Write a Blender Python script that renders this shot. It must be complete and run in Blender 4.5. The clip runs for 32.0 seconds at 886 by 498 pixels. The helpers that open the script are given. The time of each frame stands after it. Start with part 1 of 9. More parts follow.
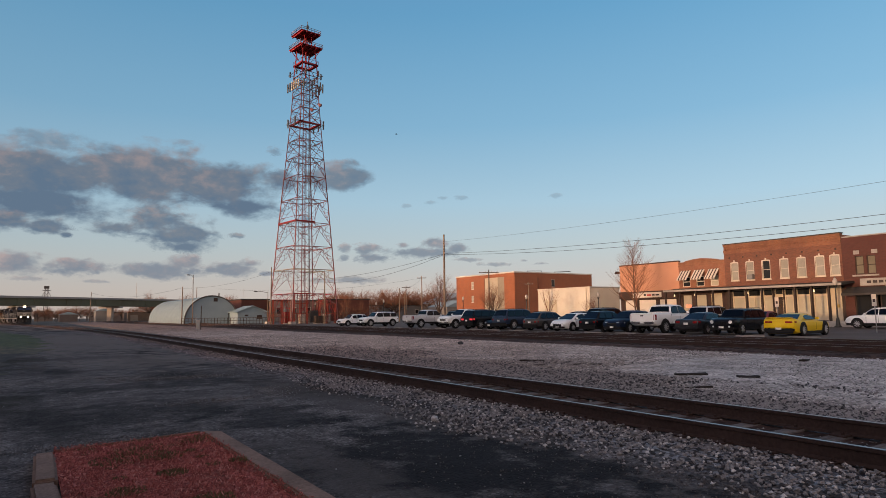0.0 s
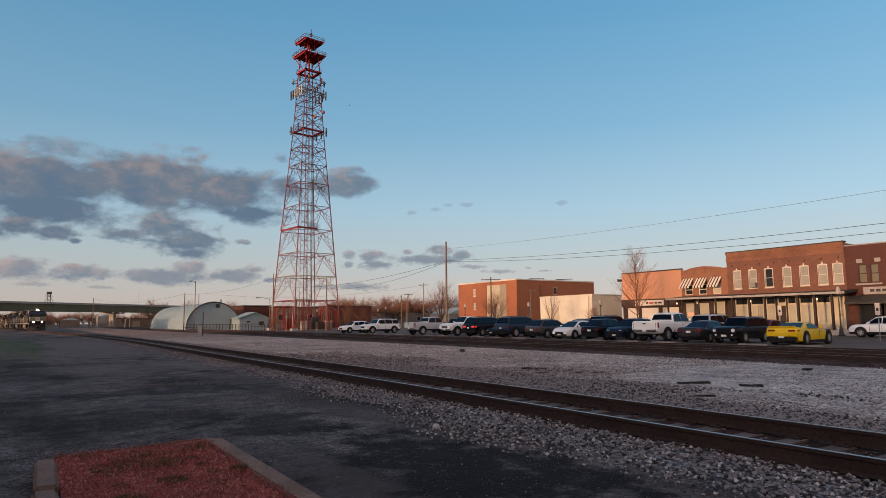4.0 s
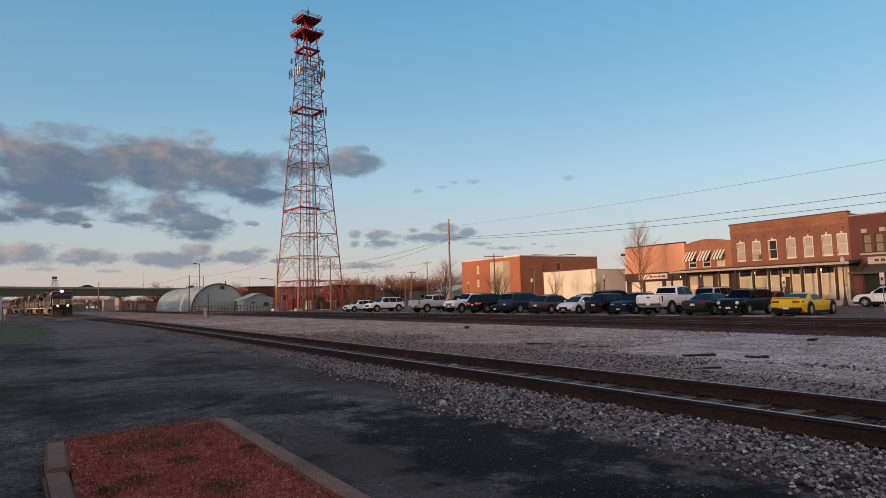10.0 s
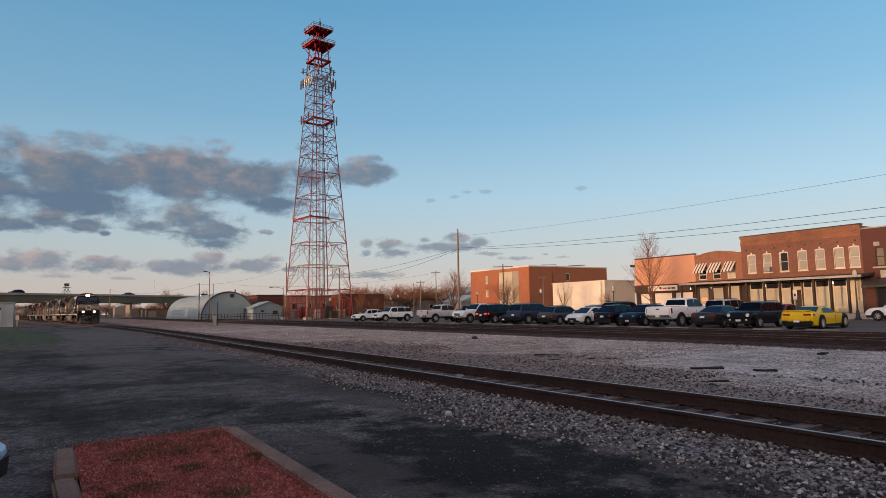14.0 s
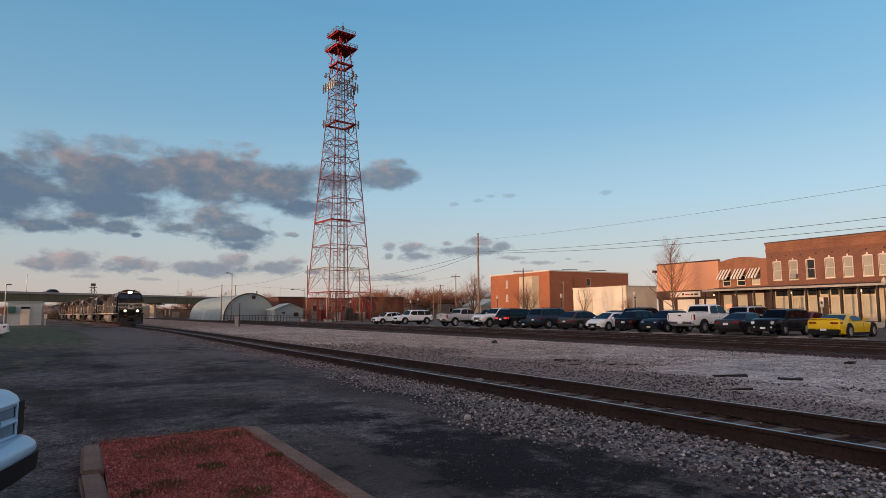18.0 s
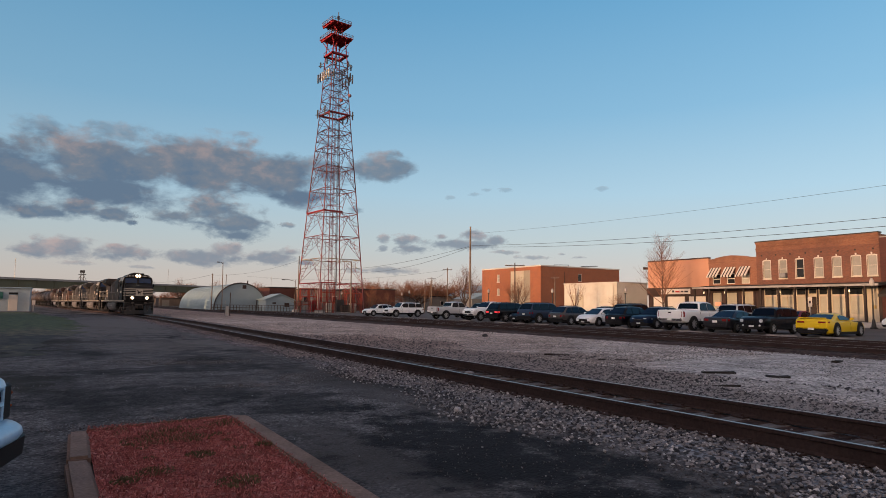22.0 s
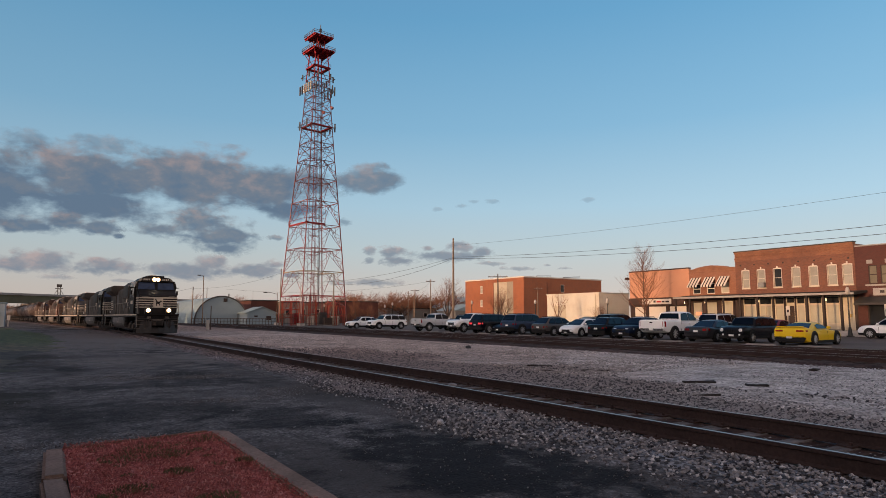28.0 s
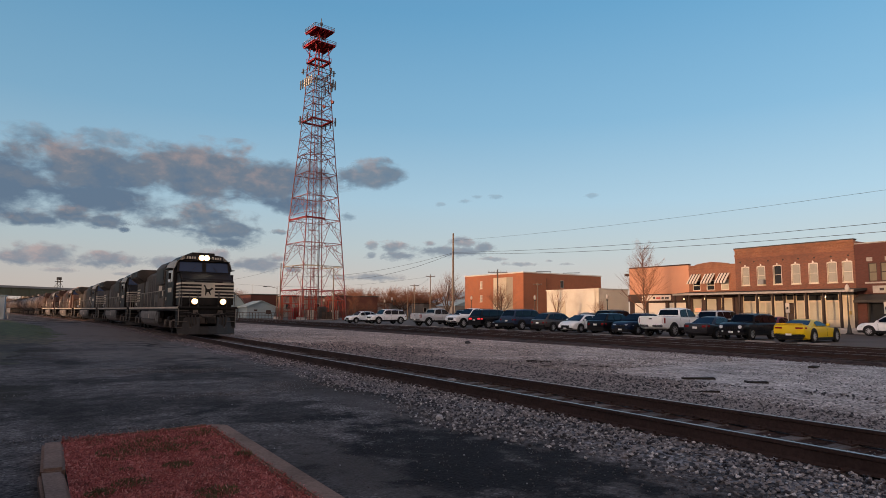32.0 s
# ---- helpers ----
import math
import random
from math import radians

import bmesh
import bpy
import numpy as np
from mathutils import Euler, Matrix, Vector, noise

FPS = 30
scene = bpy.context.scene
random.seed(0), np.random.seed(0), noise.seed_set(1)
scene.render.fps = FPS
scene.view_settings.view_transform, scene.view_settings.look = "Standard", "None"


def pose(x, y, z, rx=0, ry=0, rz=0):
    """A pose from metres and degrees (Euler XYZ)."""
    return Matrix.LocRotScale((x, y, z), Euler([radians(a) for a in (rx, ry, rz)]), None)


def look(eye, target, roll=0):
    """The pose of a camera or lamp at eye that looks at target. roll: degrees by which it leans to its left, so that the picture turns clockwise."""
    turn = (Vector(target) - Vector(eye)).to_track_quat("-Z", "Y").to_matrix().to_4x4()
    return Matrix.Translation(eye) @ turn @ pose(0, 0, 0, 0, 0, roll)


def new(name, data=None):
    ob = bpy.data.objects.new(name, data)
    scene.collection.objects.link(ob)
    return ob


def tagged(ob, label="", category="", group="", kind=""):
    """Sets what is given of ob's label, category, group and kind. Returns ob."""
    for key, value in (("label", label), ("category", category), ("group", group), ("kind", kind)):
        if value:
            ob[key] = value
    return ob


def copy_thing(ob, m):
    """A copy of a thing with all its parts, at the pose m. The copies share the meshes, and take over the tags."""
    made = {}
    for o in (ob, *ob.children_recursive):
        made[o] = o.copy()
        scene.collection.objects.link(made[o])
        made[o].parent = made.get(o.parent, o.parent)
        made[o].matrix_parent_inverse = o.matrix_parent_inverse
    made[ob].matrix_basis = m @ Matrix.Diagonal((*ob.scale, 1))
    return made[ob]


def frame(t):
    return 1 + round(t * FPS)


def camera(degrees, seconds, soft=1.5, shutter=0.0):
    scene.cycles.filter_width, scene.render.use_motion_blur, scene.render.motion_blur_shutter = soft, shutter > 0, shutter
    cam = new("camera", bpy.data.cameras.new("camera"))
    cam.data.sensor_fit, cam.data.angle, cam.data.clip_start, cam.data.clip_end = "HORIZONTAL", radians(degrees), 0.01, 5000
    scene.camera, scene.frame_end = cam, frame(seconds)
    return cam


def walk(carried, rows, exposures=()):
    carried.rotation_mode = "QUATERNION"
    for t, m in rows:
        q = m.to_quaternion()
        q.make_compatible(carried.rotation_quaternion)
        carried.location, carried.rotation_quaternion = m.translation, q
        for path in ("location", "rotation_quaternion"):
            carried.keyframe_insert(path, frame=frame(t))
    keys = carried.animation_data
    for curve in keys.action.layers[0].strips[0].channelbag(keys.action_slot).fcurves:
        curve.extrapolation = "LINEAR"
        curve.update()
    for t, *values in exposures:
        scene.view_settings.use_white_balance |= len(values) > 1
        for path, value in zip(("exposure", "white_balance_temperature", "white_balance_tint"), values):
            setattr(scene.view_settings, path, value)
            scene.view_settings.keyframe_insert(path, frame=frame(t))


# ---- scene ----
# ---- camera: held in the hand by one who stands still beside the track ----
EYE = 1.55
cam = camera(71.0, 32.0, soft=0.6)
# seconds; yaw, pitch, roll in degrees; sway of the eye in metres
TURNS = [
    (0, -33.69, 5.91, -0.75, -0.007, 0.004, -0.002), (0.5, -33.40, 6.02, -0.69, -0.011, 0.002, 0.003), (1, -33.34, 6.11, -0.55, -0.006, 0.012, -0.002),
    (1.5, -33.50, 6.56, -0.57, -0.009, 0.000, 0.005), (2, -33.66, 6.69, -0.64, -0.005, 0.000, 0.003), (2.5, -33.73, 6.63, -0.63, -0.008, 0.008, 0.006),
    (3, -33.44, 6.57, -0.32, -0.008, 0.009, 0.000), (3.5, -33.44, 6.62, -0.40, -0.011, 0.002, 0.005), (5.5, -33.31, 6.07, -1.20, -0.002, 0.008, 0.004),
    (6, -32.55, 5.91, -1.19, -0.003, 0.017, -0.003), (6.5, -32.14, 5.83, -1.51, 0.000, 0.034, -0.004), (7, -32.03, 5.42, -1.90, 0.006, 0.050, -0.010),
    (7.5, -31.61, 5.20, -2.07, 0.001, 0.061, -0.001), (8, -30.81, 5.35, -2.19, 0.011, 0.080, -0.006), (8.5, -30.95, 5.08, -2.79, 0.022, 0.085, -0.005),
    (9, -30.37, 5.12, -2.45, 0.022, 0.090, -0.007), (9.5, -32.71, 4.29, -1.36, 0.022, 0.079, 0.000), (10, -33.21, 4.51, -1.57, 0.009, 0.061, -0.001),
    (10.5, -32.63, 4.06, -0.49, 0.005, 0.019, -0.001), (11, -32.96, 3.50, -0.61, 0.011, -0.003, 0.009), (11.5, -33.82, 4.35, -0.50, 0.010, -0.015, 0.006),
    (12, -33.96, 4.36, -0.40, 0.001, -0.016, 0.005), (12.5, -33.60, 4.81, -0.86, 0.007, -0.027, 0.004), (13, -33.10, 4.97, -0.66, 0.003, -0.020, 0.005),
    (13.5, -32.69, 4.78, -0.82, 0.005, -0.015, 0.001), (14, -32.38, 5.43, -1.09, 0.009, -0.013, 0.012), (14.5, -32.28, 5.39, -1.18, 0.005, -0.017, 0.003),
    (16.5, -31.32, 5.50, -0.61, -0.002, -0.021, 0.000), (17, -31.16, 5.43, -0.38, -0.001, -0.028, 0.001), (17.5, -30.84, 5.45, -0.30, -0.007, -0.035, 0.002),
    (18, -30.52, 5.80, -0.43, -0.007, -0.029, 0.007), (18.5, -31.06, 5.07, -0.54, -0.008, -0.031, 0.003), (19, -30.77, 5.15, -0.30, -0.010, -0.012, 0.002),
    (19.5, -30.54, 5.02, -0.18, -0.003, -0.015, -0.002), (20, -30.47, 5.31, -0.24, 0.001, -0.024, -0.003), (20.5, -33.84, 4.87, 0.32, 0.006, 0.008, 0.001),
    (21, -33.79, 4.71, 0.61, -0.007, 0.017, -0.010), (21.5, -32.56, 5.00, 0.77, -0.009, 0.015, -0.005), (22, -31.25, 5.17, 0.55, -0.006, -0.004, -0.007),
    (22.5, -30.29, 4.96, 0.46, -0.003, -0.014, -0.012), (23, -30.59, 4.85, 0.04, -0.005, -0.012, -0.003), (23.5, -32.04, 5.21, -0.29, 0.000, -0.016, -0.003),
    (24, -33.30, 5.35, -0.35, 0.001, -0.017, -0.005), (24.5, -33.39, 5.66, -0.33, 0.004, -0.013, -0.002), (26.5, -32.92, 5.86, -0.25, 0.002, -0.023, 0.001),
    (27, -32.89, 5.98, -0.14, 0.002, -0.031, -0.001), (27.5, -32.61, 6.20, 0.28, -0.008, -0.024, 0.001), (28, -32.81, 6.25, 0.09, -0.006, -0.037, -0.001),
    (28.5, -32.99, 6.40, 0.10, -0.007, -0.022, 0.004), (29, -32.94, 6.52, -0.07, 0.003, -0.031, 0.001), (29.5, -33.23, 6.48, -0.11, -0.004, -0.025, 0.002),
    (30, -33.12, 6.57, 0.05, -0.004, -0.017, 0.004), (30.5, -32.70, 6.32, 0.33, -0.001, -0.014, -0.003), (31, -32.82, 6.19, 0.15, 0.003, -0.008, 0.000),
    (31.5, -32.63, 6.21, 0.12, 0.000, -0.015, 0.002), (32, -32.82, 5.80, 0.42, 0.005, -0.014, 0.001),
]


def held(yaw, pitch, roll, x, y, z):
    return pose(x, y, EYE + z, 0, 0, yaw) @ pose(0, 0, 0, 90 + pitch) @ pose(0, 0, 0, 0, 0, roll)


PATH = [(t, held(*turn)) for t, *turn in TURNS]
walk(cam, PATH, exposures=[(0, -0.03), (7, -0.01), (9, 0.05), (11, 0.09), (14, 0.07), (17, 0.06), (20, 0.04), (23, 0.06), (27, 0.05), (28.2, 0.0), (32, 0.01)])

# ---- light: a low sun behind the camera, clear sky ----
SUN_AZ, SUN_EL = 264.0, 4.0     # degrees clockwise from +y; above the horizon
world = bpy.data.worlds.new("world")
scene.world = world
world.use_nodes = True
wn = world.node_tree.nodes
sky = wn.new("ShaderNodeTexSky")
sky.sky_type = "NISHITA"
sky.sun_disc = False
sky.sun_elevation = radians(SUN_EL)
sky.sun_rotation = radians(SUN_AZ)
sky.air_density, sky.dust_density, sky.ozone_density = 1.0, 1.0, 1.5
soften = wn.new("ShaderNodeHueSaturation")     # thin high haze greys the sky's light
soften.inputs["Saturation"].default_value = 0.22
tint = wn.new("ShaderNodeMix")
tint.data_type, tint.blend_type = "RGBA", "MULTIPLY"
tint.inputs["Factor"].default_value = 1.0
tint.inputs["B"].default_value = (1.0, 0.77, 0.70, 1)
world.node_tree.links.new(sky.outputs["Color"], soften.inputs["Color"])
world.node_tree.links.new(soften.outputs["Color"], tint.inputs["A"])
world.node_tree.links.new(tint.outputs["Result"], wn["Background"].inputs["Color"])
wn["Background"].inputs["Strength"].default_value = 0.50
sun = new("sun", bpy.data.lights.new("sun", "SUN"))
sun.data.energy = 2.6
sun.data.angle = radians(0.6)
sun.data.color = (1.0, 0.58, 0.28)
s_az, s_el = radians(SUN_AZ), radians(SUN_EL)
SUN_WAY = Vector((math.sin(s_az) * math.cos(s_el), math.cos(s_az) * math.cos(s_el), math.sin(s_el)))
sun.matrix_world = look(SUN_WAY * 200, (0, 0, 0))

# ---- small tools ----
rnd = random.Random(7)


def thing(name, label, category, group="", at=None, kind=""):
    ob = new(name)
    ob.empty_display_size = 0.2
    if at is not None:
        ob.matrix_basis = at
    return tagged(ob, label, category, group, kind)


def part(name, bm, material, parent=None, label="", at=None, smooth=False):
    me = bpy.data.meshes.new(name)
    bm.to_mesh(me)
    bm.free()
    me.materials.append(material)
    if smooth:
        for p in me.polygons:
            p.use_smooth = True
        if smooth == "auto":
            me.set_sharp_from_angle(angle=radians(38))
    ob = new(name, me)
    ob.parent = parent
    if at is not None:
        ob.matrix_basis = at
    return tagged(ob, label)


def shared(name, me, parent, at, label=""):
    ob = new(name, me)
    ob.parent = parent
    ob.matrix_basis = at
    return tagged(ob, label)


def piece_mesh(name, bm, material):
    me = bpy.data.meshes.new(name)
    bm.to_mesh(me)
    bm.free()
    me.materials.append(material)
    return me


def box(bm, x0, x1, y0, y1, z0, z1):
    v = [bm.verts.new(c) for c in ((x0, y0, z0), (x1, y0, z0), (x1, y1, z0), (x0, y1, z0),
                                   (x0, y0, z1), (x1, y0, z1), (x1, y1, z1), (x0, y1, z1))]
    for f in ((3, 2, 1, 0), (4, 5, 6, 7), (0, 1, 5, 4), (1, 2, 6, 5), (2, 3, 7, 6), (3, 0, 4, 7)):
        bm.faces.new([v[i] for i in f])
    return bm


def boxes(*spans):
    bm = bmesh.new()
    for s in spans:
        box(bm, *s)
    return bm


def rod(bm, p, q, r, r2=None, n=6, caps=True):
    p, q = Vector(p), Vector(q)
    d = q - p
    if d.length < 1e-6:
        return bm
    a = d.orthogonal().normalized()
    b = d.normalized().cross(a)
    r2 = r if r2 is None else r2
    rings = []
    for c, rr in ((p, r), (q, r2)):
        rings.append([bm.verts.new(c + (a * math.cos(2 * math.pi * i / n) + b * math.sin(2 * math.pi * i / n)) * rr) for i in range(n)])
    for i in range(n):
        j = (i + 1) % n
        bm.faces.new((rings[0][i], rings[0][j], rings[1][j], rings[1][i]))
    if caps:
        bm.faces.new(rings[0][::-1])
        bm.faces.new(rings[1])
    return bm


def tube(points, r, n=6):
    """A pipe along a bent line, in one piece."""
    bm = bmesh.new()
    pts = [Vector(p) for p in points]
    rings = []
    a = (pts[1] - pts[0]).orthogonal().normalized()
    for k, p in enumerate(pts):
        d = (pts[min(k + 1, len(pts) - 1)] - pts[max(k - 1, 0)]).normalized()
        a = (a - d * a.dot(d)).normalized()
        b = d.cross(a)
        rings.append([bm.verts.new(p + (a * math.cos(2 * math.pi * i / n) + b * math.sin(2 * math.pi * i / n)) * r) for i in range(n)])
    for u, v in zip(rings, rings[1:]):
        for i in range(n):
            j = (i + 1) % n
            bm.faces.new((u[i], u[j], v[j], v[i]))
    bm.faces.new(rings[0][::-1])
    bm.faces.new(rings[-1])
    return bm


def prism(bm, outline, x0, x1, axis="x"):
    """An outline of (a, b) pairs, drawn out along an axis: x gives (y, z), y gives (x, z), z gives (x, y)."""
    def at(a, b, c):
        return {"x": (c, a, b), "y": (a, c, b), "z": (a, b, c)}[axis]
    lo = [bm.verts.new(at(a, b, x0)) for a, b in outline]
    hi = [bm.verts.new(at(a, b, x1)) for a, b in outline]
    n = len(outline)
    for i in range(n):
        j = (i + 1) % n
        bm.faces.new((lo[i], lo[j], hi[j], hi[i]))
    bm.faces.new(lo[::-1])
    bm.faces.new(hi)
    return bm


def fixed(bm, width=0.0, segments=1):
    """Outward faces and, where a width is given, rounded edges."""
    bmesh.ops.recalc_face_normals(bm, faces=bm.faces)
    if width:
        bmesh.ops.bevel(bm, geom=[e for e in bm.edges], offset=width, segments=segments, affect="EDGES", clamp_overlap=True)
    return bm


# ---- materials ----
MATS = {}


def mat(name, color, rough=0.7, metal=0.0, vary=0.25, scale=3.0, bump=0.0, fine=40.0, dirt=None, dirt_amount=0.0, glow=None,
        glow_power=0.0, coat=0.0, random_tone=0.0, spec=None):
    m = bpy.data.materials.new(name)
    m.use_nodes = True
    nt = m.node_tree
    n, l = nt.nodes, nt.links
    b = n["Principled BSDF"]
    b.inputs["Roughness"].default_value = rough
    b.inputs["Metallic"].default_value = metal
    b.inputs["Coat Weight"].default_value = coat
    b.inputs["Specular IOR Level"].default_value = (0.5 if rough < 0.6 else 0.2) if spec is None else spec
    tc = n.new("ShaderNodeTexCoord")
    big = n.new("ShaderNodeTexNoise")
    big.inputs["Scale"].default_value = scale
    big.inputs["Detail"].default_value = 6
    small = n.new("ShaderNodeTexNoise")
    small.inputs["Scale"].default_value = fine
    small.inputs["Detail"].default_value = 3
    l.new(tc.outputs["Object"], big.inputs["Vector"])
    l.new(tc.outputs["Object"], small.inputs["Vector"])
    mix = n.new("ShaderNodeMath")
    mix.operation = "ADD"
    l.new(big.outputs["Fac"], mix.inputs[0])
    l.new(small.outputs["Fac"], mix.inputs[1])
    last = mix.outputs[0]
    if random_tone:
        info = n.new("ShaderNodeObjectInfo")
        tone = n.new("ShaderNodeMath")
        tone.operation = "MULTIPLY_ADD"
        tone.inputs[1].default_value = random_tone
        l.new(info.outputs["Random"], tone.inputs[0])
        l.new(last, tone.inputs[2])
        last = tone.outputs[0]
    rng = n.new("ShaderNodeMapRange")
    rng.inputs["From Min"].default_value = 0.65
    rng.inputs["From Max"].default_value = 1.35 + random_tone
    rng.inputs["To Min"].default_value = 1 - vary
    rng.inputs["To Max"].default_value = 1 + vary
    l.new(last, rng.inputs["Value"])
    mul = n.new("ShaderNodeVectorMath")
    mul.operation = "SCALE"
    mul.inputs[0].default_value = color
    l.new(rng.outputs["Result"], mul.inputs["Scale"])
    out = mul.outputs["Vector"]
    if dirt:
        d = n.new("ShaderNodeTexNoise")
        d.inputs["Scale"].default_value = scale * 0.6
        d.inputs["Detail"].default_value = 8
        d.inputs["Roughness"].default_value = 0.65
        l.new(tc.outputs["Object"], d.inputs["Vector"])
        ramp = n.new("ShaderNodeMapRange")
        ramp.inputs["From Min"].default_value = 0.5
        ramp.inputs["From Max"].default_value = 0.68
        ramp.inputs["To Max"].default_value = dirt_amount
        l.new(d.outputs["Fac"], ramp.inputs["Value"])
        mx = n.new("ShaderNodeMix")
        mx.data_type = "RGBA"
        l.new(ramp.outputs["Result"], mx.inputs["Factor"])
        l.new(out, mx.inputs["A"])
        mx.inputs["B"].default_value = (*dirt, 1)
        out = mx.outputs["Result"]
    l.new(out, b.inputs["Base Color"])
    if bump:
        bp = n.new("ShaderNodeBump")
        bp.inputs["Strength"].default_value = bump
        bp.inputs["Distance"].default_value = 0.02
        l.new(small.outputs["Fac"], bp.inputs["Height"])
        l.new(bp.outputs["Normal"], b.inputs["Normal"])
    if glow:
        b.inputs["Emission Color"].default_value = (*glow, 1)
        b.inputs["Emission Strength"].default_value = glow_power
    MATS[name] = m
    return m


def glass(name, tint=(0.02, 0.025, 0.03), rough=0.05, ior=1.38):
    m = bpy.data.materials.new(name)
    m.use_nodes = True
    b = m.node_tree.nodes["Principled BSDF"]
    b.inputs["Base Color"].default_value = (*tint, 1)
    b.inputs["Roughness"].default_value = rough
    b.inputs["IOR"].default_value = ior
    MATS[name] = m
    return m

# ---- sky backdrop and clouds, far behind everything ----
def on_dome(az, el, r):
    a, e = radians(az), radians(el)
    return Vector((r * math.sin(a) * math.cos(e), r * math.cos(a) * math.cos(e), r * math.sin(e) + EYE))


def dome_patch(az0, az1, el0, el1, r, nx, ny):
    bm = bmesh.new()
    uv = bm.loops.layers.uv.new("uv")
    g = [[bm.verts.new(on_dome(az0 + (az1 - az0) * i / nx, el0 + (el1 - el0) * j / ny, r)) for j in range(ny + 1)] for i in range(nx + 1)]
    for i in range(nx):
        for j in range(ny):
            f = bm.faces.new((g[i][j], g[i + 1][j], g[i + 1][j + 1], g[i][j + 1]))
            for lp, (a, b) in zip(f.loops, ((i, j), (i + 1, j), (i + 1, j + 1), (i, j + 1))):
                lp[uv].uv = (2 * a / nx - 1, 2 * b / ny - 1)
    return bm


def sky_material():
    m = bpy.data.materials.new("evening sky")
    m.use_nodes = True
    n, l = m.node_tree.nodes, m.node_tree.links
    n.clear()
    tc = n.new("ShaderNodeTexCoord")
    sep = n.new("ShaderNodeSeparateXYZ")
    l.new(tc.outputs["UV"], sep.inputs[0])
    wob = n.new("ShaderNodeTexNoise")
    wob.inputs["Scale"].default_value = 2.0
    l.new(tc.outputs["UV"], wob.inputs["Vector"])
    h = n.new("ShaderNodeMath")
    h.operation = "MULTIPLY_ADD"
    h.inputs[1].default_value = 0.5
    h.inputs[2].default_value = 0.5
    l.new(sep.outputs["Y"], h.inputs[0])
    w2 = n.new("ShaderNodeMath")
    w2.operation = "MULTIPLY_ADD"
    w2.inputs[1].default_value = 0.02
    l.new(wob.outputs["Fac"], w2.inputs[0])
    l.new(h.outputs[0], w2.inputs[2])
    ramp = n.new("ShaderNodeValToRGB")
    e = ramp.color_ramp.elements
    stops = SKY_STOPS
    e[0].position, e[0].color = stops[0][0], (*stops[0][1], 1)
    e[1].position, e[1].color = stops[-1][0], (*stops[-1][1], 1)
    for p, c in stops[1:-1]:
        k = e.new(p)
        k.color = (*c, 1)
    l.new(w2.outputs[0], ramp.inputs["Fac"])
    em = n.new("ShaderNodeEmission")
    l.new(ramp.outputs["Color"], em.inputs["Color"])
    side = n.new("ShaderNodeMath")
    side.operation = "MULTIPLY_ADD"
    side.inputs[1].default_value = 0.35
    side.inputs[2].default_value = 1.08
    l.new(sep.outputs["X"], side.inputs[0])
    l.new(side.outputs[0], em.inputs["Strength"])
    out = n.new("ShaderNodeOutputMaterial")
    l.new(em.outputs[0], out.inputs["Surface"])
    return m


# share of 60 degrees of height, colour
SKY_STOPS = [(0.02, (0.555, 0.445, 0.385)), (0.075, (0.545, 0.502, 0.465)), (0.13, (0.462, 0.538, 0.560)), (0.20, (0.365, 0.535, 0.65)),
             (0.32, (0.215, 0.42, 0.60)), (0.48, (0.125, 0.325, 0.53)), (0.68, (0.09, 0.225, 0.44)), (0.95, (0.06, 0.145, 0.33))]
backdrop = part("backdrop", dome_patch(-65, 130, -1.5, 58.5, 2400, 48, 20), sky_material(), smooth=True)
tagged(backdrop, "clear blue evening sky, pink near the horizon", "sky", kind="structure")


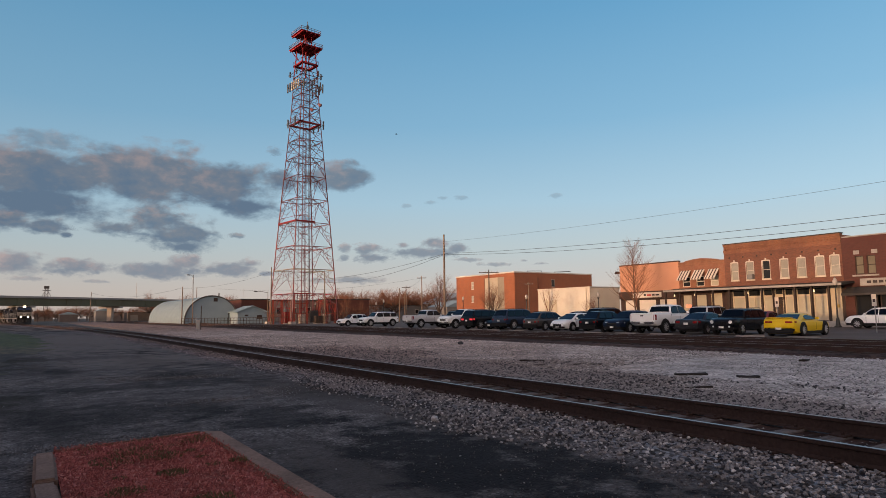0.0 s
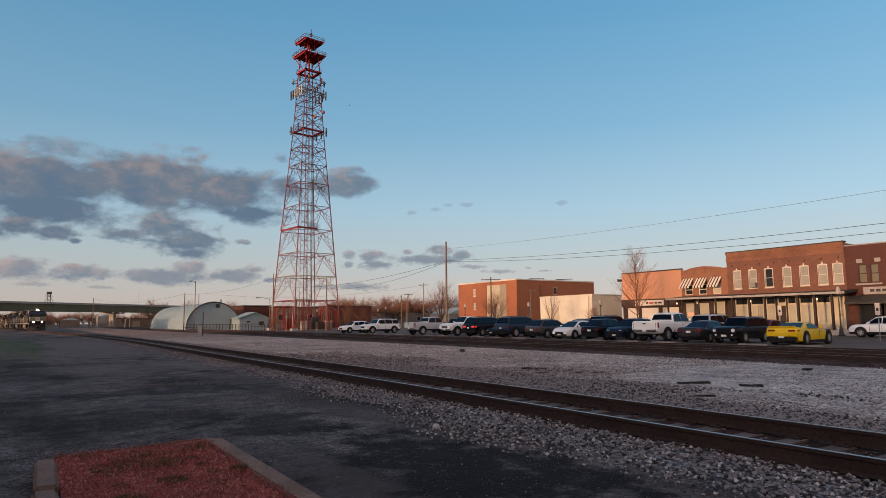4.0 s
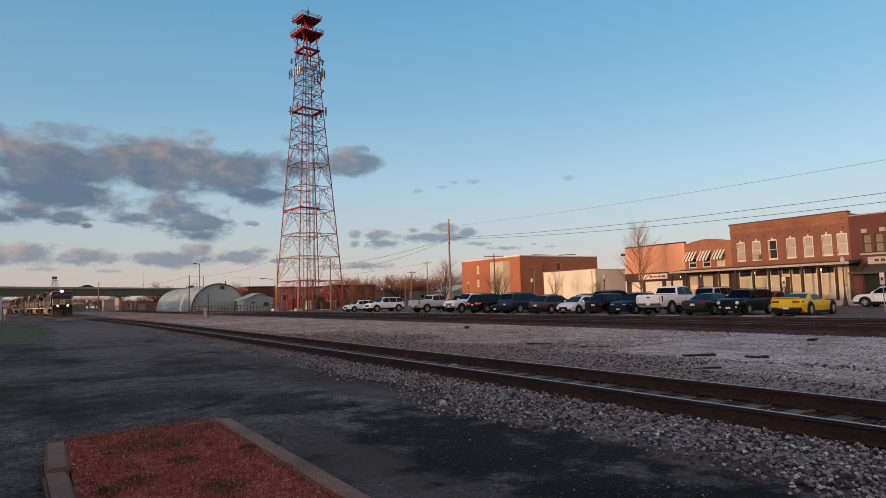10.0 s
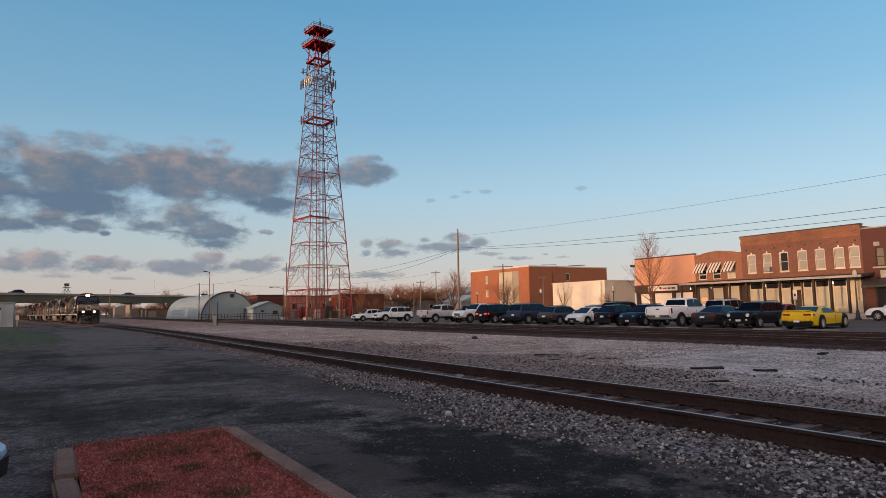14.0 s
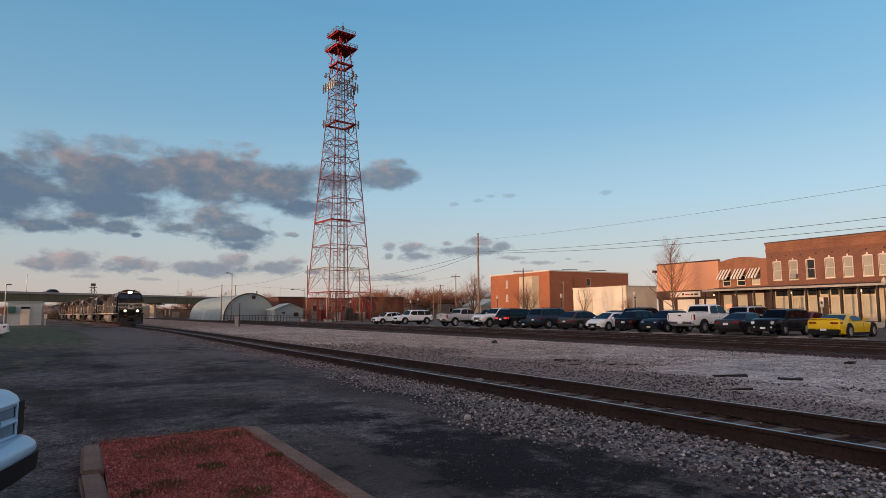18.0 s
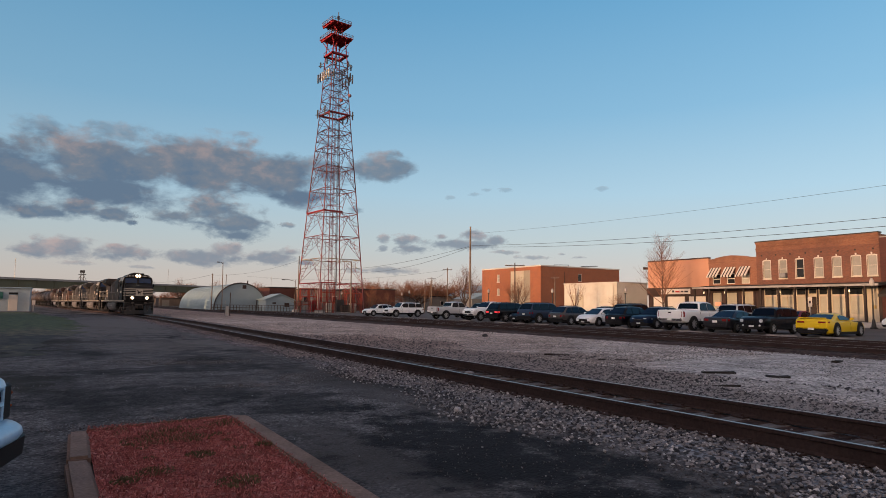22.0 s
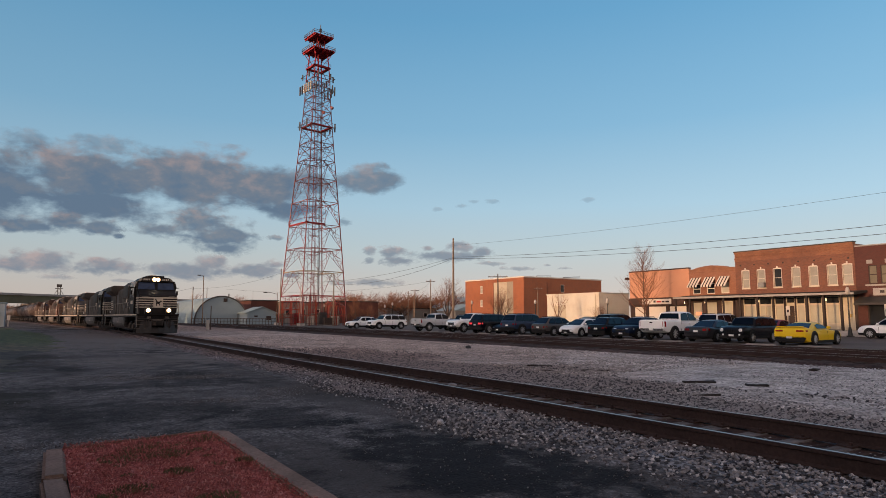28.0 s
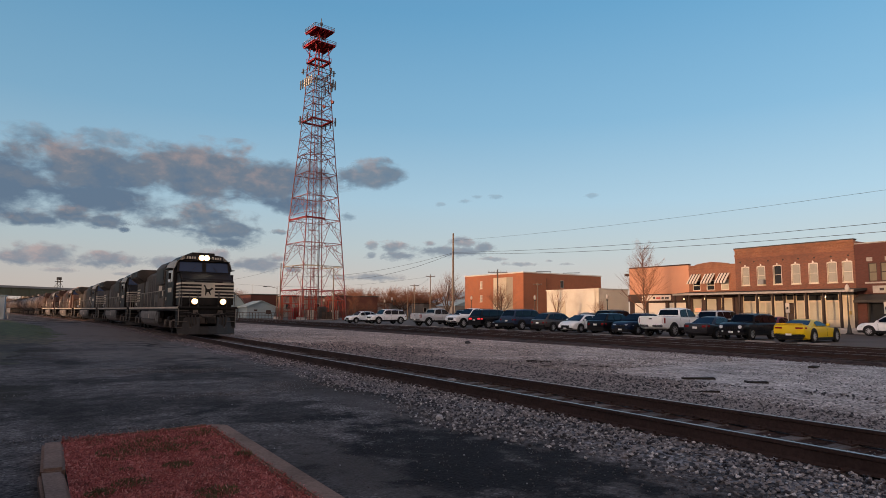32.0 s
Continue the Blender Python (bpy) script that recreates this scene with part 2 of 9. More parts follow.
def cloud_material(name, lobes, seed, most, grain, low, mid, top):
    """Soft vapour: a few overlapping lobes in degrees of azimuth and height, torn by two scales of noise."""
    m = bpy.data.materials.new(name)
    m.use_nodes = True
    n, l = m.node_tree.nodes, m.node_tree.links
    n.clear()

    def calc(op, *args):
        k = n.new("ShaderNodeMath")
        k.operation = op
        for i, v in enumerate(args):
            if isinstance(v, (int, float)):
                k.inputs[i].default_value = v
            else:
                l.new(v, k.inputs[i])
        return k.outputs[0]
    tc = n.new("ShaderNodeTexCoord")
    sep = n.new("ShaderNodeSeparateXYZ")
    l.new(tc.outputs["UV"], sep.inputs[0])
    u, v = sep.outputs["X"], sep.outputs["Y"]

    def puff(scale, detail, rough, stretch, shift):
        mp = n.new("ShaderNodeMapping")
        mp.inputs["Scale"].default_value = (1, stretch, 1)
        mp.inputs["Location"].default_value = (seed * 7.3 + shift, seed * 3.1, seed)
        mp.inputs["Rotation"].default_value = (0, 0, radians(-6))
        l.new(tc.outputs["UV"], mp.inputs["Vector"])
        t = n.new("ShaderNodeTexNoise")
        t.inputs["Scale"].default_value = scale
        t.inputs["Detail"].default_value = detail
        t.inputs["Roughness"].default_value = rough
        t.inputs["Distortion"].default_value = 0.25
        l.new(mp.outputs[0], t.inputs["Vector"])
        return calc("SUBTRACT", t.outputs["Fac"], 0.5)
    big, fine = puff(0.42 * grain, 7.0, 0.55, 1.9, 0.0), puff(1.5 * grain, 5.0, 0.6, 1.7, 11.0)
    dens, lift = None, None
    for az, el, hw, hh, share in lobes:
        a = calc("POWER", calc("MULTIPLY", calc("SUBTRACT", u, az), 1 / hw), 2.0)
        up = calc("MULTIPLY", calc("SUBTRACT", v, el), 1 / hh)
        d = calc("SUBTRACT", share, calc("SQRT", calc("ADD", a, calc("POWER", up, 2.0))))
        dens = d if dens is None else calc("SMOOTH_MAX", dens, d, 0.25)
        lift = up if lift is None else calc("MINIMUM", lift, up)
    dens = calc("MULTIPLY_ADD", big, 2.1, calc("ADD", dens, 0.10))
    dens = calc("MULTIPLY_ADD", fine, 0.55, dens)
    al = n.new("ShaderNodeMapRange")
    al.interpolation_type = "SMOOTHSTEP"
    al.inputs["From Min"].default_value = -0.16
    al.inputs["From Max"].default_value = 0.66
    al.inputs["To Max"].default_value = most
    l.new(dens, al.inputs["Value"])
    tone = calc("MULTIPLY_ADD", lift, 0.34, 0.47)
    tone = calc("MULTIPLY_ADD", fine, 0.9, tone)
    tone = calc("MULTIPLY_ADD", puff(0.55 * grain, 4.0, 0.5, 1.5, 29.0), 2.2, tone)
    ramp = n.new("ShaderNodeValToRGB")
    e = ramp.color_ramp.elements
    e[0].position, e[0].color = 0.0, (*low, 1)
    e[1].position, e[1].color = 1.0, (*top, 1)
    k = e.new(0.5)
    k.color = (*mid, 1)
    l.new(tone, ramp.inputs["Fac"])
    em = n.new("ShaderNodeEmission")
    l.new(ramp.outputs["Color"], em.inputs["Color"])
    tr = n.new("ShaderNodeBsdfTransparent")
    mx = n.new("ShaderNodeMixShader")
    l.new(al.outputs[0], mx.inputs["Fac"])
    l.new(tr.outputs[0], mx.inputs[1])
    l.new(em.outputs[0], mx.inputs[2])
    out = n.new("ShaderNodeOutputMaterial")
    l.new(mx.outputs[0], out.inputs["Surface"])
    return m


DEEP = ((0.110, 0.165, 0.245), (0.160, 0.192, 0.245), (0.295, 0.255, 0.268))
PALE = ((0.185, 0.225, 0.290), (0.255, 0.258, 0.300), (0.42, 0.335, 0.335))
CLOUDS = []


def cloud(label, tones, most, grain, speed, lobes):
    """A cloud on the far dome that drifts to the right by so many degrees a second."""
    pad = 1.55
    az0, az1 = min(a - w * pad for a, e, w, h, q in lobes), max(a + w * pad for a, e, w, h, q in lobes)
    el0, el1 = min(e - h * pad for a, e, w, h, q in lobes), max(e + h * pad for a, e, w, h, q in lobes)
    k = len(CLOUDS)
    bm = dome_patch(az0, az1, el0, el1, 2300 - 8 * k, 14, 6)
    uv = bm.loops.layers.uv.active
    for f in bm.faces:
        for lp in f.loops:
            x, y = lp[uv].uv
            lp[uv].uv = (az0 + (az1 - az0) * (x + 1) / 2, el0 + (el1 - el0) * (y + 1) / 2)
    c = part("cloud", bm, cloud_material("evening cloud", lobes, k + 1, most, grain, *tones), smooth=True)
    tagged(c, label, "cloud", "clouds")
    CLOUDS.append((c, speed))


BANK, LOW = "broad blue-grey evening cloud with a pinkish top", "small grey-pink cloud low over the horizon"
WISP = "thin grey wisp of evening cloud"
cloud(BANK, DEEP, 0.95, 0.75, 0.105, [(-0.4, 11.4, 6.0, 1.9, 1.25), (6.9, 11.9, 5.6, 2.0, 1.3), (13.2, 11.4, 5.1, 1.7, 1.2), (15.7, 9.6, 3.3, 1.1, 1.05), (0.4, 9.0, 4.6, 1.3, 1.1), (-6.0, 9.8, 4.6, 2.9, 1.05)])
cloud(WISP, DEEP, 0.5, 1.2, 0.105, [(0.5, 13.8, 2.6, 1.0, 0.8), (-4.5, 13.6, 3.0, 0.9, 0.7)])
cloud(BANK, DEEP, 0.9, 1.3, 0.10, [(-1.4, 7.5, 1.6, 0.76, 1.0), (0.8, 7.2, 1.6, 0.64, 1.0), (2.3, 6.6, 0.5, 0.25, 0.9), (-4.2, 6.9, 1.9, 0.6, 1.0)])
cloud("heaped blue-grey evening cloud with pink lights", DEEP, 0.88, 1.15, 0.085, [(8.9, 8.2, 2.6, 1.5, 0.95), (10.7, 7.0, 2.7, 1.3, 1.1), (5.7, 7.3, 2.0, 0.7, 0.95), (11.1, 6.0, 1.4, 0.5, 0.8)])
cloud("small blue-grey cloud with a pinkish top", DEEP, 0.85, 0.9, 0.066, [(24.3, 12.6, 2.1, 1.1, 1.25), (22.4, 12.2, 1.6, 0.9, 1.1), (19.3, 12.0, 1.3, 0.8, 0.9)])
cloud(WISP, DEEP, 0.55, 1.6, 0.09, [(18.4, 14.5, 0.9, 0.45, 0.8), (21.0, 8.6, 0.9, 0.4, 0.8)])
cloud(WISP, DEEP, 0.7, 2.5, 0.085, [(15.2, 7.0, 0.8, 0.25, 1.0)])
cloud(LOW, PALE, 0.85, 1.3, 0.045, [(-1.1, 4.3, 1.9, 0.85, 1.1), (-3.3, 4.0, 1.3, 0.6, 1.0)])
cloud(LOW, PALE, 0.85, 1.5, 0.045, [(3.2, 4.0, 2.4, 0.62, 1.0), (2.4, 4.4, 1.3, 0.4, 0.8)])
cloud(LOW, PALE, 0.82, 1.3, 0.045, [(9.2, 3.9, 2.9, 0.7, 1.05), (11.1, 4.6, 1.6, 0.62, 1.05)])
cloud(LOW, PALE, 0.8, 1.5, 0.045, [(14.7, 4.0, 2.5, 0.68, 1.0), (16.3, 4.6, 1.1, 0.42, 0.9), (17.7, 3.7, 0.8, 0.3, 0.8)])
cloud(WISP, PALE, 0.5, 2.0, 0.04, [(-0.3, 3.1, 1.4, 0.2, 0.95), (4.6, 2.9, 1.6, 0.18, 0.8)])
cloud(LOW, PALE, 0.7, 2.2, 0.05, [(24.6, 6.1, 0.7, 0.4, 1.0), (24.5, 5.1, 0.6, 0.28, 0.9)])
cloud(LOW, PALE, 0.8, 1.9, 0.05, [(26.7, 6.0, 1.3, 0.45, 1.1), (27.4, 5.1, 1.7, 0.45, 0.95)])
cloud(LOW, PALE, 0.8, 1.6, 0.05, [(32.0, 5.6, 3.4, 0.5, 1.0), (33.1, 6.4, 1.5, 0.5, 1.0), (34.8, 5.9, 1.0, 0.6, 0.9), (30.0, 6.3, 0.6, 0.35, 0.9)])
cloud(LOW, DEEP, 0.6, 1.6, 0.03, [(25.6, 3.1, 3.1, 0.36, 1.0)])
for spot in ((36.0, 4.9, 1.1, 0.2, 1.0), (38.6, 4.4, 1.8, 0.22, 0.95), (42.8, 4.4, 0.8, 0.15, 0.9), (41.1, 4.7, 0.5, 0.15, 0.8)):
    cloud(WISP, PALE, 0.6, 2.6, 0.045, [spot])
for spot in ((30.3, 9.9, 0.45, 0.2, 0.95), (32.6, 10.2, 0.65, 0.2, 0.95), (33.7, 10.6, 0.5, 0.18, 0.95), (35.4, 10.6, 0.65, 0.25, 1.0), (44.1, 10.5, 0.65, 0.22, 0.95)):
    cloud(WISP, DEEP, 0.30, 3.0, 0.07, [spot])

steel_rust = mat("rusty rail", (0.050, 0.032, 0.029), 0.8, 0.0, vary=0.35, scale=1.5, fine=25, bump=0.2)
steel_shine = mat("worn rail head", (0.46, 0.39, 0.38), 0.40, 1.0, vary=0.15, scale=1.0)
tie_wood = mat("weathered tie", (0.135, 0.122, 0.122), 0.95, vary=0.6, scale=2.0, fine=30, bump=0.4, random_tone=0.4)
lot_pave = mat("parking lot asphalt", (0.125, 0.106, 0.095), 0.9, vary=0.25, scale=0.3, fine=20, bump=0.2)
concrete = mat("concrete", (0.42, 0.39, 0.36), 0.85, vary=0.2, scale=0.8, fine=30, bump=0.15, dirt=(0.22, 0.2, 0.18), dirt_amount=0.5)



def stony(name, tones, cell, rough=0.95, bump=0.6, patch=0.4, stain=None, stain_amount=0.0, stain_scale=0.5, stain_from=0.52, mottle=1.3, depth=0.5):
    """Crushed stone or coarse paving: cells of several tones with relief, and broad patches."""
    m = bpy.data.materials.new(name)
    m.use_nodes = True
    n, l = m.node_tree.nodes, m.node_tree.links
    b = n["Principled BSDF"]
    b.inputs["Roughness"].default_value = rough
    b.inputs["Specular IOR Level"].default_value = 0.12
    tc = n.new("ShaderNodeTexCoord")
    warp = n.new("ShaderNodeTexNoise")
    warp.inputs["Scale"].default_value = cell * 0.8
    l.new(tc.outputs["Object"], warp.inputs["Vector"])
    add = n.new("ShaderNodeVectorMath")
    add.operation = "MULTIPLY_ADD"
    add.inputs[1].default_value = (0.6 / cell,) * 3
    l.new(warp.outputs["Color"], add.inputs[0])
    l.new(tc.outputs["Object"], add.inputs[2])
    v = n.new("ShaderNodeTexVoronoi")
    v.inputs["Scale"].default_value = cell
    l.new(add.outputs[0], v.inputs["Vector"])
    sep = n.new("ShaderNodeSeparateColor")
    l.new(v.outputs["Color"], sep.inputs[0])
    ramp = n.new("ShaderNodeValToRGB")
    e = ramp.color_ramp.elements
    e[0].color, e[1].color = (*tones[0], 1), (*tones[-1], 1)
    for i, t in enumerate(tones[1:-1]):
        k = e.new((i + 1) / (len(tones) - 1))
        k.color = (*t, 1)
    l.new(sep.outputs[0], ramp.inputs["Fac"])
    broad = n.new("ShaderNodeTexNoise")
    broad.inputs["Scale"].default_value = 0.35
    broad.inputs["Detail"].default_value = 7
    broad.inputs["Roughness"].default_value = 0.6
    l.new(tc.outputs["Object"], broad.inputs["Vector"])
    rng = n.new("ShaderNodeMapRange")
    rng.inputs["From Min"].default_value, rng.inputs["From Max"].default_value = 0.3, 0.7
    rng.inputs["To Min"].default_value, rng.inputs["To Max"].default_value = 1 - patch, 1 + patch
    l.new(broad.outputs["Fac"], rng.inputs["Value"])
    sc = n.new("ShaderNodeVectorMath")
    sc.operation = "SCALE"
    l.new(ramp.outputs["Color"], sc.inputs[0])
    l.new(rng.outputs[0], sc.inputs["Scale"])
    mot = n.new("ShaderNodeTexNoise")
    mot.inputs["Scale"].default_value = mottle
    mot.inputs["Detail"].default_value = 8
    mot.inputs["Roughness"].default_value = 0.72
    l.new(tc.outputs["Object"], mot.inputs["Vector"])
    mr = n.new("ShaderNodeMapRange")
    mr.inputs["From Min"].default_value, mr.inputs["From Max"].default_value = 0.32, 0.68
    mr.inputs["To Min"].default_value, mr.inputs["To Max"].default_value = 1 - depth, 1 + depth
    l.new(mot.outputs["Fac"], mr.inputs["Value"])
    sc2 = n.new("ShaderNodeVectorMath")
    sc2.operation = "SCALE"
    l.new(sc.outputs[0], sc2.inputs[0])
    l.new(mr.outputs[0], sc2.inputs["Scale"])
    out = sc2.outputs[0]
    if stain:
        mp = n.new("ShaderNodeMapping")
        mp.inputs["Scale"].default_value = (1.6, 0.55, 1)
        l.new(tc.outputs["Object"], mp.inputs["Vector"])
        st = n.new("ShaderNodeTexNoise")
        st.inputs["Scale"].default_value = stain_scale
        st.inputs["Detail"].default_value = 6
        st.inputs["Roughness"].default_value = 0.5
        l.new(mp.outputs[0], st.inputs["Vector"])
        r2 = n.new("ShaderNodeMapRange")
        r2.inputs["From Min"].default_value, r2.inputs["From Max"].default_value = stain_from, stain_from + 0.11
        r2.inputs["To Max"].default_value = stain_amount
        l.new(st.outputs["Fac"], r2.inputs["Value"])
        mx = n.new("ShaderNodeMix")
        mx.data_type = "RGBA"
        l.new(r2.outputs[0], mx.inputs["Factor"])
        l.new(out, mx.inputs["A"])
        mx.inputs["B"].default_value = (*stain, 1)
        out = mx.outputs["Result"]
    l.new(out, b.inputs["Base Color"])
    bp = n.new("ShaderNodeBump")
    bp.inputs["Strength"].default_value = bump
    bp.inputs["Distance"].default_value = 0.5 / cell
    bp.invert = True
    l.new(v.outputs["Distance"], bp.inputs["Height"])
    l.new(bp.outputs["Normal"], b.inputs["Normal"])
    return m


asphalt = stony("worn asphalt", [(0.046, 0.043, 0.045), (0.085, 0.077, 0.078), (0.108, 0.098, 0.099), (0.130, 0.118, 0.119), (0.20, 0.186, 0.188)], 34, 0.92, 0.8, 0.45, (0.020, 0.017, 0.017), 0.8, 0.24, 0.49, 2.2, 0.55)


def oil_stains(m, spots):
    """Broad ragged stains of oil and coal dust soaked into the paving: middle, reach, strength."""
    n, l = m.node_tree.nodes, m.node_tree.links
    b = n["Principled BSDF"]
    col = b.inputs["Base Color"].links[0].from_socket
    tc = n.new("ShaderNodeTexCoord")
    rag = n.new("ShaderNodeTexNoise")
    rag.inputs["Scale"].default_value = 1.3
    rag.inputs["Detail"].default_value = 9
    rag.inputs["Roughness"].default_value = 0.68
    l.new(tc.outputs["Object"], rag.inputs["Vector"])
    for (x, y), (rx, ry), most, tone in spots:
        mp = n.new("ShaderNodeMapping")
        mp.vector_type = "TEXTURE"
        mp.inputs["Location"].default_value = (x, y, 0)
        mp.inputs["Scale"].default_value = (rx, ry, 1e3)
        l.new(tc.outputs["Object"], mp.inputs["Vector"])
        ln = n.new("ShaderNodeVectorMath")
        ln.operation = "LENGTH"
        l.new(mp.outputs[0], ln.inputs[0])
        ad = n.new("ShaderNodeMath")
        ad.operation = "MULTIPLY_ADD"
        ad.inputs[1].default_value = 4.2
        l.new(rag.outputs["Fac"], ad.inputs[0])
        l.new(ln.outputs["Value"], ad.inputs[2])
        rg = n.new("ShaderNodeMapRange")
        rg.interpolation_type = "SMOOTHSTEP"
        rg.inputs["From Min"].default_value, rg.inputs["From Max"].default_value = 3.25, 2.6
        rg.inputs["To Max"].default_value = most
        l.new(ad.outputs[0], rg.inputs["Value"])
        mx = n.new("ShaderNodeMix")
        mx.data_type = "RGBA"
        l.new(rg.outputs[0], mx.inputs["Factor"])
        l.new(col, mx.inputs["A"])
        mx.inputs["B"].default_value = (*tone, 1)
        col = mx.outputs["Result"]
    l.new(col, b.inputs["Base Color"])


DUST = (0.172, 0.148, 0.140)
OIL, SAND = (0.0135, 0.0122, 0.0142), (0.096, 0.085, 0.083)
oil_stains(asphalt, [((2.7, 5.2), (0.5, 3.0), 0.5, SAND), ((4.75, 7.0), (0.5, 14.0), 0.6, SAND), ((2.0, 52), (9.0, 26.0), 0.85, DUST), ((3.4, 25), (3.0, 5.0), 0.6, DUST), ((2.6, 12.2), (1.0, 1.2), 0.35, SAND), ((4.0, 5.2), (1.15, 3.6), 0.93, OIL), ((3.9, 1.5), (1.2, 2.5), 0.9, OIL),
                     ((2.2, 15.6), (3.0, 0.9), 0.6, OIL), ((1.6, 11.6), (1.5, 1.5), 0.55, OIL), ((3.2, 9.6), (1.0, 1.3), 0.7, OIL), ((-3.0, 11.0), (3.0, 2.0), 0.7, OIL), ((-1.4, 14.6), (1.6, 2.2), 0.65, (0.032, 0.028, 0.021)), ((-2.5, 22.0), (4.5, 1.6), 0.6, OIL), ((1.5, 28.0), (2.5, 1.2), 0.4, OIL), ((-1.6, 27.5), (2.4, 5.0), 0.75, (0.034, 0.027, 0.021))])
gravel = stony("pale limestone gravel", [(0.15, 0.139, 0.136), (0.395, 0.370, 0.361), (0.49, 0.462, 0.452), (0.64, 0.607, 0.595)], 18, 0.95, 0.4, 0.25, (0.14, 0.13, 0.125), 0.3, 0.3, 0.56)
ballast = stony("grey ballast", [(0.032, 0.029, 0.030), (0.088, 0.085, 0.089), (0.155, 0.153, 0.166), (0.28, 0.281, 0.305)], 20, 0.95, 1.0, 0.3, (0.04, 0.033, 0.03), 0.5, 0.6, 0.55)


def tint_along(m, y0, y1, tone, most):
    """Tint that sets in along the line: brake dust and rust on ballast, plain tone on gravel."""
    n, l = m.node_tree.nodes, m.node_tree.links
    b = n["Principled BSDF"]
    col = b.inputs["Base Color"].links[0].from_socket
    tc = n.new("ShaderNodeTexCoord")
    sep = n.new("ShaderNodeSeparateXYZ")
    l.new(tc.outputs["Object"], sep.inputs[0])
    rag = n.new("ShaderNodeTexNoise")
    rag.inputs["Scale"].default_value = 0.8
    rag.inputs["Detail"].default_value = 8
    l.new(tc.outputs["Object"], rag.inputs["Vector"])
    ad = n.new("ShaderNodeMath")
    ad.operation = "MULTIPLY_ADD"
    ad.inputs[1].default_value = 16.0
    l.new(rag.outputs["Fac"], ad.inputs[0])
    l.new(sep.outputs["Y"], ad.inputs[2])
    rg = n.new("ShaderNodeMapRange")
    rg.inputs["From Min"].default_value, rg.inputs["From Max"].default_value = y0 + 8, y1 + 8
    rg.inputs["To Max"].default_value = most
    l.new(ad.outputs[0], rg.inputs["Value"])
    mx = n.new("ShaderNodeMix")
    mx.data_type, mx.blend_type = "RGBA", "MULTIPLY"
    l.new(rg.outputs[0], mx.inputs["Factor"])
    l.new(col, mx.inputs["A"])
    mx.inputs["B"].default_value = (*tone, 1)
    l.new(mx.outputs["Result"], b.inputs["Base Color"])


def wedge_dust(m, tone, most):
    """Coal dust over the gravel strip, thick beside the near track and farther along, thinning to clean stone."""
    n, l = m.node_tree.nodes, m.node_tree.links
    b = n["Principled BSDF"]
    col = b.inputs["Base Color"].links[0].from_socket
    tc = n.new("ShaderNodeTexCoord")
    dot = n.new("ShaderNodeVectorMath")
    dot.operation = "DOT_PRODUCT"
    dot.inputs[1].default_value = (1.0, -0.47, 0.0)
    l.new(tc.outputs["Object"], dot.inputs[0])
    rag = n.new("ShaderNodeTexNoise")
    rag.inputs["Scale"].default_value = 1.1
    rag.inputs["Detail"].default_value = 9
    rag.inputs["Roughness"].default_value = 0.7
    l.new(tc.outputs["Object"], rag.inputs["Vector"])
    ad = n.new("ShaderNodeMath")
    ad.operation = "MULTIPLY_ADD"
    ad.inputs[1].default_value = 7.0
    l.new(rag.outputs["Fac"], ad.inputs[0])
    l.new(dot.outputs["Value"], ad.inputs[2])
    rg = n.new("ShaderNodeMapRange")
    rg.inputs["From Min"].default_value, rg.inputs["From Max"].default_value = 13.6, 9.6
    rg.inputs["To Max"].default_value = most
    l.new(ad.outputs[0], rg.inputs["Value"])
    mx = n.new("ShaderNodeMix")
    mx.data_type, mx.blend_type = "RGBA", "MULTIPLY"
    l.new(rg.outputs[0], mx.inputs["Factor"])
    l.new(col, mx.inputs["A"])
    mx.inputs["B"].default_value = (*tone, 1)
    l.new(mx.outputs["Result"], b.inputs["Base Color"])


wedge_dust(gravel, (0.88, 0.83, 0.81), 1.0)
# gravel tone: paler and warmer from y 9 to 24, darker from 48 to 85
tint_along(gravel, 9, 24, (1.25, 1.10, 1.00), 1.0)
tint_along(gravel, 48, 85, (0.64, 0.55, 0.50), 1.0)
tint_along(ballast, 8, 26, (1.25, 1.0, 0.93), 1.0)
dark_ballast = stony("dark oily ballast", [(0.036, 0.023, 0.022), (0.066, 0.042, 0.038), (0.10, 0.068, 0.060)], 13, 0.95, 1.0, 0.3)
stone_mats = [mat("pale stone", (0.52, 0.50, 0.51), 0.95, vary=0.4, scale=6), mat("grey stone", (0.255, 0.245, 0.255), 0.95, vary=0.35, scale=6), mat("dark stone", (0.058, 0.058, 0.066), 0.95, vary=0.35, scale=6)]
tint_along(stone_mats[1], 8, 26, (1.15, 0.95, 0.89), 1.0)
tint_along(stone_mats[0], 10, 30, (0.92, 0.78, 0.74), 1.0)
# ---- ground ----
bm = bmesh.new()
bmesh.ops.create_grid(bm, x_segments=60, y_segments=60, size=2500)
ground = part("ground", bm, mat("far ground", (0.12, 0.11, 0.095), 0.95, vary=0.3, scale=0.05, fine=2.0), label="flat bare ground that reaches the horizon")
ground.location.z = -0.06
tagged(ground, kind="structure", category="ground")


